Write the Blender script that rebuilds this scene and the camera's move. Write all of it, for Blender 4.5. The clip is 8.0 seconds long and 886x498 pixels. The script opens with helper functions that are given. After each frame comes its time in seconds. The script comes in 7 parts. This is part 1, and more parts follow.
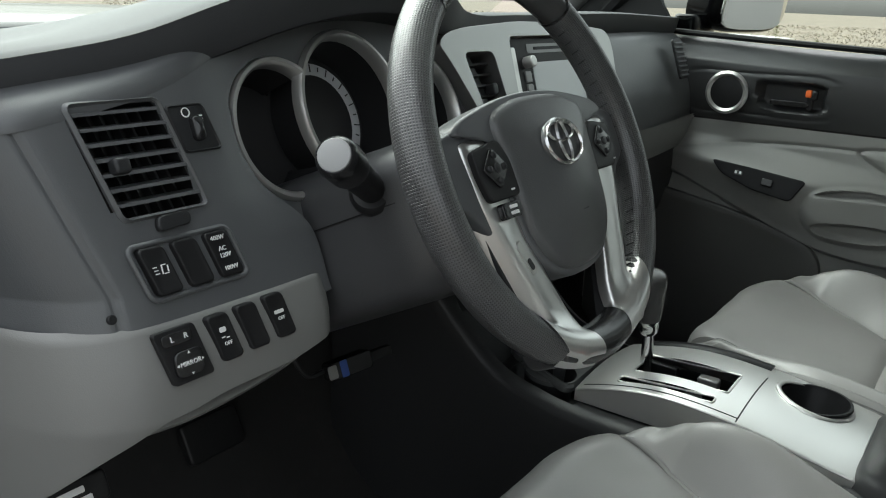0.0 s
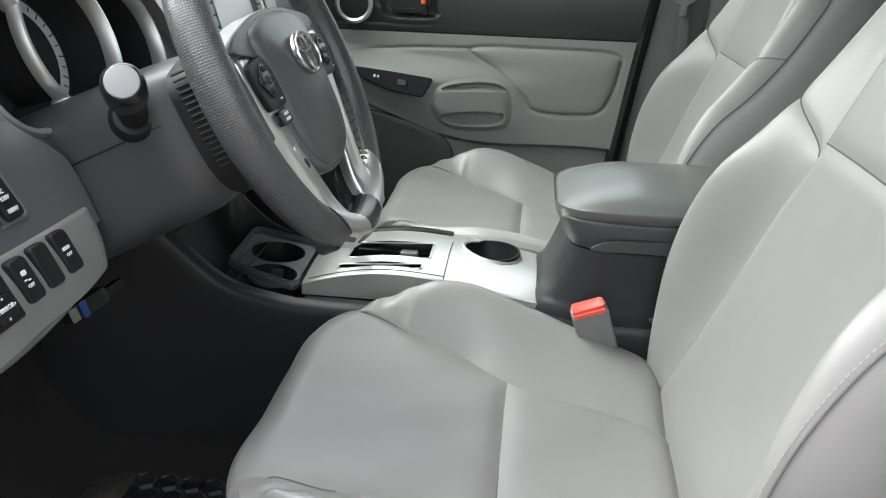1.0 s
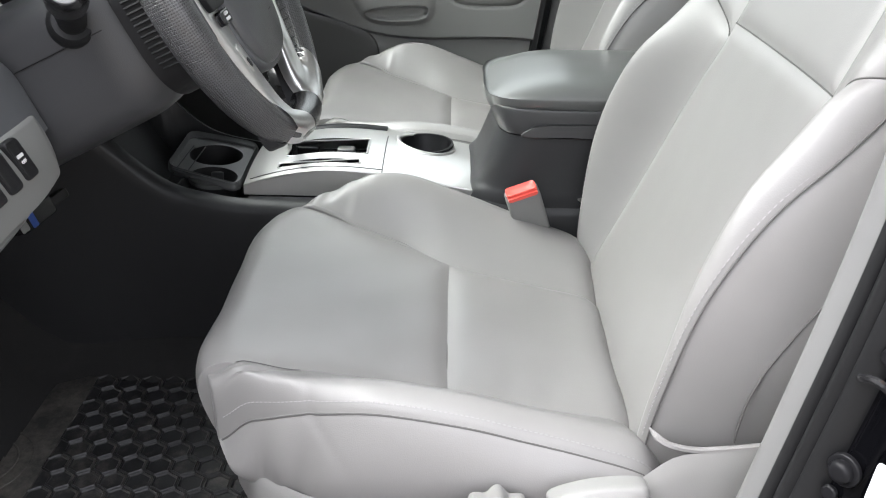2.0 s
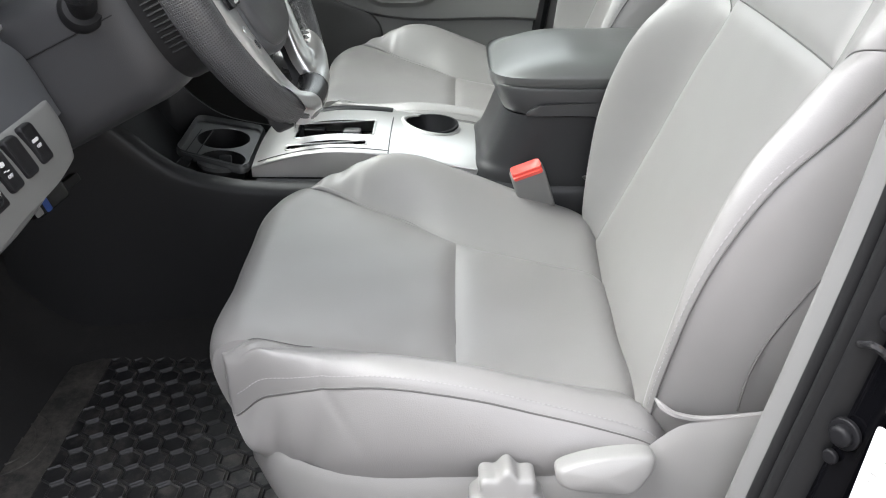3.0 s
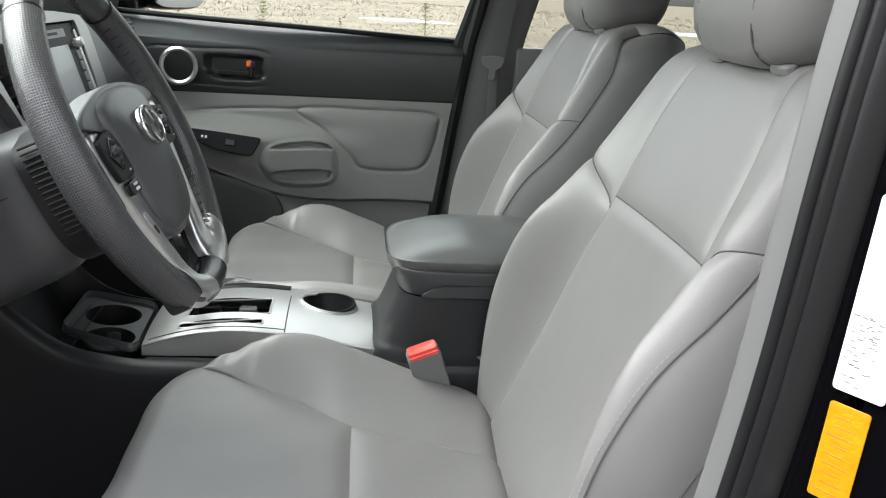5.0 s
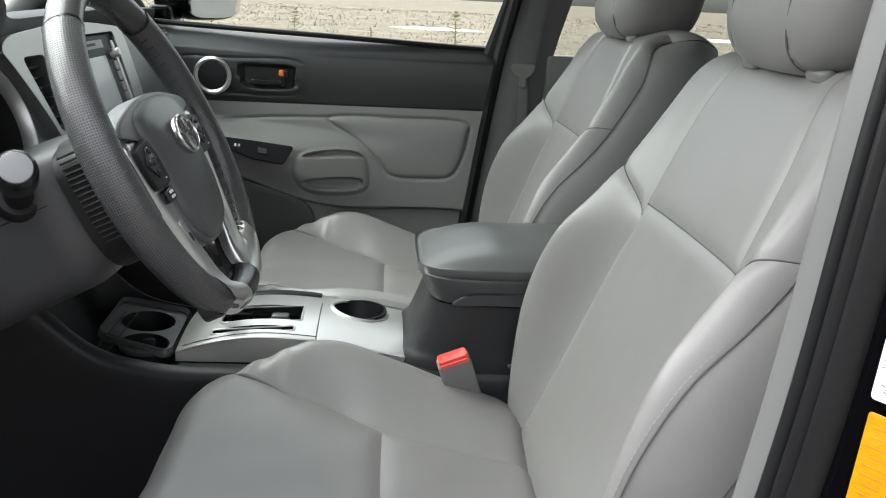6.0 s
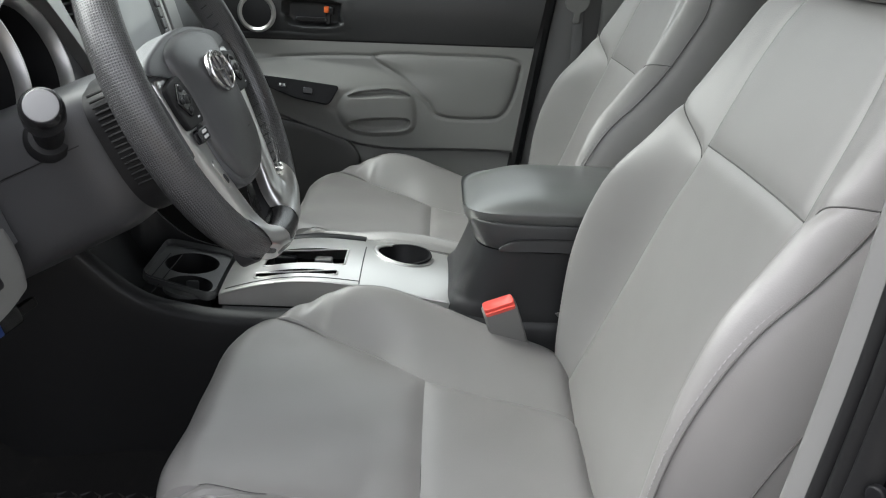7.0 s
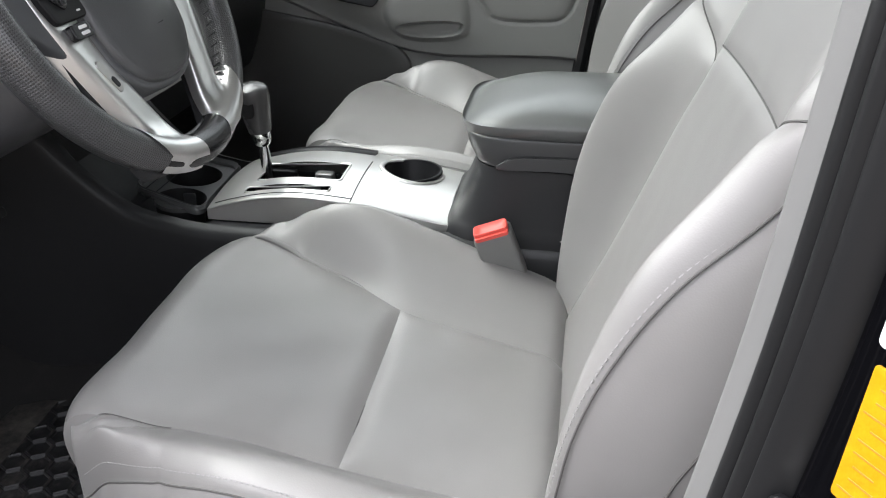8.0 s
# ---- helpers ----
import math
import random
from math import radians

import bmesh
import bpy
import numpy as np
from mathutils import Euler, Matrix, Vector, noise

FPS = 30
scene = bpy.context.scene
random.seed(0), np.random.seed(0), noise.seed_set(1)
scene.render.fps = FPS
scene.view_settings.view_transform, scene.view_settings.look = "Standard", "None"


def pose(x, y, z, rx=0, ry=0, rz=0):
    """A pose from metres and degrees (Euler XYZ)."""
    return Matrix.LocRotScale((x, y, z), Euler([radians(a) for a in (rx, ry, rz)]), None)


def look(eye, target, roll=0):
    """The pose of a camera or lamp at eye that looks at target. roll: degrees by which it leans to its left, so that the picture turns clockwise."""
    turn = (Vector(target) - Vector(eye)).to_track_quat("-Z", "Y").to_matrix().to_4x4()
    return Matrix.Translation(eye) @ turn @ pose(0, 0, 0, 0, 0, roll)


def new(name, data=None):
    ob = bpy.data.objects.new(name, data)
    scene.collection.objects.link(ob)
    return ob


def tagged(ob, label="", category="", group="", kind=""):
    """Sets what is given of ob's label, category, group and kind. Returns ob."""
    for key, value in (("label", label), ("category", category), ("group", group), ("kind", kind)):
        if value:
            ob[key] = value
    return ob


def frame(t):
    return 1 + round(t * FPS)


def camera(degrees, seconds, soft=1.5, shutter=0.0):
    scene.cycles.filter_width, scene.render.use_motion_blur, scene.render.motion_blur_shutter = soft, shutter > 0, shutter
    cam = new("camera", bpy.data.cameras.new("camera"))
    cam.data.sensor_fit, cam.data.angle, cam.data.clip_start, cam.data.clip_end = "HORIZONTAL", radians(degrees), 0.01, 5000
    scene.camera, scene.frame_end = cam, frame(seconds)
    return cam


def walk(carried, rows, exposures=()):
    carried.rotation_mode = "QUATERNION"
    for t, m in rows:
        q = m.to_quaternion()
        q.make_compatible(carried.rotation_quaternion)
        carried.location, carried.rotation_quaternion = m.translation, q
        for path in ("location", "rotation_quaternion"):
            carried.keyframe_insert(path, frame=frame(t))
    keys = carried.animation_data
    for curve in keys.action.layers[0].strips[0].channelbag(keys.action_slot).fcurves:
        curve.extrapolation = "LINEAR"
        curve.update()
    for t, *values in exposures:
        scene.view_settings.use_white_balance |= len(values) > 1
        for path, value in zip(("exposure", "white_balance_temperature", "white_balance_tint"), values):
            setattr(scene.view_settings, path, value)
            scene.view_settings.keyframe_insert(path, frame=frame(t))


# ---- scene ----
cam = camera(56.5, 8.0, soft=1.1)
PATH = [
    (0, (-0.96, 0.091, 0.853), (0.608, 1.187, 0.269), 2.4),
    (0.5, (-1.034, 0.158, 0.855), (0.78, 0.732, 0.241), 3.4),
    (1, (-1.108, 0.189, 0.855), (0.745, 0.383, 0.128), 1.9),
    (1.5, (-1.149, 0.201, 0.862), (0.659, 0.236, 0.009), 2.2),
    (2, (-1.161, 0.201, 0.864), (0.603, 0.21, -0.079), 1.0),
    (3.3, (-1.178, 0.203, 0.866), (0.562, 0.217, -0.12), 0.0),
    (3.5, (-1.177, 0.202, 0.866), (0.565, 0.189, -0.117), 0.4),
    (4, (-1.174, 0.198, 0.876), (0.674, 0.002, 0.136), 2.9),
    (5.5, (-1.186, 0.204, 0.885), (0.718, -0.001, 0.309), 3.3),
    (6, (-1.184, 0.204, 0.885), (0.724, 0.056, 0.303), 2.9),
    (6.5, (-1.175, 0.206, 0.884), (0.736, 0.111, 0.302), 2.6),
    (7, (-1.146, 0.195, 0.875), (0.72, 0.166, 0.156), 2.2),
    (7.5, (-1.094, 0.119, 0.85), (0.709, 0.201, -0.012), 1.0),
    (7.7, (-1.064, 0.074, 0.85), (0.719, 0.216, -0.044), 0.0),
    (8, (-1.028, 0.017, 0.841), (0.728, 0.302, -0.072), -0.3),
]
LIGHT = [(0.0, 1.72, 6380, 5), (0.5, 2.16, 6400, 7), (1.0, 2.50, 6420, 10), (1.5, 2.74, 6420, 12), (2.0, 2.70, 6420, 13), (3.5, 2.58, 6420, 13), (4.0, 2.46, 6400, 11), (5.5, 2.06, 6400, 11), (6.5, 2.02, 6420, 11), (7.0, 2.02, 6420, 12), (7.5, 2.00, 6400, 14), (8.0, 2.42, 6420, 14)]
walk(cam, [(t, look(eye, target, roll)) for t, eye, target, roll in PATH], LIGHT)

# ---- world and light ----
wd = bpy.data.worlds.new("sky")
scene.world = wd
wd.use_nodes = True
wn = wd.node_tree
sky = wn.nodes.new("ShaderNodeTexSky")
sky.sky_type = "NISHITA"
sky.sun_disc = False
sky.sun_elevation = radians(52)
sky.sun_rotation = radians(10)
sky.altitude = 200
sky.dust_density = 3.0
sky.air_density = 1.2
veil = wn.nodes.new("ShaderNodeHueSaturation")
veil.inputs["Saturation"].default_value = 0.15
wn.links.new(sky.outputs[0], veil.inputs["Color"])
# overcast: the zenith is about three times as bright as the horizon
wtc = wn.nodes.new("ShaderNodeTexCoord")
wsep = wn.nodes.new("ShaderNodeSeparateXYZ")
wmap = wn.nodes.new("ShaderNodeMapRange")
wmap.inputs[3].default_value, wmap.inputs[4].default_value = 0.42, 1.5
wmul = wn.nodes.new("ShaderNodeVectorMath")
wmul.operation = "MULTIPLY"
wn.links.new(wtc.outputs["Generated"], wsep.inputs[0])
wn.links.new(wsep.outputs["Z"], wmap.inputs[0])
wn.links.new(veil.outputs[0], wmul.inputs[0])
wn.links.new(wmap.outputs[0], wmul.inputs[1])
wn.links.new(wmul.outputs[0], wn.nodes["Background"].inputs[0])
wn.nodes["Background"].inputs[1].default_value = 0.15
sun = new("sun", bpy.data.lights.new("sun", "SUN"))
sun.data.energy = 1.5
sun.data.angle = radians(80)
sun.data.color = (1.0, 0.985, 0.96)
sun.matrix_world = look((0.5, 2.8, 3.6), (0, 0, 0.4))


# ---- materials ----
def mat(name, color, rough=0.5, metal=0.0, grain=0.0, grain_scale=900.0, vary=0.08, vary_scale=7.0, spec=0.5, cells=False, coat=0.0, wear=0.0, wear_from=0.55):
    m = bpy.data.materials.new(name)
    m.use_nodes = True
    nt = m.node_tree
    b = nt.nodes["Principled BSDF"]
    b.inputs["Metallic"].default_value = metal
    b.inputs["Specular IOR Level"].default_value = spec
    b.inputs["Coat Weight"].default_value = coat
    tc = nt.nodes.new("ShaderNodeTexCoord")
    big = nt.nodes.new("ShaderNodeTexNoise")
    big.inputs["Scale"].default_value = vary_scale
    big.inputs["Detail"].default_value = 6
    nt.links.new(tc.outputs["Object"], big.inputs["Vector"])
    mix = nt.nodes.new("ShaderNodeMix")
    mix.data_type = "RGBA"
    c = np.array(color)
    mix.inputs[6].default_value = (*np.clip(c * (1 - vary), 0, 1), 1)
    mix.inputs[7].default_value = (*np.clip(c * (1 + vary), 0, 1), 1)
    nt.links.new(big.outputs["Fac"], mix.inputs[0])
    last = mix.outputs[2]
    if wear:
        dn = nt.nodes.new("ShaderNodeTexNoise")
        dn.inputs["Scale"].default_value = 23
        dn.inputs["Detail"].default_value = 9
        dn.inputs["Roughness"].default_value = 0.75
        nt.links.new(tc.outputs["Object"], dn.inputs["Vector"])
        rp = nt.nodes.new("ShaderNodeMapRange")
        rp.inputs[1].default_value, rp.inputs[2].default_value = wear_from, 0.75
        rp.inputs[4].default_value = wear
        nt.links.new(dn.outputs["Fac"], rp.inputs[0])
        m2 = nt.nodes.new("ShaderNodeMix")
        m2.data_type = "RGBA"
        m2.inputs[7].default_value = (0.32, 0.29, 0.25, 1)
        nt.links.new(rp.outputs[0], m2.inputs[0])
        nt.links.new(last, m2.inputs[6])
        last = m2.outputs[2]
    nt.links.new(last, b.inputs["Base Color"])
    rr = nt.nodes.new("ShaderNodeMapRange")
    rr.inputs[3].default_value, rr.inputs[4].default_value = max(rough - 0.07, 0.02), min(rough + 0.07, 1)
    nt.links.new(big.outputs["Fac"], rr.inputs[0])
    nt.links.new(rr.outputs[0], b.inputs["Roughness"])
    if grain:
        if cells:
            g = nt.nodes.new("ShaderNodeTexVoronoi")
            g.feature = "SMOOTH_F1"
            out = g.outputs["Distance"]
        else:
            g = nt.nodes.new("ShaderNodeTexNoise")
            g.inputs["Detail"].default_value = 3
            out = g.outputs["Fac"]
        g.inputs["Scale"].default_value = grain_scale
        nt.links.new(tc.outputs["Object"], g.inputs["Vector"])
        bp = nt.nodes.new("ShaderNodeBump")
        bp.inputs["Strength"].default_value = grain
        bp.inputs["Distance"].default_value = 0.001
        nt.links.new(out, bp.inputs["Height"])
        bp2 = nt.nodes.new("ShaderNodeBump")
        bp2.inputs["Strength"].default_value = 0.22 if name == "grey_leather" else min(grain, 0.10)
        bp2.inputs["Distance"].default_value = 0.004
        wave = nt.nodes.new("ShaderNodeTexNoise")
        wave.inputs["Scale"].default_value = vary_scale * 2
        wave.inputs["Detail"].default_value = 1.5
        nt.links.new(tc.outputs["Object"], wave.inputs["Vector"])
        nt.links.new(wave.outputs["Fac"], bp2.inputs["Height"])
        nt.links.new(bp2.outputs[0], bp.inputs["Normal"])
        nt.links.new(bp.outputs[0], b.inputs["Normal"])
    return m


LEATHER = mat("grey_leather", (0.212, 0.206, 0.202), 0.36, grain=0.09, grain_scale=900, cells=True, vary=0.09, vary_scale=9, spec=0.45)
LIDLEATHER = mat("dark_grey_lid_leather", (0.088, 0.091, 0.089), 0.30, grain=0.02, grain_scale=900, cells=True, vary=0.06, vary_scale=9)
SEATPLASTIC = mat("light_grey_seat_plastic", (0.205, 0.202, 0.196), 0.42, grain=0.08, grain_scale=1200, cells=True, vary=0.05)
DARKLID = mat("dark_grey_rim_plastic", (0.042, 0.043, 0.044), 0.42, grain=0.1, grain_scale=1100, cells=True, vary=0.1, spec=0.4)
STITCH = mat("grey_thread", (0.27, 0.265, 0.26), 0.7)
SEAM = mat("dark_seam_thread", (0.085, 0.083, 0.08), 0.8)
CHARCOAL = mat("charcoal_plastic", (0.020, 0.0205, 0.022), 0.42, grain=0.12, grain_scale=1100, cells=True, vary=0.12, spec=0.35)
DASHTOP = mat("soft_dash_top_vinyl", (0.052, 0.054, 0.057), 0.62, grain=0.14, grain_scale=1100, cells=True, vary=0.08, spec=0.25)
DARKDASH = mat("dark_dash_plastic", (0.086, 0.089, 0.093), 0.38, grain=0.10, grain_scale=1300, cells=True, vary=0.08)
GREYPLASTIC = mat("grey_plastic", (0.172, 0.172, 0.166), 0.45, grain=0.08, grain_scale=1200, cells=True, vary=0.05)
DOORGREY = mat("grey_door_vinyl", (0.215, 0.215, 0.208), 0.42, grain=0.10, grain_scale=1200, cells=True, vary=0.06)
PILLARGREY = mat("light_grey_trim_plastic", (0.145, 0.145, 0.143), 0.5, grain=0.05, grain_scale=1000, vary=0.05)
SILVER = mat("satin_silver_paint", (0.62, 0.615, 0.60), 0.36, metal=0.85, grain=0.03, grain_scale=2500, vary=0.03)
CHROME = mat("chrome", (0.75, 0.75, 0.75), 0.12, metal=1.0, vary=0.03)
BLACKGLOSS = mat("black_gloss_plastic", (0.012, 0.012, 0.013), 0.25, vary=0.2)
BLACKSOFT = mat("black_soft_plastic", (0.012, 0.012, 0.013), 0.50, grain=0.1, vary=0.2, spec=0.3)
WHEELLEATHER = mat("black_wheel_leather", (0.055, 0.055, 0.056), 0.27, grain=0.15, grain_scale=800, cells=True, vary=0.15)
RUBBER = mat("black_rubber", (0.010, 0.0102, 0.0108), 0.45, grain=0.08, grain_scale=400, vary=0.2, spec=0.3)
MATRUBBER = mat("dusty_mat_rubber", (0.022, 0.022, 0.023), 0.5, grain=0.25, grain_scale=200, vary=0.3, wear=0.36, wear_from=0.50)
HEELRUBBER = mat("scuffed_heel_rubber", (0.024, 0.024, 0.024), 0.6, grain=0.4, grain_scale=160, vary=0.35, vary_scale=12, wear=0.42, wear_from=0.40)
CARPET = mat("dark_carpet", (0.0155, 0.0152, 0.0152), 0.95, grain=1.0, grain_scale=1300, vary=0.35, vary_scale=14, wear=0.03)
# body paint, colour and reflection lowered to stand in for shade on the jamb
BODYBLACK = mat("black_car_paint", (0.0022, 0.0022, 0.0028), 0.07, vary=0.1, spec=0.08)
# the same black paint, lighter and shinier so the hood shows sky
SKYLITPAINT = mat("black_car_paint_skylit", (0.006, 0.006, 0.007), 0.08, vary=0.1, spec=0.6)
CSILVER = mat("satin_silver_trim", (0.36, 0.36, 0.355), 0.32, metal=0.85, grain=0.03, grain_scale=2500, vary=0.03)
SWITCHBLACK = mat("black_switch_plate", (0.008, 0.008, 0.009), 0.4, vary=0.1, spec=0.15)
POCKETGREY = mat("dark_grey_pocket_plastic", (0.066, 0.065, 0.063), 0.5, grain=0.12, grain_scale=1000, cells=True, vary=0.1)
DOORDARK = mat("dark_door_vinyl", (0.031, 0.032, 0.033), 0.36, grain=0.10, grain_scale=1200, cells=True, vary=0.1, spec=0.55)
SILVERDARK = mat("dark_satin_silver", (0.22, 0.22, 0.22), 0.35, metal=0.4, vary=0.03)
RED = mat("red_plastic", (0.75, 0.09, 0.07), 0.45, vary=0.06)
ORANGE = mat("orange_plastic", (0.85, 0.16, 0.03), 0.4)
WHITEPAPER = mat("white_label", (0.66, 0.67, 0.68), 0.45, vary=0.03)
YELLOW = mat("yellow_label", (0.46, 0.225, 0.004), 0.30, grain=0.9, grain_scale=110, vary=0.22, vary_scale=60)
WHITEINK = mat("white_ink", (0.78, 0.78, 0.78), 0.5)
DARKINK = mat("dark_ink", (0.05, 0.05, 0.05), 0.6)
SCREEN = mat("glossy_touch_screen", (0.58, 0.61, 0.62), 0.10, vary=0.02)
HEADLINER = mat("grey_headliner_cloth", (0.42, 0.42, 0.41), 0.9, grain=0.4, grain_scale=800)
BELT = mat("dark_grey_webbing", (0.13, 0.13, 0.13), 0.75, grain=0.5, grain_scale=700)
MIRROR = mat("mirror_glass", (0.85, 0.86, 0.87), 0.02, metal=1.0, vary=0.0)


def glass_mat(name, tint):
    m = bpy.data.materials.new(name)
    m.use_nodes = True
    nt = m.node_tree
    nt.nodes.clear()
    out = nt.nodes.new("ShaderNodeOutputMaterial")
    mx = nt.nodes.new("ShaderNodeMixShader")
    tr = nt.nodes.new("ShaderNodeBsdfTransparent")
    tr.inputs[0].default_value = (*tint, 1)
    gl = nt.nodes.new("ShaderNodeBsdfGlossy")
    gl.inputs["Roughness"].default_value = 0.02
    fr = nt.nodes.new("ShaderNodeFresnel")
    fr.inputs[0].default_value = 1.3
    nt.links.new(fr.outputs[0], mx.inputs[0])
    nt.links.new(tr.outputs[0], mx.inputs[1])
    nt.links.new(gl.outputs[0], mx.inputs[2])
    nt.links.new(mx.outputs[0], out.inputs[0])
    return m


GLASS = glass_mat("window_glass", (0.85, 0.91, 0.865))
PRIVACY = glass_mat("dark_tinted_glass", (0.16, 0.18, 0.17))
REARGLASS = glass_mat("rear_side_glass", (0.62, 0.66, 0.62))


# ---- mesh tools ----
def mesh(name, verts, faces, smooth=True, sharp=40):
    me = bpy.data.meshes.new(name)
    me.from_pydata([tuple(map(float, v)) for v in verts], [], faces)
    if smooth:
        me.shade_smooth()
        me.set_sharp_from_angle(angle=radians(sharp))
    return me


def thing(name, at, label, category, group="", kind=""):
    ob = new(name)
    ob.empty_display_size = 0.05
    ob.matrix_world = Matrix.Translation(at)
    ob["base"] = list(at)
    return tagged(ob, label, category, group, kind)


def part(name, me, material, parent=None, label=""):
    ob = new(name, me)
    me.materials.append(material)
    if parent is not None:
        ob.parent = parent
        root = parent
        while root.parent is not None:
            root = root.parent
        if parent == root and parent.type == "EMPTY":
            ob.matrix_parent_inverse = Matrix.Translation(root.location).inverted()
    if label:
        ob["label"] = label
    return ob


def cr(points, n, closed=False):
    """A smooth curve through the points, in n samples."""
    p = np.array(points, float)
    if closed:
        q = np.vstack([p[-1:], p, p[:2]])
    else:
        q = np.vstack([2 * p[:1] - p[1:2], p, 2 * p[-1:] - p[-2:-1]])
    k = len(p) if closed else len(p) - 1
    t = np.linspace(0, k, n, endpoint=not closed)
    i = np.minimum(t.astype(int), k - 1)
    f = (t - i)[:, None]
    a, b, c, d = q[i], q[i + 1], q[i + 2], q[i + 3]
    return 0.5 * (2 * b + (c - a) * f + (2 * a - 5 * b + 4 * c - d) * f**2 + (3 * b - a - 3 * c + d) * f**3)


def table(x, xs, ys):
    """Smooth interpolation of a table."""
    xs, ys = np.array(xs, float), np.array(ys, float)
    m = np.gradient(ys, xs)
    x = np.clip(np.asarray(x, float), xs[0], xs[-1])
    i = np.clip(np.searchsorted(xs, x, side="right") - 1, 0, len(xs) - 2)
    h = xs[i + 1] - xs[i]
    t = (x - xs[i]) / h
    return (2 * t**3 - 3 * t**2 + 1) * ys[i] + (t**3 - 2 * t**2 + t) * h * m[i] + (3 * t**2 - 2 * t**3) * ys[i + 1] + (t**3 - t**2) * h * m[i + 1]


def step(x, a, b):
    t = np.clip((np.asarray(x, float) - a) / (b - a), 0, 1)
    return t * t * (3 - 2 * t)


def grid(name, P, close_u=False, close_v=False, flip=False, sharp=40, caps=False, hole=None):
    """A mesh from an (m, n, 3) array of points."""
    m, n = P.shape[:2]
    faces = []
    for i in range(m if close_u else m - 1):
        for j in range(n if close_v else n - 1):
            if hole is not None and hole[i, j]:
                continue
            a, b = i * n + j, i * n + (j + 1) % n
            c, d = ((i + 1) % m) * n + (j + 1) % n, ((i + 1) % m) * n + j
            faces.append((a, d, c, b) if flip else (a, b, c, d))
    if caps and close_v:
        e0, e1 = list(range(n)), [(m - 1) * n + j for j in range(n)]
        faces += [tuple(e0 if flip else e0[::-1]), tuple(e1[::-1] if flip else e1)]
    return mesh(name, P.reshape(-1, 3), faces, sharp=sharp)


def frame_of(origin, ux, uy):
    """A pose whose x and y axes run along ux and uy."""
    x = Vector(ux).normalized()
    z = x.cross(Vector(uy)).normalized()
    y = z.cross(x)
    m = Matrix((x, y, z)).transposed().to_4x4()
    m.translation = origin
    return m


def place(M, pts):
    R, T = np.array(M.to_3x3()), np.array(M.translation)
    return np.asarray(pts, float) @ R.T + T


def pad(name, M, outline, depth, bevel=0.002, dome=0.0, rings=6, hollow=0.0, sharp=40):
    """A rounded plate or cushion: the outline (x, y) raised by depth along z, with round edges and a domed top."""
    o = np.array(outline, float)
    if ((o * np.roll(o, -1, 0)[:, ::-1]) @ np.array([1, -1])).sum() < 0:
        o = o[::-1]
    c = o.mean(0)
    rad = np.abs(o - c).max()
    lv = [np.c_[o, np.zeros(len(o))], np.c_[o, np.full(len(o), max(depth - bevel, 0))]]
    for k in range(1, 5):
        a = k / 4 * math.pi / 2
        s = 1 - bevel * (1 - math.cos(a)) / rad
        lv.append(np.c_[c + (o - c) * s, np.full(len(o), depth - bevel + bevel * math.sin(a))])
    s0 = 1 - bevel / rad
    for k in range(1, rings):
        s = s0 * (1 - k / rings)
        lv.append(np.c_[c + (o - c) * s, np.full(len(o), depth + dome * (1 - (s / s0) ** 2) - hollow * (1 - (s / s0) ** 4))])
    P = np.array(lv)
    m, n = P.shape[:2]
    V = place(M, np.vstack([P.reshape(-1, 3), [[c[0], c[1], depth + dome - hollow]]]))
    faces = [(i * n + j, i * n + (j + 1) % n, (i + 1) * n + (j + 1) % n, (i + 1) * n + j) for i in range(m - 1) for j in range(n)]
    faces += [((m - 1) * n + j, (m - 1) * n + (j + 1) % n, m * n) for j in range(n)]
    faces.append(tuple(range(n))[::-1])
    return mesh(name, V, faces, sharp=sharp)


def rrect(w, h, r, n=6, cx=0.0, cy=0.0):
    """The outline of a rounded rectangle."""
    out = []
    for sx, sy, a0 in ((1, 1, 0), (-1, 1, 90), (-1, -1, 180), (1, -1, 270)):
        for k in range(n + 1):
            a = radians(a0 + 90 * k / n)
            out.append((cx + sx * (w / 2 - r) + r * math.cos(a), cy + sy * (h / 2 - r) + r * math.sin(a)))
    return out


def poly(pts, r=0.003, n=4):
    """A polygon with its corners rounded."""
    p = np.array(pts, float)
    out = []
    for k in range(len(p)):
        a, b, c = p[k - 1], p[k], p[(k + 1) % len(p)]
        d0, d1 = a - b, c - b
        q0, q1 = b + d0 * min(r / np.linalg.norm(d0), 0.48), b + d1 * min(r / np.linalg.norm(d1), 0.48)
        for t in np.linspace(0, 1, n + 1):
            out.append(tuple((1 - t) ** 2 * q0 + 2 * t * (1 - t) * b + t * t * q1))
    return out


def circle(r, n=40, cx=0.0, cy=0.0, ry=None):
    return [(cx + r * math.cos(2 * math.pi * k / n), cy + (ry or r) * math.sin(2 * math.pi * k / n)) for k in range(n)]


def rbox(name, lo, hi, r=0.006, sharp=40):
    """A box with rounded edges between two corners."""
    lo, hi = np.array(lo, float), np.array(hi, float)
    s = hi - lo
    return pad(name, Matrix.Translation(((lo[0] + hi[0]) / 2, (lo[1] + hi[1]) / 2, lo[2])), rrect(s[0], s[1], min(r, s[0] / 2.1, s[1] / 2.1), 3), s[2], min(r, s[2] / 2.1), rings=2, sharp=sharp)


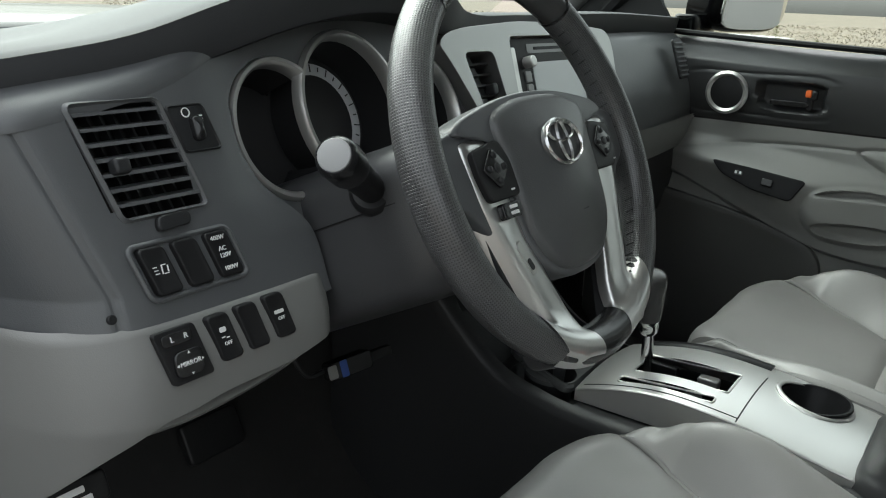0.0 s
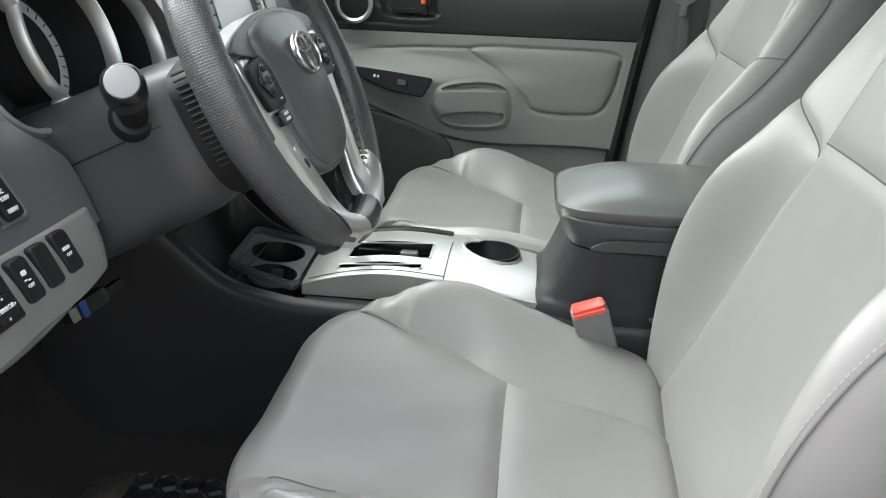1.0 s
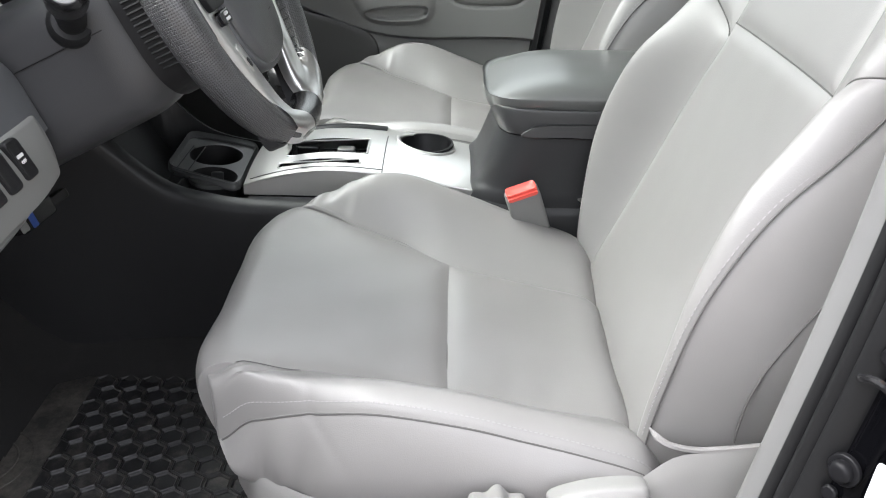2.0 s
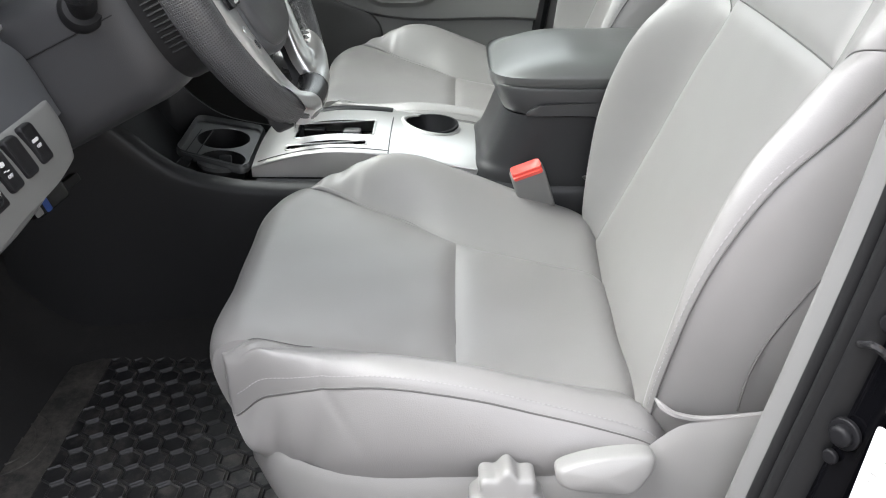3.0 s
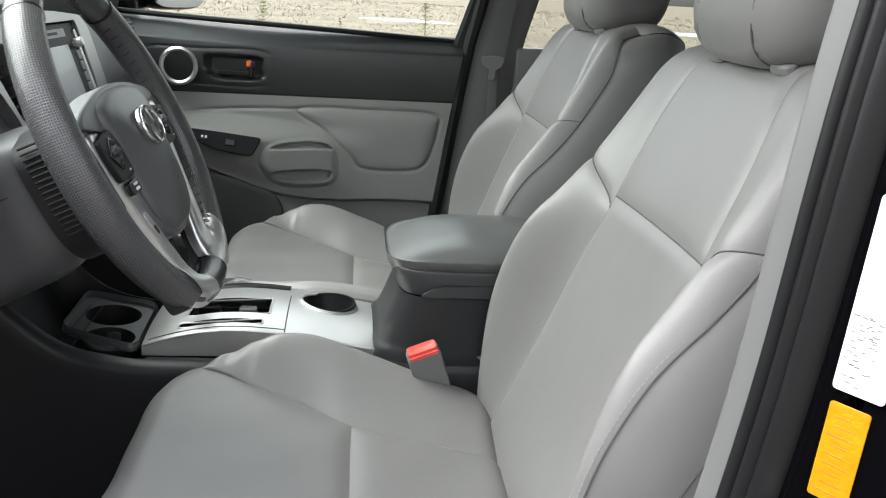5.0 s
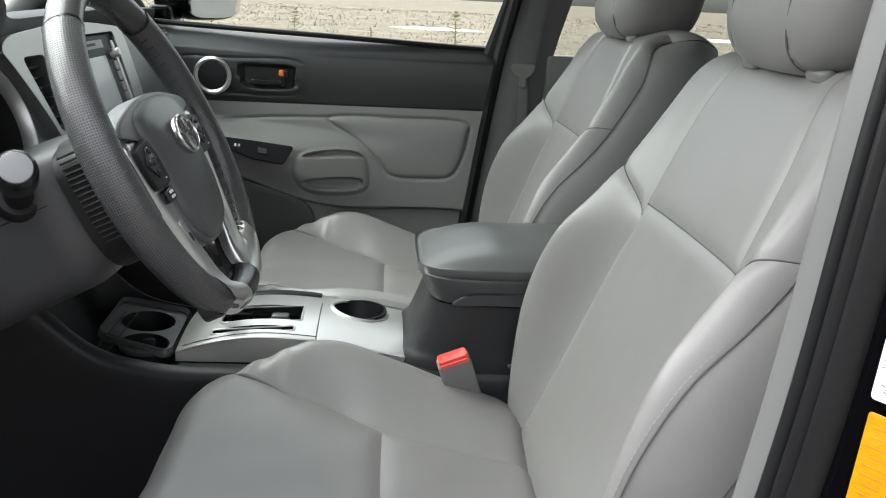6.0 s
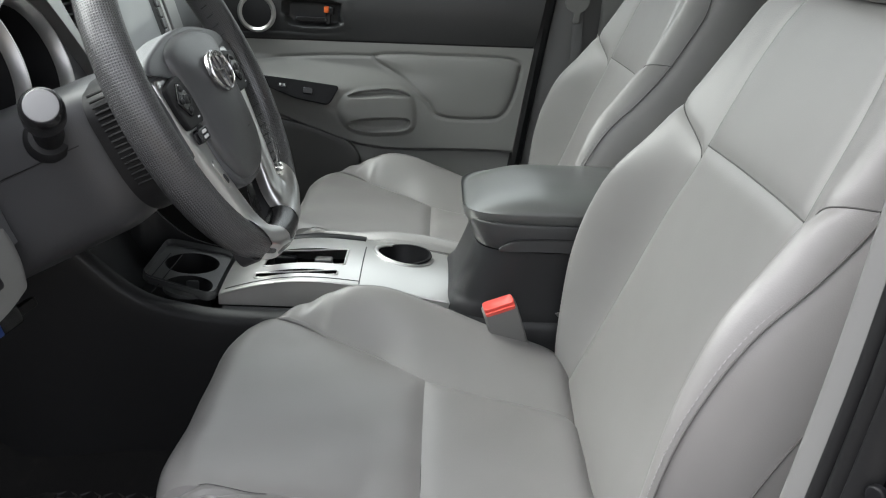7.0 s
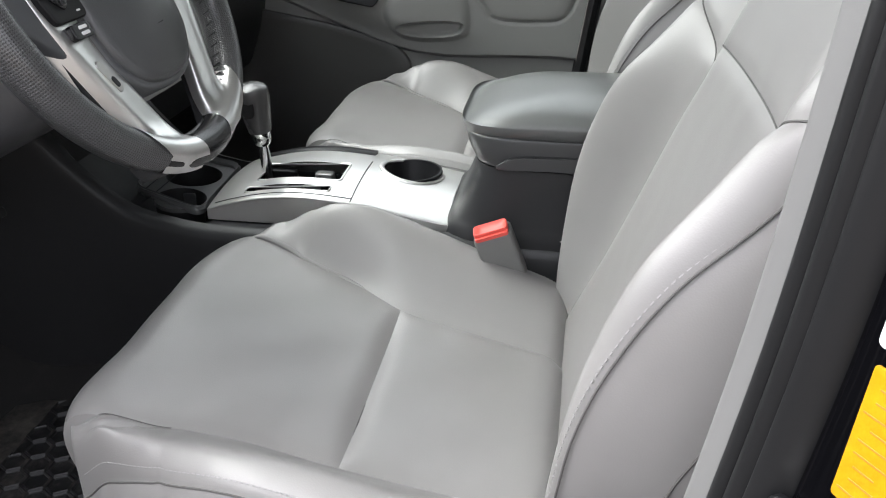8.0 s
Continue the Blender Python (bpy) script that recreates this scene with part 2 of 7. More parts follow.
def tube(name, pts, r, n=10, closed=False, flat=1.0, up=(0, 0, 1)):
    """A round (or flattened) bar along a path; r is one radius or one for each point."""
    p = np.array(pts, float)
    if closed:
        t = np.roll(p, -1, 0) - np.roll(p, 1, 0)
    else:
        t = np.gradient(p, axis=0)
    t /= np.linalg.norm(t, axis=1)[:, None]
    a = np.cross(t, np.array(up, float))
    a /= np.maximum(np.linalg.norm(a, axis=1)[:, None], 1e-9)
    b = np.cross(a, t)
    rr = np.broadcast_to(np.asarray(r, float), (len(p),))[:, None, None]
    ang = np.linspace(0, 2 * math.pi, n, endpoint=False)
    P = p[:, None] + rr * (np.cos(ang)[None, :, None] * a[:, None] + flat * np.sin(ang)[None, :, None] * b[:, None])
    return grid(name, P, close_u=closed, close_v=True, caps=not closed, flip=True)


def ring(name, M, outline_out, outline_in, depth, bevel=0.0015):
    """A flat ring between two outlines with the same number of points."""
    o, i = np.array(outline_out, float), np.array(outline_in, float)
    w = i - o
    w /= np.maximum(np.linalg.norm(w, axis=1)[:, None], 1e-9)
    z = lambda p, h: np.c_[p, np.full(len(p), h)]
    P = np.array([z(i, 0), z(i, depth - bevel), z(i - w * bevel, depth), z((o + i) / 2, depth + bevel * 0.4), z(o + w * bevel, depth), z(o, depth - bevel), z(o, 0)])
    m, n = P.shape[:2]
    return grid(name, place(M, P.reshape(-1, 3)).reshape(m, n, 3), close_u=True, close_v=True, flip=True)


def sheet_with_holes(name, M, outline, holes, depth, bevel=0.0):
    """A flat plate cut through by holes, by filling the outlines and raising them."""
    bm = bmesh.new()
    edges = []
    for loop in [outline] + list(holes):
        vs = [bm.verts.new((x, y, depth)) for x, y in loop]
        edges += [bm.edges.new((vs[k], vs[(k + 1) % len(vs)])) for k in range(len(vs))]
    bmesh.ops.triangle_fill(bm, use_beauty=True, use_dissolve=False, edges=edges)
    bmesh.ops.recalc_face_normals(bm, faces=bm.faces)
    top = list(bm.faces)
    if top and top[0].normal.z < 0:
        bmesh.ops.reverse_faces(bm, faces=top)
    rim = [e for e in bm.edges if len(e.link_faces) == 1]
    ex = bmesh.ops.extrude_edge_only(bm, edges=rim)
    for v in ex["geom"]:
        if isinstance(v, bmesh.types.BMVert):
            v.co.z = 0
    bmesh.ops.recalc_face_normals(bm, faces=bm.faces)
    bm.transform(M)
    me = bpy.data.meshes.new(name)
    bm.to_mesh(me)
    bm.free()
    me.shade_smooth()
    me.set_sharp_from_angle(angle=radians(35))
    return me


def joined(name, meshes):
    """Several meshes as one."""
    V, F = [], []
    for me in meshes:
        k = len(V)
        V += [v.co[:] for v in me.vertices]
        F += [tuple(k + i for i in p.vertices) for p in me.polygons]
        bpy.data.meshes.remove(me)
    return mesh(name, V, F)


def text_mesh(name, text, size, M, depth=0.0004):
    cu = bpy.data.curves.new(name, "FONT")
    cu.body, cu.size, cu.align_x, cu.align_y, cu.extrude = text, size, "CENTER", "CENTER", depth
    cu.resolution_u = 2
    tmp = bpy.data.objects.new(name, cu)
    me = bpy.data.meshes.new_from_object(tmp)
    bpy.data.objects.remove(tmp)
    me.transform(M)
    return me


def groove(Y, Z, pts, n=60, closed=False):
    """The distance of each point of a sheet from a smooth line on it."""
    c = cr(pts, n, closed)
    best = np.full(Y.shape, 9.0)
    for k in range(len(c) - (0 if closed else 1)):
        a, b = c[k], c[(k + 1) % len(c)]
        d = b - a
        L = max(d @ d, 1e-12)
        t = np.clip(((Y - a[0]) * d[0] + (Z - a[1]) * d[1]) / L, 0, 1)
        best = np.minimum(best, np.hypot(Y - a[0] - t * d[0], Z - a[1] - t * d[1]))
    return best


def inside(Y, Z, pts, n=80):
    """Whether each point of a sheet lies within a smooth closed line."""
    c = cr(pts, n, True)
    r = np.zeros(Y.shape, bool)
    for k in range(len(c)):
        (y0, z0), (y1, z1) = c[k], c[(k + 1) % len(c)]
        hit = ((z0 > Z) != (z1 > Z)) & (Y < (y1 - y0) * (Z - z0) / (z1 - z0 + 1e-12) + y0)
        r ^= hit
    return r


# ---- ground and outside ----
GROUND_Z = -0.50
GROUNDMAT = mat("dry_grass_earth", (0.185, 0.155, 0.115), 0.95, grain=1.0, grain_scale=9, vary=0.35, vary_scale=0.35, wear=0.75)


def straw(m):
    """Matted straw: fine light and dark fibres over patches of bare earth."""
    nt = m.node_tree
    b = nt.nodes["Principled BSDF"]
    tc = nt.nodes.new("ShaderNodeTexCoord")
    mp = nt.nodes.new("ShaderNodeMapping")
    mp.inputs["Scale"].default_value = (1.0, 0.35, 1.0)
    nt.links.new(tc.outputs["Object"], mp.inputs["Vector"])
    fine, coarse = nt.nodes.new("ShaderNodeTexNoise"), nt.nodes.new("ShaderNodeTexNoise")
    for n, sc, dt in ((fine, 14.0, 8), (coarse, 0.55, 5)):
        n.inputs["Scale"].default_value, n.inputs["Detail"].default_value, n.inputs["Roughness"].default_value = sc, dt, 0.72
        nt.links.new(mp.outputs[0] if n == fine else tc.outputs["Object"], n.inputs["Vector"])
    mix = nt.nodes.new("ShaderNodeMath")
    mix.operation = "MULTIPLY_ADD"
    mix.inputs[1].default_value = 0.45
    nt.links.new(coarse.outputs["Fac"], mix.inputs[0])
    sc = nt.nodes.new("ShaderNodeMath")
    sc.operation = "MULTIPLY"
    sc.inputs[1].default_value = 0.62
    nt.links.new(fine.outputs["Fac"], sc.inputs[0])
    nt.links.new(sc.outputs[0], mix.inputs[2])
    ramp = nt.nodes.new("ShaderNodeValToRGB")
    for p, c in ((0.36, (0.036, 0.028, 0.019, 1)), (0.64, (0.205, 0.172, 0.128, 1))):
        e = ramp.color_ramp.elements[0 if p < 0.5 else 1]
        e.position, e.color = p, c
    mid = ramp.color_ramp.elements.new(0.50)
    mid.color = (0.115, 0.093, 0.065, 1)
    nt.links.new(mix.outputs[0], ramp.inputs[0])
    nt.links.new(ramp.outputs[0], b.inputs["Base Color"])


straw(GROUNDMAT)


def ground_sheet():
    n = 121
    s = np.sinh(np.linspace(-5.6, 5.6, n)) / math.sinh(5.6) * 900
    X, Y = np.meshgrid(s, s, indexing="ij")
    Z = np.array([[noise.noise((x * 0.05, y * 0.05, 0)) * 0.25 for y in s] for x in s])
    Z *= step(np.hypot(X, Y), 4, 25)
    Z += GROUND_Z
    return grid("ground", np.dstack([X, Y, Z]), flip=True)


tagged(part("ground", ground_sheet(), GROUNDMAT), "bare dry field with flattened tan grass", "ground", kind="structure")

GRASS = mat("dead_grass", (0.48, 0.41, 0.30), 0.9, vary=0.3, vary_scale=0.8)
gn = GRASS.node_tree
gg = gn.nodes.new("ShaderNodeNewGeometry")
gr = gn.nodes.new("ShaderNodeValToRGB")
gr.color_ramp.elements[0].color = (0.13, 0.105, 0.072, 1)
gr.color_ramp.elements[1].color = (0.36, 0.315, 0.245, 1)
gn.links.new(gg.outputs["Random Per Island"], gr.inputs[0])
gn.links.new(gr.outputs[0], gn.nodes["Principled BSDF"].inputs["Base Color"])
NEEDLES = mat("pine_needles", (0.20, 0.21, 0.10), 0.8, vary=0.4, vary_scale=6)
BARK = mat("grey_brown_bark", (0.16, 0.12, 0.08), 0.9, grain=0.6, grain_scale=60, vary=0.25)
SNOW = mat("old_snow", (0.62, 0.63, 0.65), 0.7, grain=0.5, grain_scale=12, vary=0.08, vary_scale=1.5)


def ground_z(x, y):
    return GROUND_Z + noise.noise((x * 0.05, y * 0.05, 0)) * 0.25 * float(step(math.hypot(x, y), 4, 25))


def grass_tufts(count=22000):
    """Blades in tufts over the field beyond the passenger side."""
    rnd = random.Random(5)
    V, F = [], []
    for _ in range(count):
        d = 6 + 90 * rnd.random() ** 1.4
        a = radians(rnd.uniform(-62, 58))
        x, y = d * math.cos(a), d * math.sin(a)
        z = ground_z(x, y)
        s = 0.5 + d / 45
        for _ in range(4):
            b = rnd.uniform(0, 2 * math.pi)
            w, h, l = 0.020 * s, rnd.uniform(0.01, 0.07) * s, rnd.uniform(0.05, 0.22) * s
            px, py = x + rnd.uniform(-0.2, 0.2) * s, y + rnd.uniform(-0.2, 0.2) * s
            k = len(V)
            V += [(px - w * math.sin(b), py + w * math.cos(b), z - 0.02), (px + w * math.sin(b), py - w * math.cos(b), z - 0.02), (px + l * math.cos(b), py + l * math.sin(b), z + h)]
            F.append((k, k + 1, k + 2))
    return mesh("grass", V, F, smooth=False)


tagged(part("grass", grass_tufts(), GRASS), "flattened tufts of dead tan grass", "grass", kind="stuff")

GRAVEL = mat("dark_gravel", (0.075, 0.072, 0.068), 0.9, grain=1.0, grain_scale=60, vary=0.3, vary_scale=2.0)


def gravel_track():
    X, Y = np.meshgrid(np.linspace(-5.5, 2.6, 40), np.linspace(-14, 14, 80), indexing="ij")
    Z = GROUND_Z + 0.02 + 0.0 * X
    return grid("road", np.dstack([X, Y, Z]), flip=True)


tagged(part("road", gravel_track(), GRAVEL), "dark gravel track under the truck", "road", kind="structure")


def sapling(x, y, h, seed):
    """A young pine: a thin trunk with whorls of drooping needle sprays."""
    rnd = random.Random(seed)
    z0 = ground_z(x, y)
    t = thing("pine_sapling", (x, y, z0), "young sparse pine growing in the dry field", "tree", "saplings in the field")
    n = 10
    pts = [(x + 0.02 * h * math.sin(3 * k / n + seed), y + 0.02 * h * math.cos(2 * k / n + seed), z0 - 0.05 + (h + 0.05) * k / (n - 1)) for k in range(n)]
    part("trunk", tube("trunk", pts, np.linspace(0.018 * h, 0.003 * h, n), 7), BARK, t)
    V, F = [], []
    for w in range(9):
        f = 0.18 + 0.80 * w / 8
        c = np.array(pts[min(int(f * (n - 1)), n - 1)])
        for b in range(6):
            a = b * math.pi / 3 + w + rnd.uniform(-0.3, 0.3)
            L = h * (0.34 * (1 - f) + 0.05) * rnd.uniform(0.6, 1.2)
            tip = c + (L * math.cos(a), L * math.sin(a), L * rnd.uniform(-0.1, 0.5))
            for q in range(26):
                u = rnd.uniform(0.15, 1.0)
                p = c + (tip - c) * u
                d = np.array((rnd.gauss(0, 1), rnd.gauss(0, 1), rnd.gauss(0.3, 0.7)))
                d *= h * 0.045 / max(np.linalg.norm(d), 1e-6)
                side = np.cross(d, (rnd.gauss(0, 1), rnd.gauss(0, 1), rnd.gauss(0, 1)))
                side *= h * 0.006 / max(np.linalg.norm(side), 1e-9)
                k = len(V)
                V += [p - side, p + side, p + d]
                F.append((k, k + 1, k + 2))
    part("crown", mesh("crown", V, F, smooth=False), NEEDLES, t)
    return t


for k, (d, a, h) in enumerate(((26, 11.5, 0.8), (31, 6.2, 1.0), (24, 1.2, 0.6), (29, -4.5, 1.2), (38, 14, 1.0), (22, -19.5, 1.1), (34, -23, 1.3), (34, 19, 0.9), (44, -9, 1.1), (27, 25, 0.8))):
    sapling(-1.1 + d * math.cos(radians(a)), 0.2 + d * math.sin(radians(a)), h, k)


def snow_patch(x, y, rx, ry, seed):
    n, m = 40, 6
    V = []
    for j in range(m + 1):
        r = j / m
        for k in range(n):
            a = 2 * math.pi * k / n
            q = 1 + 0.35 * noise.noise((math.cos(a) * 1.6 + seed, math.sin(a) * 1.6, seed))
            px, py = x + rx * r * q * math.cos(a), y + ry * r * q * math.sin(a)
            V.append((px, py, ground_z(px, py) + 0.10 * (1 - r**2) - 0.02))
    F = [(j * n + k, j * n + (k + 1) % n, (j + 1) * n + (k + 1) % n, (j + 1) * n + k) for j in range(m) for k in range(n)]
    return mesh("snow_patch", V, F[n:] + [tuple(range(n, 2 * n))[::-1]])


for k, (d, a, rx, ry) in enumerate(((40, -3.5, 0.8, 2.2), (47, 17, 0.9, 3.2), (60, 27, 2, 6), (44, -22, 1.0, 3.0))):
    tagged(part("snow_patch", snow_patch(-1.1 + d * math.cos(radians(a)), 0.2 + d * math.sin(radians(a)), rx, ry, k * 3.1), SNOW), "thin patch of old snow lying in grass", "snow", "snow patches")


# ---- the cab shell ----
FLOOR_Z = 0.10
flo = thing("floor", (0, 0.3, FLOOR_Z), "dark carpeted cab floor", "floor", kind="structure")


def floor_mesh():
    y = np.linspace(-1.1, 1.25, 60)
    x = np.linspace(-0.72, 0.76, 60)
    X, Y = np.meshgrid(x, y, indexing="ij")
    Z = FLOOR_Z + 0.42 * step(Y, 0.74, 1.12) + 0.06 * step(np.abs(X - 0.02), 0.22, 0.10)
    Z -= 0.02 * step(X, -0.66, -0.71)
    return grid("carpet", np.dstack([X, Y, Z]), flip=True)


part("carpet", floor_mesh(), CARPET, flo)


# ---- seats ----
CUSHION = cr([(-0.02, 0.262), (0.006, 0.302), (0.028, 0.319), (0.08, 0.327), (0.20, 0.342), (0.31, 0.366), (0.395, 0.386), (0.428, 0.388), (0.449, 0.372), (0.450, 0.335), (0.425, 0.278), (0.36, 0.22)], 400)
BACK = cr([(0.045, 0.235), (0.010, 0.30), (-0.010, 0.345), (-0.046, 0.43), (-0.087, 0.55), (-0.123, 0.655), (-0.160, 0.75), (-0.183, 0.803), (-0.202, 0.829), (-0.235, 0.842)], 400)


def seat_frames(prof):
    d = np.r_[0, np.cumsum(np.linalg.norm(np.diff(prof, axis=0), axis=1))]
    t = np.gradient(prof, axis=0)
    t /= np.linalg.norm(t, axis=1)[:, None]
    return d / d[-1], t


def along(prof, s):
    d, t = seat_frames(prof)
    y, z = np.interp(s, d, prof[:, 0]), np.interp(s, d, prof[:, 1])
    ty, tz = np.interp(s, d, t[:, 0]), np.interp(s, d, t[:, 1])
    return y, z, ty, tz


def at_y(prof, y):
    d, _ = seat_frames(prof)
    top = np.argmax(prof[:, 0])
    return np.interp(y, prof[:top, 0], d[:top])


def at_z(prof, z):
    d, _ = seat_frames(prof)
    return np.interp(z, prof[:, 1], d)


def puffed(e, w=0.007, deep=0.0045):
    """How far a panel dips towards its seam, by the distance from it."""
    return -deep * np.exp(-((e / w) ** 1.3))


def stitches(line, pitch):
    """A row of short raised threads along a line, joined into one mesh."""
    d = np.r_[0, np.cumsum(np.linalg.norm(np.diff(line, axis=0), axis=1))]
    V, F = [], []
    for s in np.arange(pitch, d[-1] - pitch, pitch):
        a, b = (np.array([np.interp(q, d, line[:, i]) for i in range(3)]) for q in (s, s + pitch * 0.55))
        t = (b - a) / np.linalg.norm(b - a)
        u = np.cross(t, (0, 0, 1))
        u /= np.linalg.norm(u)
        v = np.cross(u, t)
        k = len(V)
        for p in (a, b):
            V += [p + 0.0006 * u, p + 0.0006 * v, p - 0.0006 * u, p - 0.0006 * v]
        F += [(k + i, k + (i + 1) % 4, k + 4 + (i + 1) % 4, k + 4 + i) for i in range(4)] + [(k + 3, k + 2, k + 1, k), (k + 4, k + 5, k + 6, k + 7)]
    return mesh("stitching", V, F)


def build_seat(cx, out, recline=0.0):
    back = BACK + np.array((recline, 0.0))
    seat = thing("bucket_seat", (cx, 0.2, FLOOR_Z), "", "seat", "front seats")

    # cushion
    top_end = int(np.argmax(CUSHION[:, 1]))

    def cush_w(y, side):
        """Half the width of the insert towards one side; it widens to the front on the console side."""
        if side == out:
            return table(y, [-0.02, 0.1, 0.2, 0.3, 0.36, 0.44], [0.150, 0.147, 0.142, 0.142, 0.153, 0.160])
        return table(y, [-0.02, 0.01, 0.12, 0.2, 0.255, 0.315, 0.36, 0.40, 0.46], [0.085, 0.088, 0.107, 0.127, 0.156, 0.174, 0.186, 0.192, 0.192])

    def swept(x, y):
        """The front corners sweep back."""
        return 0.040 * np.clip((np.abs(x) - 0.10) / 0.12, 0, 1) ** 2 * step(y, 0.26, 0.46)

    def insert_x(S, U, y):
        yw = np.where(S > 0.62, 0.44, y)
        V = np.sign(U) * (np.minimum(np.abs(U), 1) + 0.35 * np.maximum(np.abs(U) - 1, 0))
        return np.where(V < 0, V * cush_w(yw, -1), V * cush_w(yw, 1))

    def cushion_insert(s0, s1, name):
        S, U = np.meshgrid(np.linspace(s0, s1, 64), np.r_[-1.24, -1.12, np.linspace(-1, 1, 56), 1.12, 1.24], indexing="ij")
        tuck = np.maximum(np.abs(U) - 1, 0)
        y, z, ty, tz = along(CUSHION, S)
        x = insert_x(S, U, y)
        L = 0.70
        e = np.minimum(np.maximum(1 - np.abs(U), 0) * 0.14, np.minimum((S - s0) * L + (0.03 if s0 == 0 else 0), (s1 - S) * L + (0.05 if s1 > 0.99 else 0)))
        e2 = np.minimum((S - s0) * L + (0.05 if s0 == 0 else 0), (s1 - S) * L + (0.05 if s1 > 0.99 else 0))
        h = puffed(e, 0.009, 0.0038) + puffed(e2, 0.012, 0.004) * np.clip(1 - U**6, 0, 1) + 0.004 * np.minimum(np.abs(U), 1) ** 2.5 - 0.20 * tuck + 0.0011 * np.sin(x * 46 + 7 * y) * np.sin(y * 38 + 1.3 + 9 * x) * np.clip(1 - U**6, 0, 1)
        h += 0.0007 * np.sin(y * 150 + 20 * x) * np.exp(-((0.85 - np.minimum(np.abs(U), 1)) / 0.14) ** 2) * np.clip(1 - U**6, 0, 1)
        P = np.dstack([cx + x, y - tz * h - swept(x, y), z + ty * h])
        return grid(name, P)

    sT = float(at_y(CUSHION, 0.197))
    part("seat_insert", cushion_insert(0.0, sT, "seat_insert"), LEATHER, seat)
    part("seat_insert", cushion_insert(sT, 1.0, "seat_insert"), LEATHER, seat)

    def cushion_seam(S, U, h):
        y, z, ty, tz = along(CUSHION, S)
        x = insert_x(S, U + 0 * S, y)
        return np.c_[cx + x, y - tz * h - swept(x, y), z + ty * h]

    uu = np.linspace(-1, 1, 60)
    part("seam", tube("seam", cushion_seam(np.full(60, sT), uu, -0.005 - 0.004 * (1 - uu**6) + 0.004 * np.abs(uu) ** 2.5 + 0.0003), 0.0007, 6), SEAM, seat)

    def side_W(y, side):
        if side == out:
            return table(y, [-0.02, 0.1, 0.2, 0.29, 0.34, 0.39, 0.44], [0.254, 0.249, 0.240, 0.225, 0.212, 0.196, 0.180])
        return table(y, [-0.02, 0.1, 0.3, 0.40, 0.44], [0.246, 0.252, 0.252, 0.236, 0.220])

    def side_rise(y, side):
        ys = [-0.02, 0.03, 0.08, 0.125, 0.18, 0.26, 0.31, 0.35, 0.39, 0.44]
        return table(y, ys, [0.036, 0.042, 0.050, 0.055, 0.060, 0.050, 0.033, 0.019, 0.008, 0.0] if side == out else [0.020, 0.026, 0.036, 0.048, 0.062, 0.071, 0.058, 0.037, 0.014, 0.0])

    def side_drop(y, side):
        return table(y, [-0.02, 0.2, 0.3, 0.35, 0.39, 0.44], [0.010, 0.011, 0.015, 0.023, 0.038, 0.060] if side == out else [0.020, 0.022, 0.026, 0.030, 0.040, 0.060])

    def side_point(y, K, side):
        """The side of the cushion: K from 0 to 1 over the bolster to its piping, from 1 to 2 down the skirt."""
        w, W, b, d = cush_w(y, side), side_W(y, side), side_rise(y, side), side_drop(y, side)
        zs = np.interp(y, CUSHION[:top_end, 0], CUSHION[:top_end, 1]) - 0.016 * step(y, 0.400, 0.440)
        k = np.clip(K, 0, 1)
        x = w + (W - w) * (1 - (1 - k) ** 1.25)
        z = zs + 0.004 * (1 - k) + b * np.sin(np.clip(k / 0.72, 0, 1) * math.pi / 2) ** 1.5 - d * np.clip((k - 0.52) / 0.48, 0, 1) ** 2
        z = z + puffed(x - w, 0.009, 0.0038) * (1 - step(y, 0.32, 0.37) * (side != out)) + puffed((1 - k) * (W - w), 0.005, 0.0025)
        # the fold where the front of the bolster is tucked in
        fold = 0.62 * step(y, 0.335, 0.445)
        z = z - 0.0042 * np.exp(-(((k - fold) * (W - w) / 0.004) ** 2)) * step(y, 0.345, 0.39) * (K < 1) * (side == out)
        z = z + 0.002 * np.exp(-((k / 0.5) ** 2)) * step(y, 0.36, 0.40) * (K < 1) * (side == out)
        z = z + 0.0012 * np.sin(y * 120 + k * 5) * step(y, 0.30, 0.40) * np.sin(k * math.pi)
        q = np.clip(K - 1, 0, 1)
        zb = table(y, [-0.02, 0.10, 0.21, 0.30, 0.36, 0.40, 0.44], [0.318, 0.302, 0.280, 0.257, 0.246, 0.249, 0.262])
        sag = 0.016 * np.sin(q * math.pi) ** 0.8 + 0.006 * q
        sag = sag + 0.0026 * np.sin(y * 78 - q * 5 + 1.5 * np.sin(y * 31)) * np.sin(np.clip(q * 1.25, 0, 1) * math.pi) * (0.15 + step(y, 0.26, 0.37) + 0.5 * step(y, 0.10, 0.03))
        sag = sag - 0.0016 * np.exp(-(((y - 0.335 + 0.10 * q) / 0.007) ** 2)) * np.exp(-((q / 0.35) ** 2))
        return x + sag, y - swept(x, y) - 0.035 * q * step(y, 0.30, 0.44), z + (zb - z) * q

    def side_grid(side, k0, k1, m):
        Y, K = np.meshgrid(np.linspace(-0.02, 0.437, 96), np.linspace(k0, k1, m), indexing="ij")
        x, y, z = side_point(Y, K, side)
        rows = [np.dstack([x, y, z])]
        for j in range(1, 9):
            # the rounded front end, running in under the insert
            a = j / 8 * math.pi / 2
            xe = x[-1] - (x[-1] - 0.10) * (1 - math.cos(a))
            rows.append(np.dstack([xe, y[-1] + 0.015 * math.sin(a), z[-1] - (0.004 + 0.022 * np.clip(1 - K[-1], 0, 1)) * (1 - math.cos(a))]))
        P = np.vstack(rows)
        P[:, :, 0] = cx + side * P[:, :, 0]
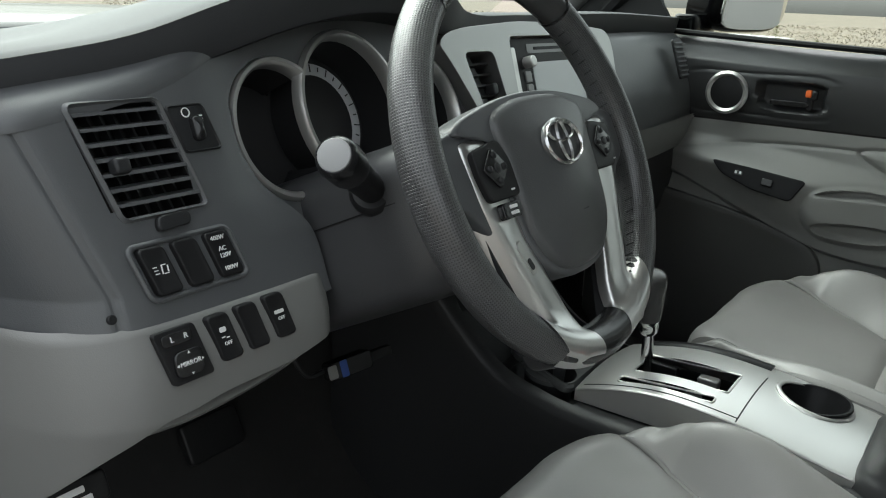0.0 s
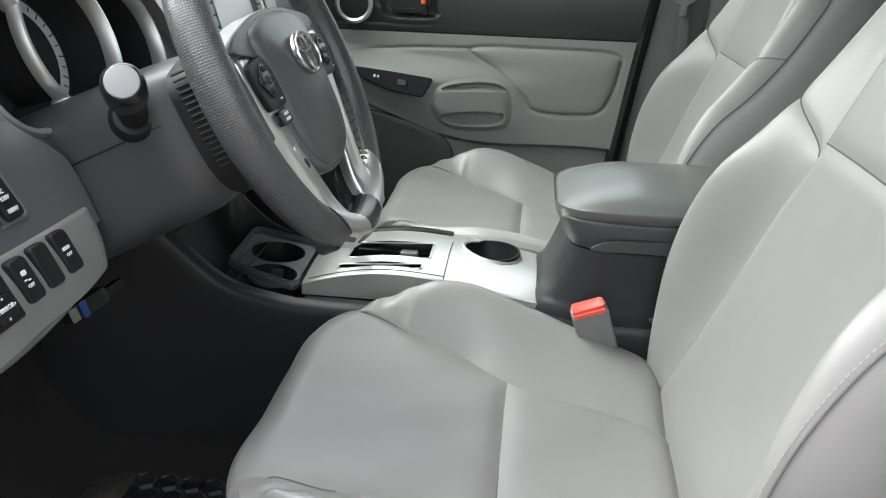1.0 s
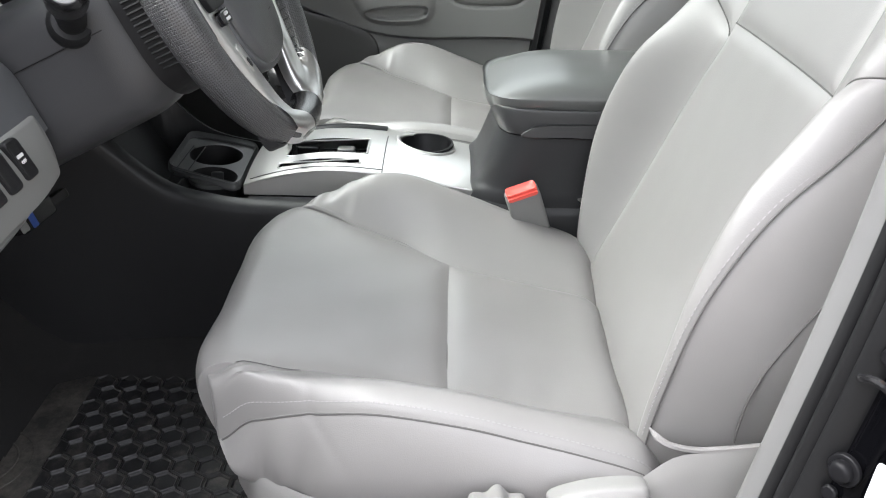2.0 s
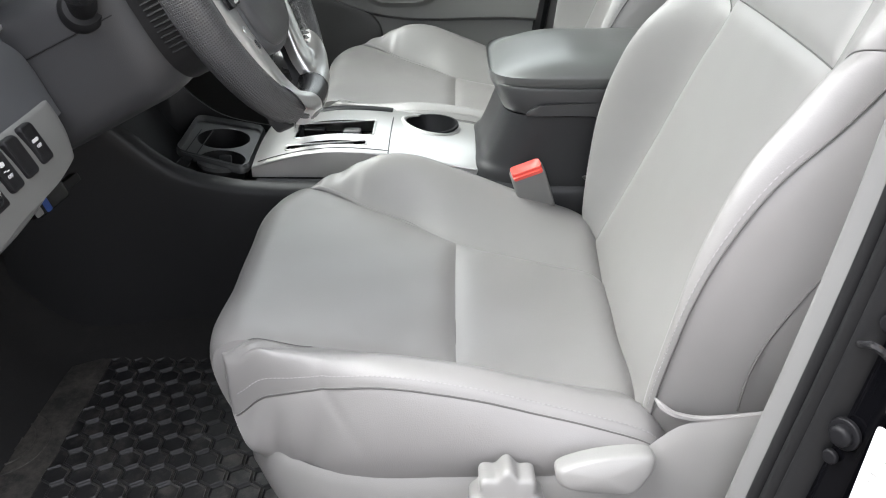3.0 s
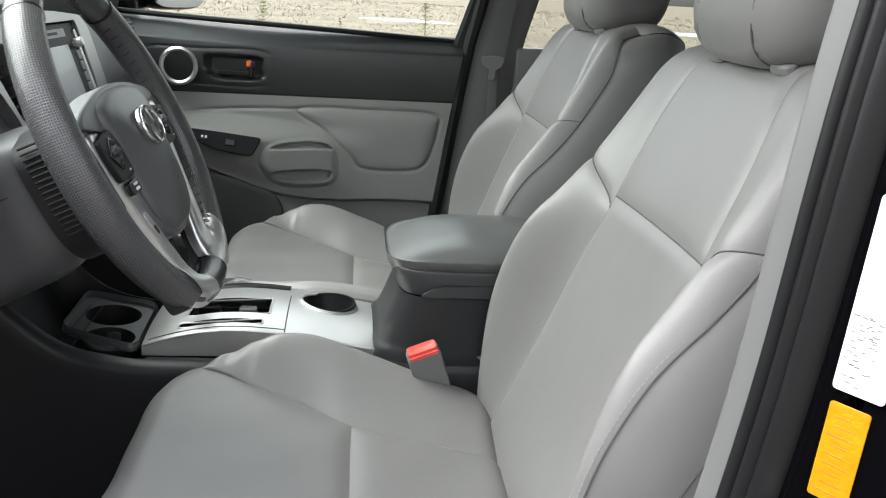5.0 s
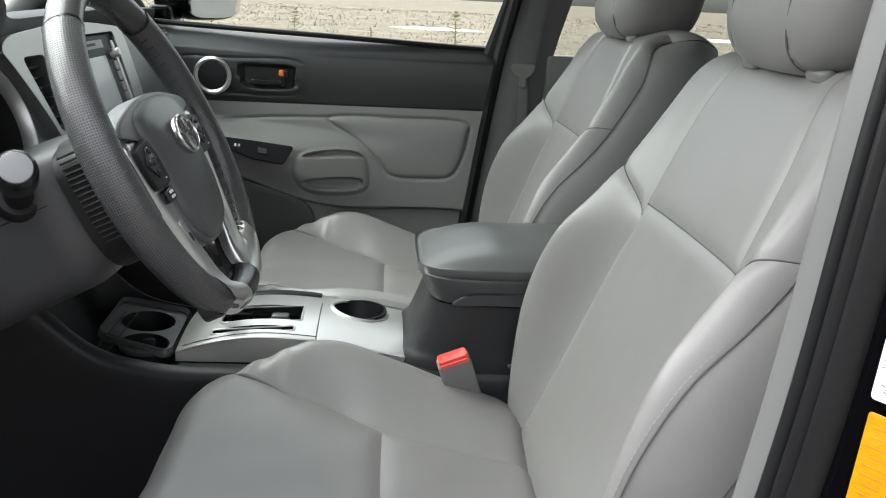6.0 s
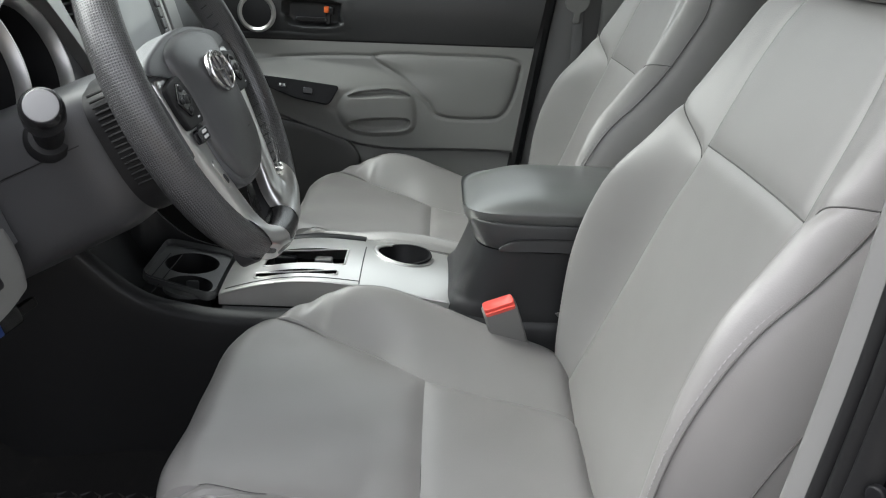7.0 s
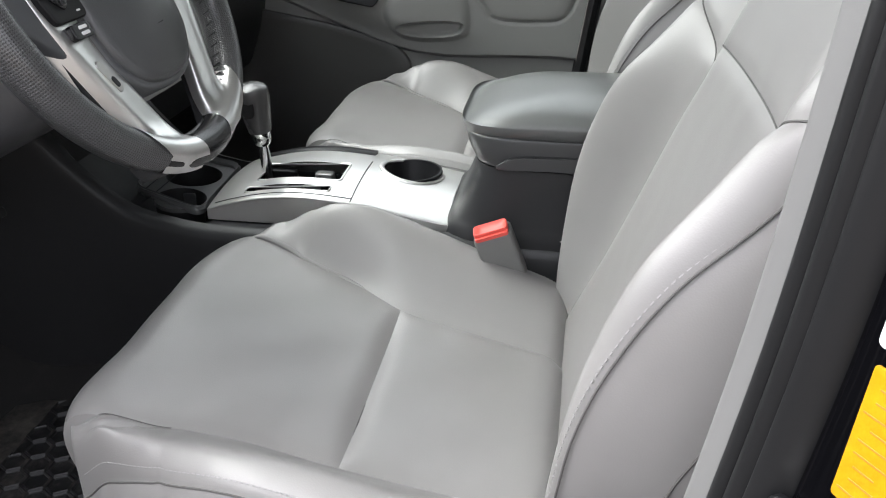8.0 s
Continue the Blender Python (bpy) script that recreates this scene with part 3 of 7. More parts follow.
        return P

    def side_line(side, K, dz=0.0, dx=0.0):
        Y = np.linspace(-0.005, 0.436, 130)
        x, y, z = side_point(Y, np.full(130, K), side)
        return np.c_[cx + side * (x + dx), y, z + dz]

    for side in (-1, 1):
        bo = part("bolster", grid("bolster", side_grid(side, 0, 1, 36), flip=side > 0), LEATHER, seat)
        part("skirt", grid("skirt", side_grid(side, 1, 2, 26), flip=side > 0), LEATHER, seat)
        part("piping", tube("piping", side_line(side, 1.0, -0.0012, 0.0012), 0.0010, 6), SEAM, bo)
        part("stitching", stitches(side_line(side, 0.90, 0.0004), 0.0048), STITCH, bo)
    # leather cord added to cover the dark slit along the inner seam
    slit_cord = np.linspace(0.205, 0.425, 90)
    wx, wy, wz = side_point(slit_cord, np.zeros(90), -out)
    part("slit_cord", tube("slit_cord", np.c_[cx - out * wx, wy, wz - 0.0012 - 0.006 * step(slit_cord, 0.27, 0.205)], 0.0034, 10), LEATHER, seat)
    tuck = np.linspace(0.345, 0.43, 40)
    tx, ty_, tz_ = side_point(tuck, np.zeros(40), out)
    part("seam", tube("seam", np.c_[cx + out * (tx + 0.001), ty_, tz_ + 0.0010], 0.0005, 6), SEAM, seat)

    # backrest
    def back_wi(z):
        return table(z, [0.23, 0.33, 0.43, 0.50, 0.58, 0.632, 0.655, 0.70, 0.75, 0.80, 0.85], [0.170, 0.176, 0.176, 0.166, 0.152, 0.136, 0.134, 0.131, 0.126, 0.114, 0.098])

    def back_W(z):
        return table(z, [0.23, 0.36, 0.45, 0.55, 0.65, 0.72, 0.78, 0.82, 0.843], [0.20, 0.224, 0.240, 0.238, 0.224, 0.214, 0.205, 0.192, 0.165])

    def back_b(z):
        return table(z, [0.23, 0.30, 0.34, 0.39, 0.45, 0.52, 0.585, 0.63, 0.69, 0.75, 0.82, 0.853], [0.0, 0.010, 0.030, 0.050, 0.066, 0.074, 0.068, 0.050, 0.030, 0.018, 0.008, 0.0])

    def edge_drop(z):
        return 0.004 + 0.026 * step(z, 0.44, 0.68) - 0.020 * step(z, 0.77, 0.842)

    def back_insert(s0, s1):
        S, U = np.meshgrid(np.linspace(s0, s1, 60), np.linspace(-1, 1, 44), indexing="ij")
        y, z, ty, tz = along(back, S)
        w = back_wi(z)
        e = np.minimum((1 - np.abs(U)) * w, np.minimum((S - s0) * 0.6 + (0.03 if s0 == 0 else 0), (s1 - S) * 0.6 + (0.05 if s1 > 0.99 else 0)))
        h = puffed(e) + 0.008 * np.abs(U) ** 2.5
        return grid("back_insert", np.dstack([cx + U * w, y + tz * h, z - ty * h]), flip=True)

    sB = float(at_z(back, 0.655))
    part("back_insert", back_insert(0.0, sB), LEATHER, seat)
    part("back_insert", back_insert(sB, 1.0), LEATHER, seat)

    def back_seam(S, U, h):
        y, z, ty, tz = along(back, S)
        return np.c_[cx + U * back_wi(z), y + tz * h, z - ty * h]

    for u in (-1, 1):
        part("seam", tube("seam", back_seam(np.linspace(sB, 0.995, 90), u, 0.0032), 0.0006, 6), SEAM, seat)
    part("seam", tube("seam", back_seam(np.full(60, sB), uu, -0.0045 + 0.008 * np.abs(uu) ** 2.5 + 0.0004), 0.0008, 6), SEAM, seat)

    def back_ridge(S, side, K, s0, s1, cut):
        y, z, ty, tz = along(back, S)
        wi, W, b = back_wi(z), back_W(z), back_b(z)
        x = wi + (W - wi) * (1 - (1 - K) ** 1.3)
        hh = b * (np.sin(np.clip(K / 0.78, 0, 1) * math.pi / 2) ** 1.7) - edge_drop(z) * np.clip((K - 0.6) / 0.4, 0, 1) ** 2
        e = np.minimum(x - wi, np.minimum((S - s0) * 0.6 + (0.0 if cut else 0.05), (s1 - S) * 0.6 + (0.05 if cut else 0)))
        hh = hh + 0.008 * (1 - K) + puffed(e) + puffed((1 - K) * (W - wi), 0.006, 0.003)
        return np.dstack([cx + side * x, y + tz * hh, z - ty * hh])

    def back_bolster(side, low):
        K = np.linspace(0, 1, 34)
        base, lift = float(at_z(back, 0.640)), float(at_z(back, 0.695) - at_z(back, 0.640))
        T, KK = np.meshgrid(np.linspace(0, 1, 70), K, indexing="ij")
        cutline = base + lift * KK**0.8
        S = T * cutline if low else cutline + T * (1 - cutline)
        lo, hi = (np.zeros_like(S), cutline) if low else (cutline, np.ones_like(S))
        return grid("back_bolster", back_ridge(S, side, KK, lo if not low else 0.0, hi, not low), flip=side < 0)

    def back_rear(S):
        """The rear edge of the backrest, square at the top."""
        y, z, ty, tz = along(back, S)
        s0 = float(at_z(back, 0.76))
        yc, zc, tyc, tzc = (float(v) for v in along(back, s0))
        u = np.clip((S - s0) / (1 - s0), 0, 1)
        yr = np.where(S > s0, yc - 0.16 * tzc - 0.014 * u, y - 0.16 * tz)
        zr = np.where(S > s0, (zc + 0.16 * tyc) + (0.822 - zc - 0.16 * tyc) * np.sin(u * math.pi / 2), z + 0.16 * ty)
        return yr, zr

    def back_side(side):
        S, K = np.meshgrid(np.linspace(0, 1, 90), np.linspace(0, 1, 24), indexing="ij")
        y, z, ty, tz = along(back, S)
        W, b = back_W(z), back_b(z)
        h0 = b - edge_drop(z) - 0.003
        yr, zr = back_rear(S)
        x = W + 0.014 * np.sin(K * math.pi) ** 0.7 - 0.02 * K**3
        y0, z0 = y + tz * h0, z - ty * h0
        return grid("back_side", np.dstack([cx + side * x, y0 + (yr - y0) * K, z0 + (zr - z0) * K + 0.010 * np.sin(K * math.pi) * step(z, 0.78, 0.84)]), flip=side < 0)

    def back_line(side, dh=0.0, off=0.0):
        S = np.linspace(0.12, 1.0, 120)
        y, z, ty, tz = along(back, S)
        hh = back_b(z) - edge_drop(z) - 0.001 + dh
        return np.c_[cx + side * (back_W(z) + 0.001 + off), y + tz * hh, z - ty * hh]

    for side in (-1, 1):
        for low in (True, False):
            part("back_bolster", back_bolster(side, low), LEATHER, seat)
        kk_ = np.linspace(0, 1, 40)[None, :]
        cl = float(at_z(back, 0.640)) + float(at_z(back, 0.695) - at_z(back, 0.640)) * kk_**0.8
        part("seam", tube("seam", back_ridge(cl, side, kk_, 0.0, cl, False)[0] + (0, 0.0004, 0.0004), 0.0008, 6), SEAM, seat)
        bs = part("back_side", back_side(side), LEATHER, seat)
        part("piping", tube("piping", back_line(side), 0.0009, 6), SEAM, bs)
        part("stitching", stitches(back_line(side, 0.0045, -0.0030)[8:], 0.006), STITCH, bs)

    def back_shell():
        S, U = np.meshgrid(np.linspace(0, 1, 50), np.linspace(-1, 1, 30), indexing="ij")
        y, z, ty, tz = along(back, S)
        yr, zr = back_rear(S)
        return grid("back_shell", np.dstack([cx + U * (back_W(z) - 0.020), yr - 0.014 * (1 - U**4), zr]))

    def back_top():
        """From the front edge of the top, with its bolsters, back to the rear edge."""
        k = np.linspace(0, 1, 16)[None, :]
        one = np.ones_like(k)
        left, right = (back_ridge(one, q, k, 0.0, 1.0, True)[0] for q in (-1, 1))
        y, z, ty, tz = (float(v) for v in along(back, 1.0))
        uu_ = np.linspace(-1, 1, 30)
        h = 0.008 * np.abs(uu_) ** 2.5
        mid = np.c_[cx + uu_ * float(back_wi(z)), y + tz * h, z - ty * h]
        front = np.vstack([left[::-1], mid[1:-1], right])
        yr, zr = (float(v) for v in back_rear(np.array(1.0)))
        W = float(back_W(z))
        u = (front[:, 0] - cx) / W
        T = np.linspace(0, 1, 16)[:, None]
        X = front[None, :, 0] + u[None, :] * (0.014 * np.sin(T * math.pi) ** 0.7 - 0.02 * T**3)
        Y = front[None, :, 1] + (yr - 0.014 * (1 - u**4)[None, :] - front[None, :, 1]) * T
        Z = front[None, :, 2] + (zr - front[None, :, 2]) * T**1.5 + 0.010 * np.sin(T * math.pi)
        return grid("back_top", np.dstack([X, Y, Z]))

    part("back_top", back_top(), LEATHER, seat)
    part("back_shell", back_shell(), LEATHER, seat)
    # the side's curved lower seam and the corded lip at the foot of the backrest
    for side in (-1, 1):
        bend = cr([(-0.120, 0.545), (-0.093, 0.516), (-0.068, 0.469), (-0.056, 0.433), (-0.053, 0.402), (-0.053, 0.380)], 50)
        part("seam", tube("seam", np.c_[cx + side * (back_W(bend[:, 1]) + 0.0115 + 0.009 * np.clip((0.46 - bend[:, 1]) / 0.08, 0, 1)), bend + (recline, 0)], 0.0011, 6), SEAM, seat)
        lip = cr([(0.2400, 0.020, 0.387), (0.2485, 0.012, 0.3815), (0.2520, 0.000, 0.3765), (0.2525, -0.025, 0.373), (0.2525, -0.070, 0.378), (0.2525, -0.11, 0.385)], 60)
        part("lip_cord", tube("lip_cord", lip * (side, 1, 1) + (cx, recline, 0), np.r_[np.linspace(0.0008, 0.0034, 10), np.full(50, 0.0034)], 8), LEATHER, seat)
    # headrest with its two posts
    hr = np.array((cx, recline - 0.242, 0.933))
    th, ph = np.meshgrid(np.linspace(0, math.pi, 40), np.linspace(0, 2 * math.pi, 64, endpoint=False), indexing="ij")
    sg = lambda v, p: np.sign(v) * np.abs(v) ** p
    ez, er = sg(np.cos(th), 0.55), np.abs(np.sin(th)) ** 0.50
    X, Y = 0.134 * er * sg(np.cos(ph), 0.6), 0.082 * er * sg(np.sin(ph), 0.7)
    Z = 0.105 * ez
    X = X * (1 - 0.10 * (Z < 0) * (Z / 0.105) ** 2)
    Y = Y + 0.018 * (Z / 0.105) * -1 * 0.5
    for a in (-0.066, 0.066):
        Yg = np.exp(-(((X - a) / 0.004) ** 2))
        Y, Z = Y * (1 - 0.05 * Yg), Z * (1 - 0.03 * Yg)
    head = part("headrest", grid("headrest", np.dstack([hr[0] + X, hr[1] + Y, hr[2] + Z]), close_v=True, flip=True), LEATHER, seat)
    for a in (-0.066, 0.066):
        t0 = math.asin((abs(a) / 0.134) ** 2)
        tt = np.linspace(t0 * 1.0005, math.pi - t0 * 1.0005, 60)
        e = np.abs(np.sin(tt)) ** 0.50
        cp = np.clip(abs(a) / (0.134 * e), 0, 1) ** (1 / 0.6)
        yy = 0.082 * e * np.sqrt(1 - cp**2) ** 0.7
        zs = 0.105 * sg(np.cos(tt), 0.55)
        loop = np.vstack([np.c_[yy, zs], np.c_[-yy, zs][::-1]]) * (0.970, 0.984)
        xs = a * (1 - 0.10 * (loop[:, 1] < 0) * (loop[:, 1] / 0.105) ** 2)
        pts = np.c_[cx + xs, hr[1] + loop[:, 0] - 0.009 * loop[:, 1] / 0.105, hr[2] + loop[:, 1]]
        part("seam", tube("seam", pts, 0.0014, 6, closed=True, up=(1, 0, 0)), SEAM, head)
    for a in (-0.072, 0.072):
        post = part("post", tube("post", [(cx + a, recline - 0.198, 0.79), (cx + a, recline - 0.203, 0.83), (cx + a, recline - 0.224, 0.90)], 0.005, 14), CHROME, seat, "chrome headrest post")
        part("guide", pad("guide", frame_of((cx + a, recline - 0.200, 0.831), (-1, 0, 0), (0, -0.92, 0.38)), rrect(0.036, 0.018, 0.0085), 0.009, 0.004), GREYPLASTIC, post, "grey plastic post guide")

    # the plastic base below the cushion
    def base_panel(side):
        Y, K = np.meshgrid(np.linspace(-0.10, 0.415, 70), np.linspace(0, 1, 20), indexing="ij")
        top = table(Y, [-0.10, -0.03, 0.004, 0.035, 0.06, 0.10, 0.20, 0.30, 0.415], [0.392, 0.385, 0.378, 0.347, 0.329, 0.317, 0.303, 0.288, 0.290])
        bot = 0.175 + 0.02 * step(Y, 0.34, 0.415)
        x = table(Y, [-0.10, 0.0, 0.1, 0.2, 0.3, 0.35, 0.385, 0.415], [0.268, 0.268, 0.264, 0.255, 0.238, 0.219, 0.194, 0.150]) + 0.012 * np.sin(K * math.pi) ** 0.6 - 0.03 * K**4
        return grid("base_trim", np.dstack([cx + side * x, Y, top + (bot - top) * K]), flip=side < 0)

    for side in (-1, 1):
        part("base_trim", base_panel(side), SEATPLASTIC, seat, "grey plastic side trim")
    part("base_frame", rbox("base_frame", (cx - 0.20, -0.08, FLOOR_Z), (cx + 0.20, 0.38, 0.285), 0.02), BLACKSOFT, seat)
    return seat


driver_seat = build_seat(-0.354, -1)
driver_seat["label"] = "grey leather bucket seat beside the open door"
passenger_seat = build_seat(0.355, -1, -0.025)
passenger_seat["label"] = "grey leather bucket seat beside the closed door"

# the driver seat's lumbar knob and recline lever
KNOBAT = (-0.632, 0.153, 0.314)
kn = [(0.030 * (1 + 0.10 * math.cos(8 * a)) * math.cos(a), 0.030 * (1 + 0.10 * math.cos(8 * a)) * math.sin(a)) for a in np.linspace(0, 2 * math.pi, 96, endpoint=False)]
part("adjuster_knob", pad("adjuster_knob", frame_of(KNOBAT, (0, -1, 0), (0.25, 0, 1)), kn, 0.030, 0.006, 0.001), SEATPLASTIC, driver_seat, "lobed grey plastic knob")
lev = cr([(0.042, 0.000), (0.038, 0.014), (0.0, 0.016), (-0.034, 0.010), (-0.043, 0.002), (-0.036, -0.012), (0.0, -0.020), (0.024, -0.021)], 60, True)
part("recline_lever", pad("recline_lever", frame_of((-0.632, 0.068, 0.344), (0, -1, 0.12), (0.3, 0.2, 1)), lev, 0.022, 0.009, 0.004), SEATPLASTIC, driver_seat, "grey plastic recline lever")


# ---- centre console ----
console = thing("centre_console", (0.02, 0.3, FLOOR_Z), "charcoal centre console with brushed silver shifter surround", "console")


def console_body():
    Y, K = np.meshgrid(np.linspace(-0.22, 0.86, 120), np.linspace(-1, 1, 60), indexing="ij")
    top = table(Y, [-0.22, 0.10, 0.20, 0.41, 0.527, 0.603, 0.667, 0.75, 0.86], [0.37, 0.372, 0.372, 0.366, 0.372, 0.396, 0.455, 0.56, 0.66])
    hw = 0.128 + 0.02 * step(Y, 0.6, 0.85)
    a = np.abs(K)
    x = np.where(a < 0.55, a / 0.55 * (hw - 0.02), hw - 0.02 + 0.02 * np.sin(np.clip((a - 0.55) / 0.2, 0, 1) * math.pi / 2) + 0.012 * np.clip((a - 0.75) / 0.25, 0, 1))
    z = np.where(a < 0.55, top, top - 0.02 * (1 - np.cos(np.clip((a - 0.55) / 0.2, 0, 1) * math.pi / 2)))
    z = np.where(a > 0.75, top - 0.02 - (top - 0.02 - FLOOR_Z) * (a - 0.75) / 0.25, z)
    dip = 0.10 * step(x, 0.1078, 0.1015) * step(Y, 0.492, 0.500) * step(Y, 0.86, 0.62)
    dip = np.maximum(dip, 0.09 * step(x, 0.097, 0.090) * step(Y, 0.168, 0.180) * step(Y, 0.496, 0.486))
    z = z - np.where(a < 0.55, dip, 0)
    return grid("console_body", np.dstack([0.02 + np.sign(K) * x, Y, z]), flip=True)


part("console_body", console_body(), CHARCOAL, console)


def silver_deck(y, x):
    """The height of the silver surround."""
    arch = table(y, [0.165, 0.20, 0.30, 0.40, 0.47, 0.50], [0.388, 0.394, 0.411, 0.413, 0.398, 0.388])
    return arch - 0.010 * ((x - 0.02) / 0.1) ** 2


def deck():
    """The silver surround, with the cup well and the shift slots left open."""
    ys, xs = np.linspace(0.168, 0.496, 132), np.linspace(-0.072, 0.112, 75)
    V, F = [], []
    hole = lambda x, y: (x - 0.056) ** 2 + (y - 0.237) ** 2 < 0.0405**2 or (-0.020 < x < 0.036 and 0.322 < y < 0.440) or (-0.052 < x < -0.040 and 0.330 < y < 0.448)
    for y in ys:
        for x in xs:
            V.append((x, y, float(silver_deck(y, x))))
    n = len(xs)
    for i in range(len(ys) - 1):
        for j in range(n - 1):
            if not hole((xs[j] + xs[j + 1]) / 2, (ys[i] + ys[i + 1]) / 2):
                F.append((i * n + j, i * n + j + 1, (i + 1) * n + j + 1, (i + 1) * n + j))
    k = len(V)
    edge = []
    for i in range(len(ys)):
        V.append((-0.0735, ys[i], 0.366))
        V.append((0.1135, ys[i], 0.366))
    for i in range(len(ys) - 1):
        F.append((k + 2 * i, i * n, (i + 1) * n, k + 2 * i + 2))
        F.append((i * n + n - 1, k + 2 * i + 1, k + 2 * i + 3, (i + 1) * n + n - 1))
    V += [(-0.0735, 0.160, 0.366), (0.1135, 0.160, 0.366)]
    q = len(V)
    V += [(x, 0.160, 0.373) for x in xs]
    F += [(q + j, q + j + 1, j + 1, j) for j in range(n - 1)]
    F += [(q - 2, q, 0, k), (q + n - 1, q - 1, k + 1, n - 1)]
    return mesh("shifter_surround", V, F, sharp=30)


surround = part("shifter_surround", deck(), SILVER, console, "brushed silver shifter surround")


def well(name, x, y, ztop, r, depth, material, parent, label=""):
    z = np.linspace(0, 1, 10)
    a = np.linspace(0, 2 * math.pi, 48, endpoint=False)
    prof = [(r + 0.003, ztop - 0.001), (r + 0.002, ztop + 0.002), (r - 0.001, ztop + 0.002), (r - 0.003, ztop - 0.004), (r - 0.012, ztop - depth), (r * 0.5, ztop - depth - 0.002), (0.001, ztop - depth - 0.002)]
    P = np.array([[(x + q * math.cos(k) - 0.012 * (ztop - h > 0.01), y + q * math.sin(k), h) for k in a] for q, h in prof])
    return part(name, grid(name, P, close_v=True), material, parent, label)


w1 = well("cup_well", 0.056, 0.237, float(silver_deck(0.237, 0.056)), 0.041, 0.042, SWITCHBLACK, console)
o = np.array(circle(0.0432, 56, 0.056, 0.237))
part("cup_ring", tube("cup_ring", np.c_[o, silver_deck(o[:, 1], o[:, 0]) + 0.0002], 0.0038, 10, closed=True, flat=0.7), SILVER, w1, "silver cup ring")
# floor below the slots
part("gate_floor", rbox("gate_floor", (-0.056, 0.318, 0.365), (0.040, 0.452, 0.385), 0.003), SWITCHBLACK, console)


def bezel(name, x, y, w, h, label=""):
    """A thin bright rim that follows the surround round a slot."""
    o = np.array(rrect(w, h, 0.004, 4, cx=x, cy=y))
    return part(name, tube(name, np.c_[o, silver_deck(o[:, 1], o[:, 0]) + 0.0004], 0.0014, 8, closed=True), SILVER, console, label)


bezel("gate_bezel", 0.008, 0.381, 0.0575, 0.1200, "thin silver shift gate rim")
bezel("indicator_bezel", -0.046, 0.389, 0.0135, 0.1200)
for x0, x1, y0, y1 in ((-0.020, -0.004, 0.322, 0.352), (0.020, 0.036, 0.345, 0.372), (-0.020, -0.008, 0.376, 0.398), (0.024, 0.036, 0.400, 0.440)):
    part("gate_tooth", rbox("gate_tooth", (x0, y0, 0.384), (x1, y1, 0.402), 0.003), SILVERDARK if y0 == 0.345 else SWITCHBLACK, console)
part("panel_joint", tube("panel_joint", [(x, 0.296, float(silver_deck(0.296, x)) + 0.0002) for x in np.linspace(-0.072, 0.060, 24)], 0.0009, 6), CHARCOAL, console)
part("panel_joint", tube("panel_joint", [(-0.0625, y, float(silver_deck(y, -0.0625)) + 0.0001) for y in np.linspace(0.296, 0.488, 30)], 0.0008, 6), CHARCOAL, console)
part("edge_lip", tube("edge_lip", [(-0.0722, y, float(silver_deck(y, -0.0722)) - 0.0008) for y in np.linspace(0.169, 0.494, 40)], 0.0022, 8), SILVER, console, "bright rolled edge of the surround")
# the dark strip along the passenger side of the surround
part("side_strip", tube("side_strip", [(0.104, y, float(silver_deck(y, 0.104)) + 0.001) for y in np.linspace(0.30, 0.47, 20)], 0.010, 10, flat=0.35), SWITCHBLACK, console)

# shift lever
lever = thing("shift_lever", (0.012, 0.436, 0.395), "shift lever with black leather knob on chrome shaft", "shift lever")
part("stalk", tube("stalk", cr([(0.012, 0.437, 0.385), (0.008, 0.437, 0.43), (0.003, 0.438, 0.470)], 16), np.linspace(0.0085, 0.0065, 16), 14), CHROME, lever, "chrome shaft")
part("collar", tube("collar", cr([(0.006, 0.437, 0.448), (0.004, 0.438, 0.462), (0.002, 0.438, 0.474)], 10), [0.0085, 0.0115, 0.0125, 0.013, 0.013, 0.013, 0.0135, 0.0145, 0.0155, 0.016], 20), CHROME, lever, "bright chrome collar")
kp = cr([(0.002, 0.438, 0.470), (-0.001, 0.439, 0.49), (-0.003, 0.440, 0.510), (-0.006, 0.440, 0.524), (-0.007, 0.440, 0.5330), (-0.0075, 0.440, 0.5375)], 24)
part("knob", tube("knob", kp, [0.0158, 0.0165, 0.0172, 0.0178, 0.0184, 0.019, 0.0196, 0.0202, 0.0208, 0.0213, 0.0217, 0.022, 0.0222, 0.0223, 0.0222, 0.0220, 0.0216, 0.021, 0.0200, 0.0184, 0.016, 0.0125, 0.008, 0.002], 24), WHEELLEATHER, lever, "black leather knob")
part("button", pad("button", frame_of((-0.027, 0.440, 0.508), (0, 1, 0), (0.15, 0, 1)), rrect(0.014, 0.026, 0.006), 0.005, 0.002), BLACKGLOSS, lever, "black release button")

# armrest box
box = thing("armrest_box", (0.02, 0.0, 0.372), "console armrest box with padded grey leather lid", "armrest")


def rounded_tier(name, rows, power=0.36, cap=True):
    """A box of rounded plan built up from (height, half-width, front y, rear y) rows."""
    A = np.linspace(0, 2 * math.pi, 96, endpoint=False)
    sg = lambda v, p: np.sign(v) * np.abs(v) ** p
    R = cr(rows, 6 * len(rows))
    P = np.array([[(0.02 + h * sg(math.cos(a), power), (f + r) / 2 + (f - r) / 2 * sg(math.sin(a), power), z) for a in A] for z, h, f, r in R])
    return grid(name, P, close_v=True, caps=cap, sharp=50)


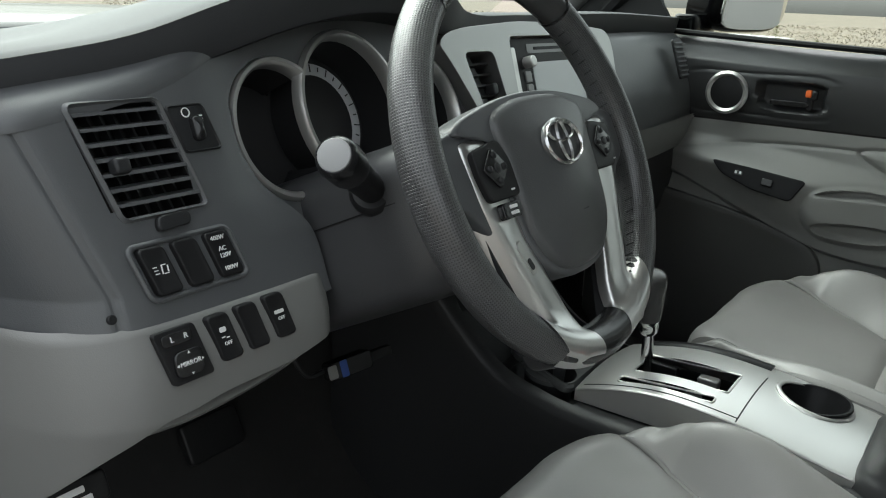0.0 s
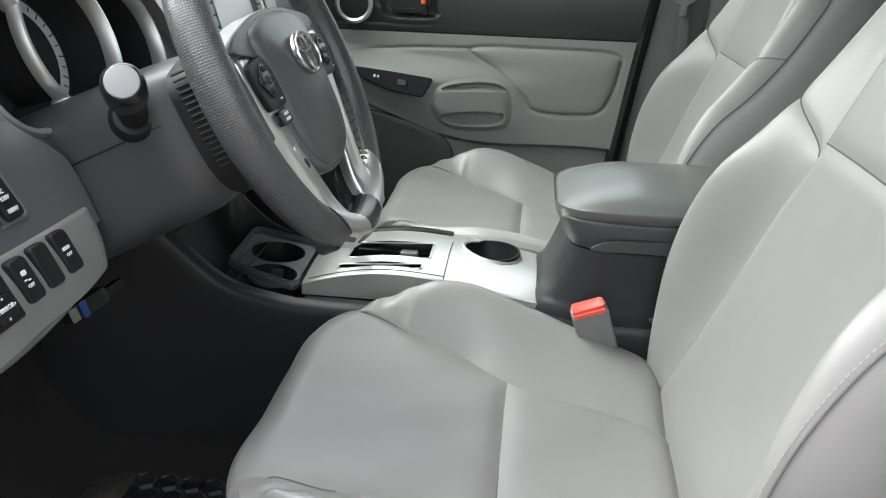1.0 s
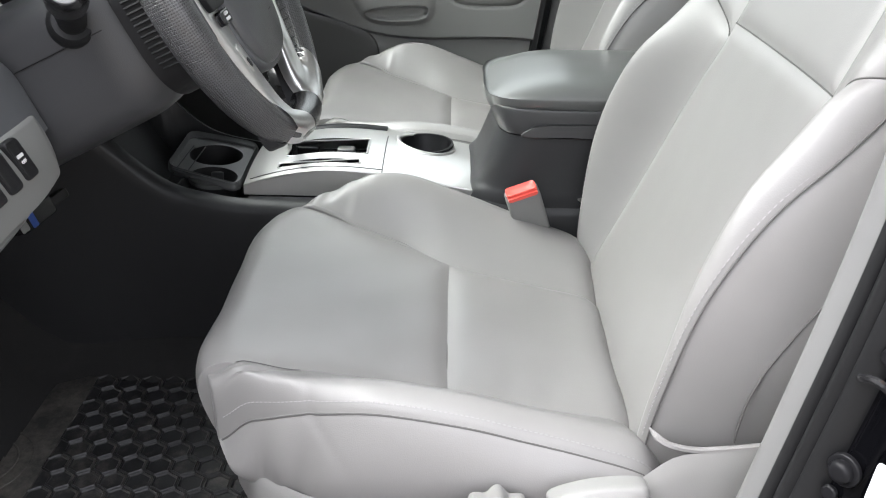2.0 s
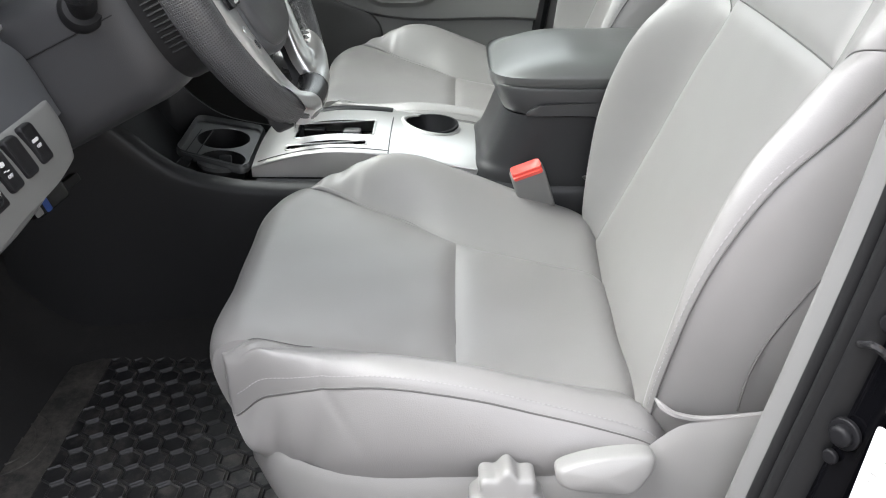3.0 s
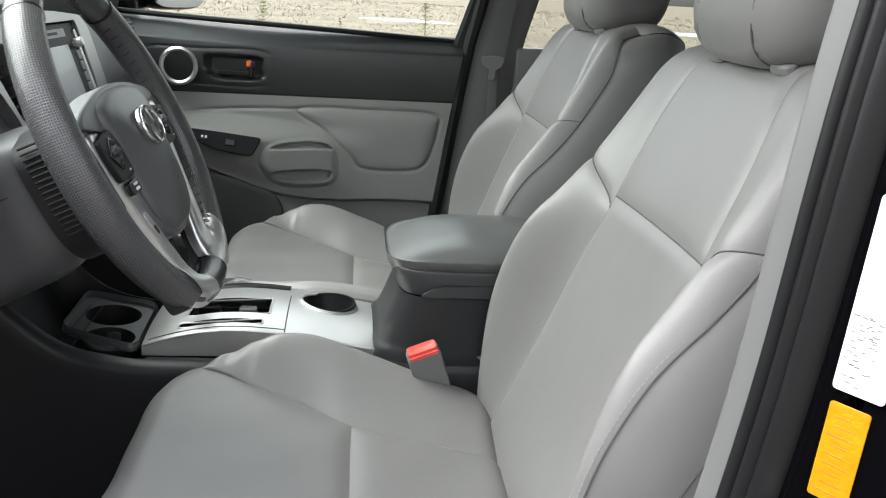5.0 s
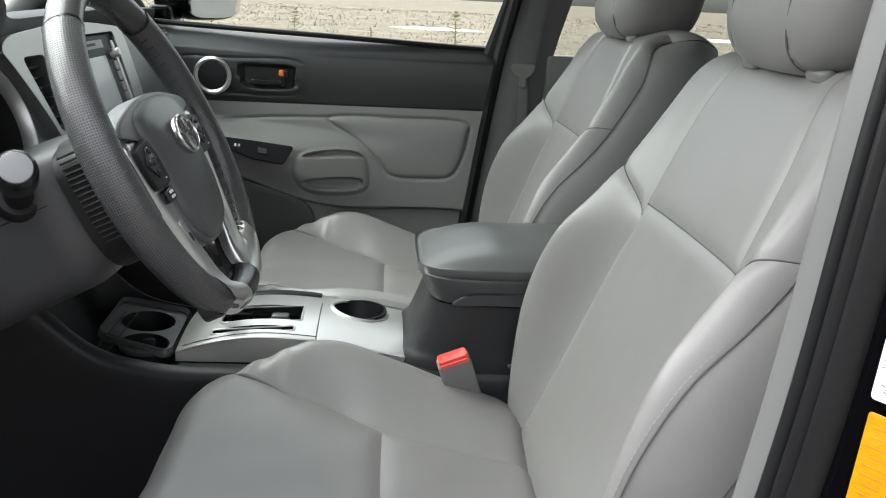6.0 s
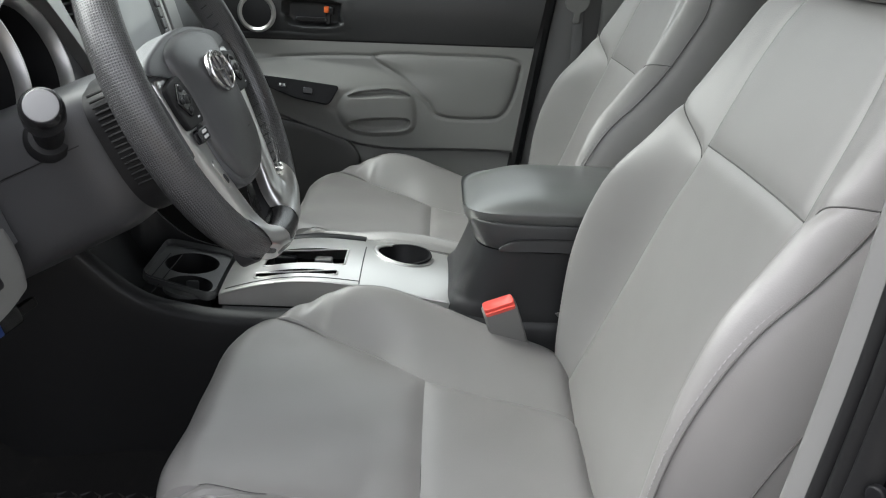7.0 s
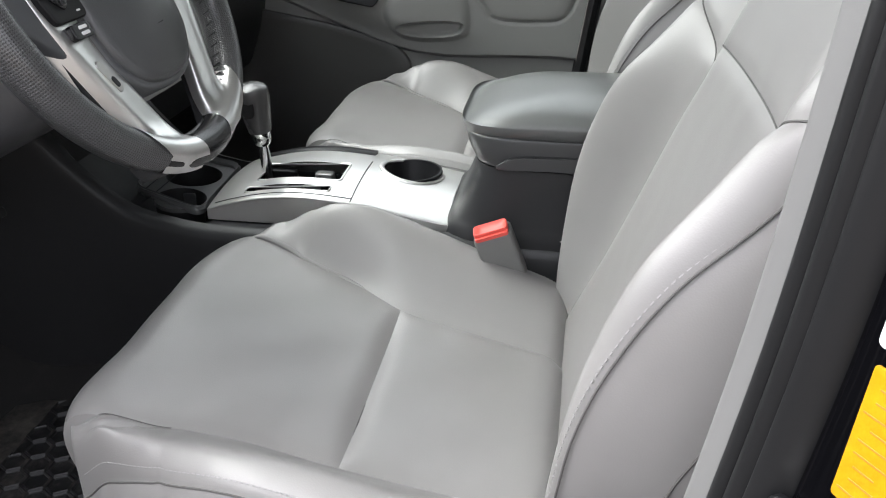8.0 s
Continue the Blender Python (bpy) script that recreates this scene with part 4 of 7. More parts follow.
def lid_top():
    """The padded lid: an upright lower edge, then a pillow that falls towards the rounded nose."""
    T, A = np.meshgrid(np.linspace(0, 0.98, 60), np.linspace(0, 2 * math.pi, 96, endpoint=False), indexing="ij")
    sg = lambda v, p: np.sign(v) * np.abs(v) ** p
    t = np.clip((T - 0.30) / 0.70, 0, 1)
    q = np.maximum(np.cos(t * math.pi / 2), 0.003)
    r = np.where(T < 0.30, 1 - 0.035 * (1 - T / 0.30) ** 2, q)
    rise = np.where(T < 0.30, 0.014 * T / 0.30, 0.014 + 0.023 * np.sqrt(1 - np.minimum(q, 1) ** 2.6))
    x = 0.02 + 0.118 * r * sg(np.cos(A), 0.40)
    y = -0.030 + 0.183 * r * sg(np.sin(A), 0.46)
    z = 0.508 + rise - 0.016 * np.clip((y - 0.03) / 0.12, 0, 1) ** 2 * step(T, 0.25, 0.45) + 0.0003 * np.sin(y * 60 + x * 35) * step(T, 0.4, 0.6)
    z = z - 0.012 * np.clip((y - 0.06) / 0.09, 0, 1) ** 2 * step(T, 0.30, 0.0)
    m, n = T.shape
    V = np.vstack([np.dstack([x, y, z]).reshape(-1, 3), [[0.02, -0.03, z[-1].max()]]])
    F = [(i * n + j, i * n + (j + 1) % n, (i + 1) * n + (j + 1) % n, (i + 1) * n + j) for i in range(m - 1) for j in range(n)]
    F += [((m - 1) * n + j, (m - 1) * n + (j + 1) % n, m * n) for j in range(n)]
    F.append(tuple(range(n))[::-1])
    return mesh("lid", V, F, sharp=170)


part("box_body", rounded_tier("box_body", [(0.29, 0.124, 0.196, -0.20), (0.372, 0.121, 0.176, -0.20), (0.395, 0.119, 0.160, -0.20), (0.425, 0.117, 0.147, -0.20), (0.450, 0.116, 0.138, -0.20), (0.468, 0.115, 0.133, -0.20)]), CHARCOAL, box)
band = part("lid_band", rounded_tier("lid_band", [(0.4695, 0.1145, 0.132, -0.20), (0.473, 0.1165, 0.135, -0.20), (0.490, 0.1175, 0.143, -0.20), (0.506, 0.1165, 0.146, -0.20), (0.5085, 0.113, 0.143, -0.20)]), DARKLID, box, "dark grey plastic lid rim")
part("lid", lid_top(), LIDLEATHER, box, "padded grey leather lid")
part("catch", pad("catch", frame_of((-0.0965, 0.040, 0.478), (0, -1, 0), (0.02, 0, 1)), cr([(-0.060, -0.0065), (-0.052, 0.004), (-0.036, 0.0085), (0.0, 0.0100), (0.07, 0.0100), (0.07, -0.0065), (0.0, -0.0065)], 50, True), 0.0035, 0.0012), DARKLID, band, "dark grey lid catch")
part("catch_gap", tube("catch_gap", np.c_[np.full(40, -0.0978), cr([(0.101, 0.470), (0.092, 0.4825), (0.076, 0.4882), (0.04, 0.4895), (-0.02, 0.4895)], 40)], 0.0009, 6), BLACKSOFT, band)

# seat belt buckle
buckle = thing("seat_belt_buckle", (-0.132, 0.09, 0.33), "grey seat belt buckle with red release button", "buckle")
bm_ = frame_of((-0.137, 0.090, 0.374), (0.1, -1, 0.35), (-0.24, 0.50, 1))
part("buckle_body", pad("buckle_body", bm_ @ pose(0, 0, -0.012), rrect(0.047, 0.080, 0.007), 0.024, 0.006), GREYPLASTIC, buckle)
part("release_button", pad("release_button", bm_ @ pose(0, 0.0385, 0.0, -90, 0, 0), rrect(0.042, 0.020, 0.005), 0.0070, 0.0014, hollow=0.0040), RED, buckle, "red release button")
part("release_front", pad("release_front", bm_ @ pose(0.0, 0.0385, 0.0085), rrect(0.041, 0.005, 0.002), 0.0045, 0.0015), RED, buckle)
part("stalk", tube("stalk", [(-0.140, 0.075, 0.335), (-0.150, 0.05, 0.28), (-0.155, 0.03, 0.20)], 0.012, 10, flat=0.4), BLACKSOFT, buckle)


# ---- passenger door ----
door = thing("door_1", (0.75, 0.35, 0.1), "closed passenger door with grey panel and charcoal upper", "door", kind="structure")
DX = 0.728


def door_edge(z):
    """Where the door ends towards the rear."""
    return table(z, [0.08, 0.34, 0.56, 0.77], [0.045, 0.024, -0.006, -0.040])


def door_lower():
    T, Z = np.meshgrid(np.linspace(0, 1, 300), np.linspace(0.10, 0.640, 230), indexing="ij")
    y0 = door_edge(Z)
    Y = y0 + (0.86 - y0) * T
    ridge = table(Y, [-0.05, 0.14, 0.22, 0.30, 0.42, 0.60, 0.72, 0.86], [0.0, 0.0, 0.008, 0.024, 0.048, 0.046, 0.034, 0.025])
    ztop = table(Y, [-0.05, 0.25, 0.43, 0.60, 0.86], [0.535, 0.540, 0.556, 0.572, 0.580])
    zlow = table(Y, [-0.05, 0.06, 0.38, 0.52, 0.70, 0.86], [0.40, 0.405, 0.420, 0.470, 0.535, 0.55])
    D = ridge * step(Z, ztop + 0.040, ztop - 0.012) * (0.55 + 0.45 * step(Z, zlow, zlow + 0.07)) + 0.016 * step(Z, zlow - 0.006, zlow + 0.004)
    # insert pad with its seam
    padline = [(0.332, 0.612), (0.17, 0.617), (0.025, 0.612), (0.012, 0.575), (0.040, 0.492), (0.10, 0.477), (0.185, 0.482), (0.215, 0.515), (0.27, 0.565)]
    e = groove(Y, Z, padline, 90, True)
    ins = inside(Y, Z, padline)
    D += np.where(ins, 0.005 * (1 - np.exp(-((e / 0.012) ** 1.2))), 0) - 0.004 * np.exp(-((e / 0.004) ** 2))
    e2 = groove(Y, Z, [(0.332, 0.612), (0.45, 0.609), (0.58, 0.598), (0.68, 0.580)])
    D -= 0.0035 * np.exp(-((e2 / 0.0035) ** 2))
    # raised pull grip with a slot above and a pocket below
    pill = [(0.413, 0.505), (0.385, 0.541), (0.31, 0.552), (0.262, 0.545), (0.240, 0.510), (0.240, 0.455), (0.275, 0.437), (0.36, 0.437), (0.402, 0.462)]
    ep = groove(Y, Z, pill, 90, True)
    D += np.where(inside(Y, Z, pill), 0.007 * (1 - np.exp(-((ep / 0.010) ** 1.5))), 0) - 0.001 * np.exp(-((ep / 0.004) ** 2))
    pocket = [(0.390, 0.468), (0.375, 0.452), (0.32, 0.446), (0.262, 0.452), (0.254, 0.476), (0.30, 0.482), (0.36, 0.479)]
    eq = groove(Y, Z, pocket, 70, True)
    D -= np.where(inside(Y, Z, pocket), 0.019 * (1 - np.exp(-((eq / 0.005) ** 2))), 0)
    slot = [(0.392, 0.527), (0.365, 0.540), (0.31, 0.545), (0.268, 0.540), (0.252, 0.524), (0.30, 0.526), (0.35, 0.524)]
    es = groove(Y, Z, slot, 70, True)
    D -= np.where(inside(Y, Z, slot), 0.018 * (1 - np.exp(-((es / 0.004) ** 2))), 0)
    return grid("lower_panel", np.dstack([DX - D, Y, Z]), flip=True)


part("lower_panel", door_lower(), DOORGREY, door, "grey moulded lower panel")


def door_upper():
    T, Z = np.meshgrid(np.linspace(0, 1, 120), np.linspace(0, 1, 60), indexing="ij")
    z = 0.643 + (0.784 - 0.643) * Z
    y0 = door_edge(z)
    Y = y0 + (0.88 - y0) * T
    z = z + 0.016 * step(Y, 0.35, 0.80) * Z
    D = 0.012 + 0.012 * np.sin(Z * math.pi) ** 0.8
    D -= 0.046 * np.clip((Z - 0.74) / 0.26, 0, 1) ** 1.1
    ring_ = [(0.548, 0.736), (0.41, 0.736), (0.390, 0.70), (0.41, 0.660), (0.548, 0.658), (0.66, 0.66), (0.68, 0.70), (0.66, 0.735)]
    e = groove(Y, z, ring_, 90, True)
    D -= 0.002 * np.exp(-((e / 0.0025) ** 2))
    hole = [(0.527, 0.724), (0.47, 0.727), (0.413, 0.724), (0.406, 0.70), (0.412, 0.672), (0.47, 0.668), (0.515, 0.672), (0.530, 0.69)]
    e = groove(Y, z, hole, 80, True)
    D -= np.where(inside(Y, z, hole), 0.022 * (1 - np.exp(-((e / 0.005) ** 2))), 0)
    return grid("upper_panel", np.dstack([DX - D, Y, z]), flip=True)


part("upper_panel", door_upper(), DOORDARK, door, "charcoal upper panel")
part("belt_gap", rbox("belt_gap", (DX - 0.004, -0.03, 0.6385), (DX + 0.03, 0.86, 0.6445), 0.001), BLACKSOFT, door)
MT = frame_of((DX - 0.026, 0.588, 0.697), (0, -1, 0), (0, 0, 1))
tw = part("tweeter_ring", ring("tweeter_ring", MT, circle(0.0415, 56), circle(0.0315, 56), 0.007, 0.003), SILVER, door, "satin silver tweeter ring")
part("tweeter_grille", pad("tweeter_grille", MT, circle(0.0325, 56), 0.0035, 0.001, 0.002), BLACKSOFT, tw, "black speaker grille")
MH = frame_of((DX + 0.006, 0.468, 0.697), (0, -1, 0), (0, 0, 1))
part("handle_cup", pad("handle_cup", MH @ pose(0.0, 0.0, -0.003), rrect(0.122, 0.062, 0.010), 0.004, 0.001), SWITCHBLACK, door, "black handle cup")
hd = part("door_handle", pad("door_handle", MH @ pose(-0.004, -0.011, 0.012), rrect(0.072, 0.010, 0.0045), 0.012, 0.004), BLACKGLOSS, door, "black pull handle")
part("lever", pad("lever", MH @ pose(0.032, -0.004, 0.006), rrect(0.010, 0.036, 0.004), 0.016, 0.003), BLACKGLOSS, hd)
part("lock_tab", pad("lock_tab", MH @ pose(0.029, 0.010, 0.016), rrect(0.011, 0.014, 0.003), 0.010, 0.003), ORANGE, hd, "orange lock tab")
part("lock_tab", pad("lock_tab", MH @ pose(0.040, 0.008, 0.016), rrect(0.010, 0.018, 0.003), 0.012, 0.003), BLACKGLOSS, hd)
# switch plate on the armrest
MS = frame_of((0.648, 0.487, 0.541), (0.02, -1, -0.10), (0.35, 0.0, 1))
out_sw = poly([(-0.100, 0.022), (-0.02, 0.022), (0.081, 0.020), (0.062, -0.024), (-0.01, -0.019), (-0.075, -0.001)], 0.010, 5)
sp = part("switch_plate", pad("switch_plate", MS, out_sw, 0.006, 0.002), SWITCHBLACK, door, "black switch plate")
part("window_switch", pad("window_switch", MS @ pose(0.014, 0.001, 0.005), rrect(0.022, 0.014, 0.003), 0.005, 0.002), BLACKGLOSS, sp)
part("lock_switch", pad("lock_switch", MS @ pose(-0.042, 0.006, 0.005), rrect(0.018, 0.010, 0.002), 0.003, 0.001), BLACKGLOSS, sp)
for k in (-0.046, -0.038):
    part("lock_mark", pad("lock_mark", MS @ pose(k, 0.007, 0.0079), rrect(0.004, 0.005, 0.001), 0.0006, 0.0002), WHITEINK, sp)
# lower dark pocket of the door
part("door_pocket", pad("door_pocket", frame_of((DX - 0.026, 0.60, 0.30), (0, -1, 0), (0, 0, 1)), poly([(-0.25, 0.215), (-0.10, 0.195), (0.062, 0.168), (0.137, 0.150), (0.191, 0.134), (0.221, 0.113), (0.238, 0.085), (0.24, -0.02), (0.20, -0.15), (-0.25, -0.16)], 0.03, 5), 0.012, 0.006), POCKETGREY, door, "charcoal map pocket")
# frame of the window
SILL = 0.790
win = part("window_frame", tube("window_frame", cr([(0.752, 0.86, 0.812), (0.750, 0.60, 0.800), (0.748, 0.30, 0.789), (0.746, -0.02, 0.776)], 40), 0.006, 8), RUBBER, door)
part("window_frame", tube("window_frame", [(0.745, -0.028, 0.76), (0.725, -0.072, 0.90), (0.66, -0.13, 1.24)], 0.016, 8), BLACKSOFT, door)
part("window_frame", tube("window_frame", cr([(0.66, -0.13, 1.24), (0.65, 0.1, 1.26), (0.66, 0.4, 1.20), (0.71, 0.72, 0.98), (0.748, 0.90, 0.82)], 50), 0.018, 8), BLACKSOFT, door)
gp = part("pane", grid("pane", np.array([[(0.752, 0.90, 0.80), (0.752, -0.03, 0.77)], [(0.70, 0.68, 1.0), (0.72, -0.075, 0.95)], [(0.66, 0.40, 1.22), (0.66, -0.13, 1.24)]]), flip=True), GLASS, door, "clear side window")

# outside mirror
mir = thing("side_mirror", (0.90, 0.66, 0.80), "black door mirror with bare glass", "mirror")
MM = frame_of((0.905, 0.622, 0.872), (0.83, -0.55, 0), (0, -0.17, 1))
mo = cr([(-0.085, -0.06), (-0.095, 0.0), (-0.08, 0.07), (0.0, 0.085), (0.085, 0.07), (0.10, 0.0), (0.085, -0.058), (0.0, -0.070)], 60, True)
part("housing", pad("housing", MM @ pose(0, 0, -0.09), mo, 0.10, 0.03), BODYBLACK, mir)
part("mirror_glass", pad("mirror_glass", MM @ pose(0, 0, 0.004), np.array(mo) * 0.84, 0.008, 0.002), MIRROR, mir, "mirror glass")
part("arm", rbox("arm", (0.765, 0.69, 0.80), (0.90, 0.74, 0.84), 0.012), BODYBLACK, mir)

# ---- pillars, roof and rear ----
pil = thing("wall_east", (0.74, -0.4, 0.1), "grey trimmed pillar and rear side of the cab", "wall", kind="structure")


def pillar_panel():
    T, Z = np.meshgrid(np.linspace(0, 1, 30), np.linspace(0.10, 1.27, 80), indexing="ij")
    y0 = table(Z, [0.10, 0.34, 0.56, 0.77, 0.90, 1.27], [0.030, 0.012, -0.018, -0.052, -0.085, -0.15])
    y1 = y0 - 0.125
    x = 0.738 - 0.08 * step(Z, 0.8, 1.27) - 0.012 * np.sin(T * math.pi) ** 0.7
    return grid("pillar_trim", np.dstack([x, y0 + (y1 - y0) * T, Z]))


part("pillar_trim", pillar_panel(), PILLARGREY, pil, "light grey pillar trim")
part("rear_side", rbox("rear_side", (0.728, -1.08, 0.10), (0.79, -0.16, 0.770), 0.01), GREYPLASTIC, pil)
part("rear_header", rbox("rear_header", (0.64, -1.08, 1.16), (0.72, -0.16, 1.30), 0.01), GREYPLASTIC, pil)
part("rear_post", rbox("rear_post", (0.66, -1.12, 0.10), (0.79, -1.02, 1.30), 0.01), GREYPLASTIC, pil)
part("sill_trim", rbox("sill_trim", (0.742, -0.04, 0.06), (0.79, 0.90, 0.10), 0.01), BLACKSOFT, pil)
qp = part("pane", grid("pane", np.array([[(0.75, -0.18, 0.77), (0.75, -1.03, 0.77)], [(0.68, -0.22, 1.18), (0.68, -1.03, 1.18)]]), flip=True), REARGLASS, pil)
door_gap = part("door_seal", tube("door_seal", [(0.728, 0.030, 0.14), (0.728, 0.012, 0.34), (0.728, -0.018, 0.56), (0.728, -0.050, 0.77), (0.712, -0.086, 0.92), (0.66, -0.14, 1.24)], 0.015, 8), RUBBER, pil)
part("gap_filler", tube("gap_filler", [(0.752, 0.040, 0.08), (0.752, 0.016, 0.34), (0.752, -0.014, 0.56), (0.752, -0.046, 0.77)], 0.022, 8), BLACKSOFT, pil)

roof = part("ceiling", rbox("ceiling", (-0.66, -1.1, 1.285), (0.70, 0.52, 1.33), 0.02), HEADLINER)
tagged(roof, "light grey cloth headliner", "ceiling", kind="structure")
rear = thing("wall_north", (0, -1.1, 0.1), "rear wall of the cab with wide window", "wall", kind="structure")
part("rear_panel", rbox("rear_panel", (-0.72, -1.13, 0.10), (0.72, -1.08, 0.80), 0.01), GREYPLASTIC, rear)
part("rear_top", rbox("rear_top", (-0.70, -1.13, 1.18), (0.70, -1.08, 1.30), 0.01), GREYPLASTIC, rear)
rp = part("pane", grid("pane", np.array([[(-0.70, -1.10, 0.80), (0.70, -1.10, 0.80)], [(-0.70, -1.10, 1.18), (0.70, -1.10, 1.18)]])), PRIVACY, rear)

# ---- windscreen end ----
front = thing("window_1", (0, 1.1, 0.8), "raked windscreen in slim pillars", "window", kind="structure")
ws = part("pane", grid("pane", np.array([[(-0.70, 1.22, 0.78), (0, 1.30, 0.78), (0.72, 1.22, 0.78)], [(-0.60, 0.50, 1.29), (0, 0.52, 1.30), (0.62, 0.50, 1.29)]])), GLASS, front, "clear windscreen")
part("pillar", tube("pillar", [(-0.742, 0.86, 0.715), (-0.704, 0.79, 0.810), (-0.690, 0.757, 0.860), (-0.64, 0.49, 1.27)], 0.026, 12), PILLARGREY, front, "grey windscreen pillar")
part("pillar", tube("pillar", [(0.745, 1.05, 0.78), (0.715, 0.80, 1.00), (0.64, 0.48, 1.28)], 0.028, 12), PILLARGREY, front, "grey windscreen pillar")
part("mirror_sail", pad("mirror_sail", frame_of((0.735, 0.80, 0.79), (0, 1, 0), (0, 0, 1)), cr([(-0.06, 0.0), (-0.045, 0.07), (0.0, 0.12), (0.12, 0.10), (0.16, 0.0)], 40, True), 0.02, 0.006), BLACKSOFT, front)
part("header", rbox("header", (-0.66, 0.46, 1.27), (0.68, 0.56, 1.32), 0.02), HEADLINER, front)
part("cowl", rbox("cowl", (-0.74, 1.16, 0.60), (0.76, 1.45, 0.775), 0.01), BLACKSOFT, front)
hood = thing("hood", (0, 1.8, 0.7), "black painted engine hood", "hood")
part("hood_panel", rbox("hood_panel", (-0.78, 1.45, 0.4), (0.78, 2.5, 0.79), 0.06), SKYLITPAINT, hood)


# ---- steering wheel ----
WC = Vector((-0.343, 0.423, 0.727))
WT = radians(25)
WM = frame_of(WC, (1, 0, 0), (0, math.sin(WT), math.cos(WT)))  # x to the right, y up the wheel, z towards the driver
WR = 0.164
wheel = thing("steering_wheel", tuple(WC), "black leather steering wheel with silver spokes", "steering wheel")


def dotted_leather():
    """Black leather with rows of punched holes, laid round the rim."""
    m = mat("perforated_leather", (0.044, 0.044, 0.046), 0.30, vary=0.12, spec=0.9)
    nt = m.node_tree
    b = nt.nodes["Principled BSDF"]
    uv = nt.nodes.new("ShaderNodeUVMap")
    vo = nt.nodes.new("ShaderNodeTexVoronoi")
    vo.inputs["Randomness"].default_value = 0.0
    vo.inputs["Scale"].default_value = 1.0
    vo.voronoi_dimensions = "2D"
    nt.links.new(uv.outputs[0], vo.inputs["Vector"])
    mr = nt.nodes.new("ShaderNodeMapRange")
    mr.inputs[1].default_value, mr.inputs[2].default_value = 0.24, 0.38
    nt.links.new(vo.outputs["Distance"], mr.inputs[0])
    bp = nt.nodes.new("ShaderNodeBump")
    bp.inputs["Strength"].default_value = 0.7
    bp.inputs["Distance"].default_value = 0.0010
    nt.links.new(mr.outputs[0], bp.inputs["Height"])
    nt.links.new(bp.outputs[0], b.inputs["Normal"])
    mx = nt.nodes.new("ShaderNodeMix")
    mx.data_type = "RGBA"
    mx.inputs[6].default_value = (0.012, 0.012, 0.0125, 1)
    mx.inputs[7].default_value = (0.062, 0.062, 0.064, 1)
    nt.links.new(mr.outputs[0], mx.inputs[0])
    nt.links.new(mx.outputs[2], b.inputs["Base Color"])
    return m


DOTTED = dotted_leather()
HUBVINYL = mat("charcoal_hub_vinyl", (0.076, 0.078, 0.080), 0.36, grain=0.16, grain_scale=1100, cells=True, vary=0.08)
WSILVER = mat("satin_silver_spoke", (0.66, 0.655, 0.645), 0.30, metal=0.9, vary=0.03)


def rim_section(a0, a1, r, n=70, flare=0.0, ribbed=False):
    a = np.radians(np.linspace(a0, a1, n))
    k = np.linspace(0, 2 * math.pi, 25)
    A, K = np.meshgrid(a, k, indexing="ij")
    t = np.linspace(0, 1, n)[:, None]
    rr = r + flare * np.sin(t * math.pi) ** 2
    R = WR + rr * np.cos(K) * 0.95
    P = np.dstack([R * np.cos(A), R * np.sin(A), rr * np.sin(K) * 1.08 + 0 * A])
    me = grid("rim", place(WM, P.reshape(-1, 3)).reshape(P.shape), flip=True)
    uv = me.uv_layers.new(name="rim")
    nk = len(k)
    val = [(a[i // nk] * WR / 0.0021, (i % nk) / (nk - 1) * 48) for i in range(n * nk)]
    for lp in me.loops:
        uv.data[lp.index].uv = val[lp.vertex_index]
    return me


part("rim_top", rim_section(52, 128, 0.0150), WHEELLEATHER, wheel, "smooth black leather rim")
part("rim_grip", rim_section(128, 243, 0.0158, flare=0.001), DOTTED, wheel, "perforated black leather grip")
part("rim_grip", rim_section(-63, 52, 0.0158, flare=0.001), DOTTED, wheel, "perforated black leather grip")
part("rim_bottom", rim_section(243, 297, 0.0156, flare=0.0015), BLACKGLOSS, wheel, "smooth black rim foot")
for a in (52, 128):
    part("rim_seam", rim_section(a - 0.5, a + 0.5, 0.0163, n=4), BLACKGLOSS, wheel)
# lacing along the inner side of the rim
for k in range(46):
    a = radians(-58 + 106 * k / 45)
    q = lambda da, dz: (WR - 0.0152) * np.array((math.cos(a + da), math.sin(a + da), 0)) + np.array((0, 0, dz))
    if k % 2 == 0:
        part("lacing", tube("lacing", place(WM, [q(0.0, -0.004), q(0.006, 0.0), q(0.012, 0.004)]), 0.0007, 5), CHARCOAL, wheel)



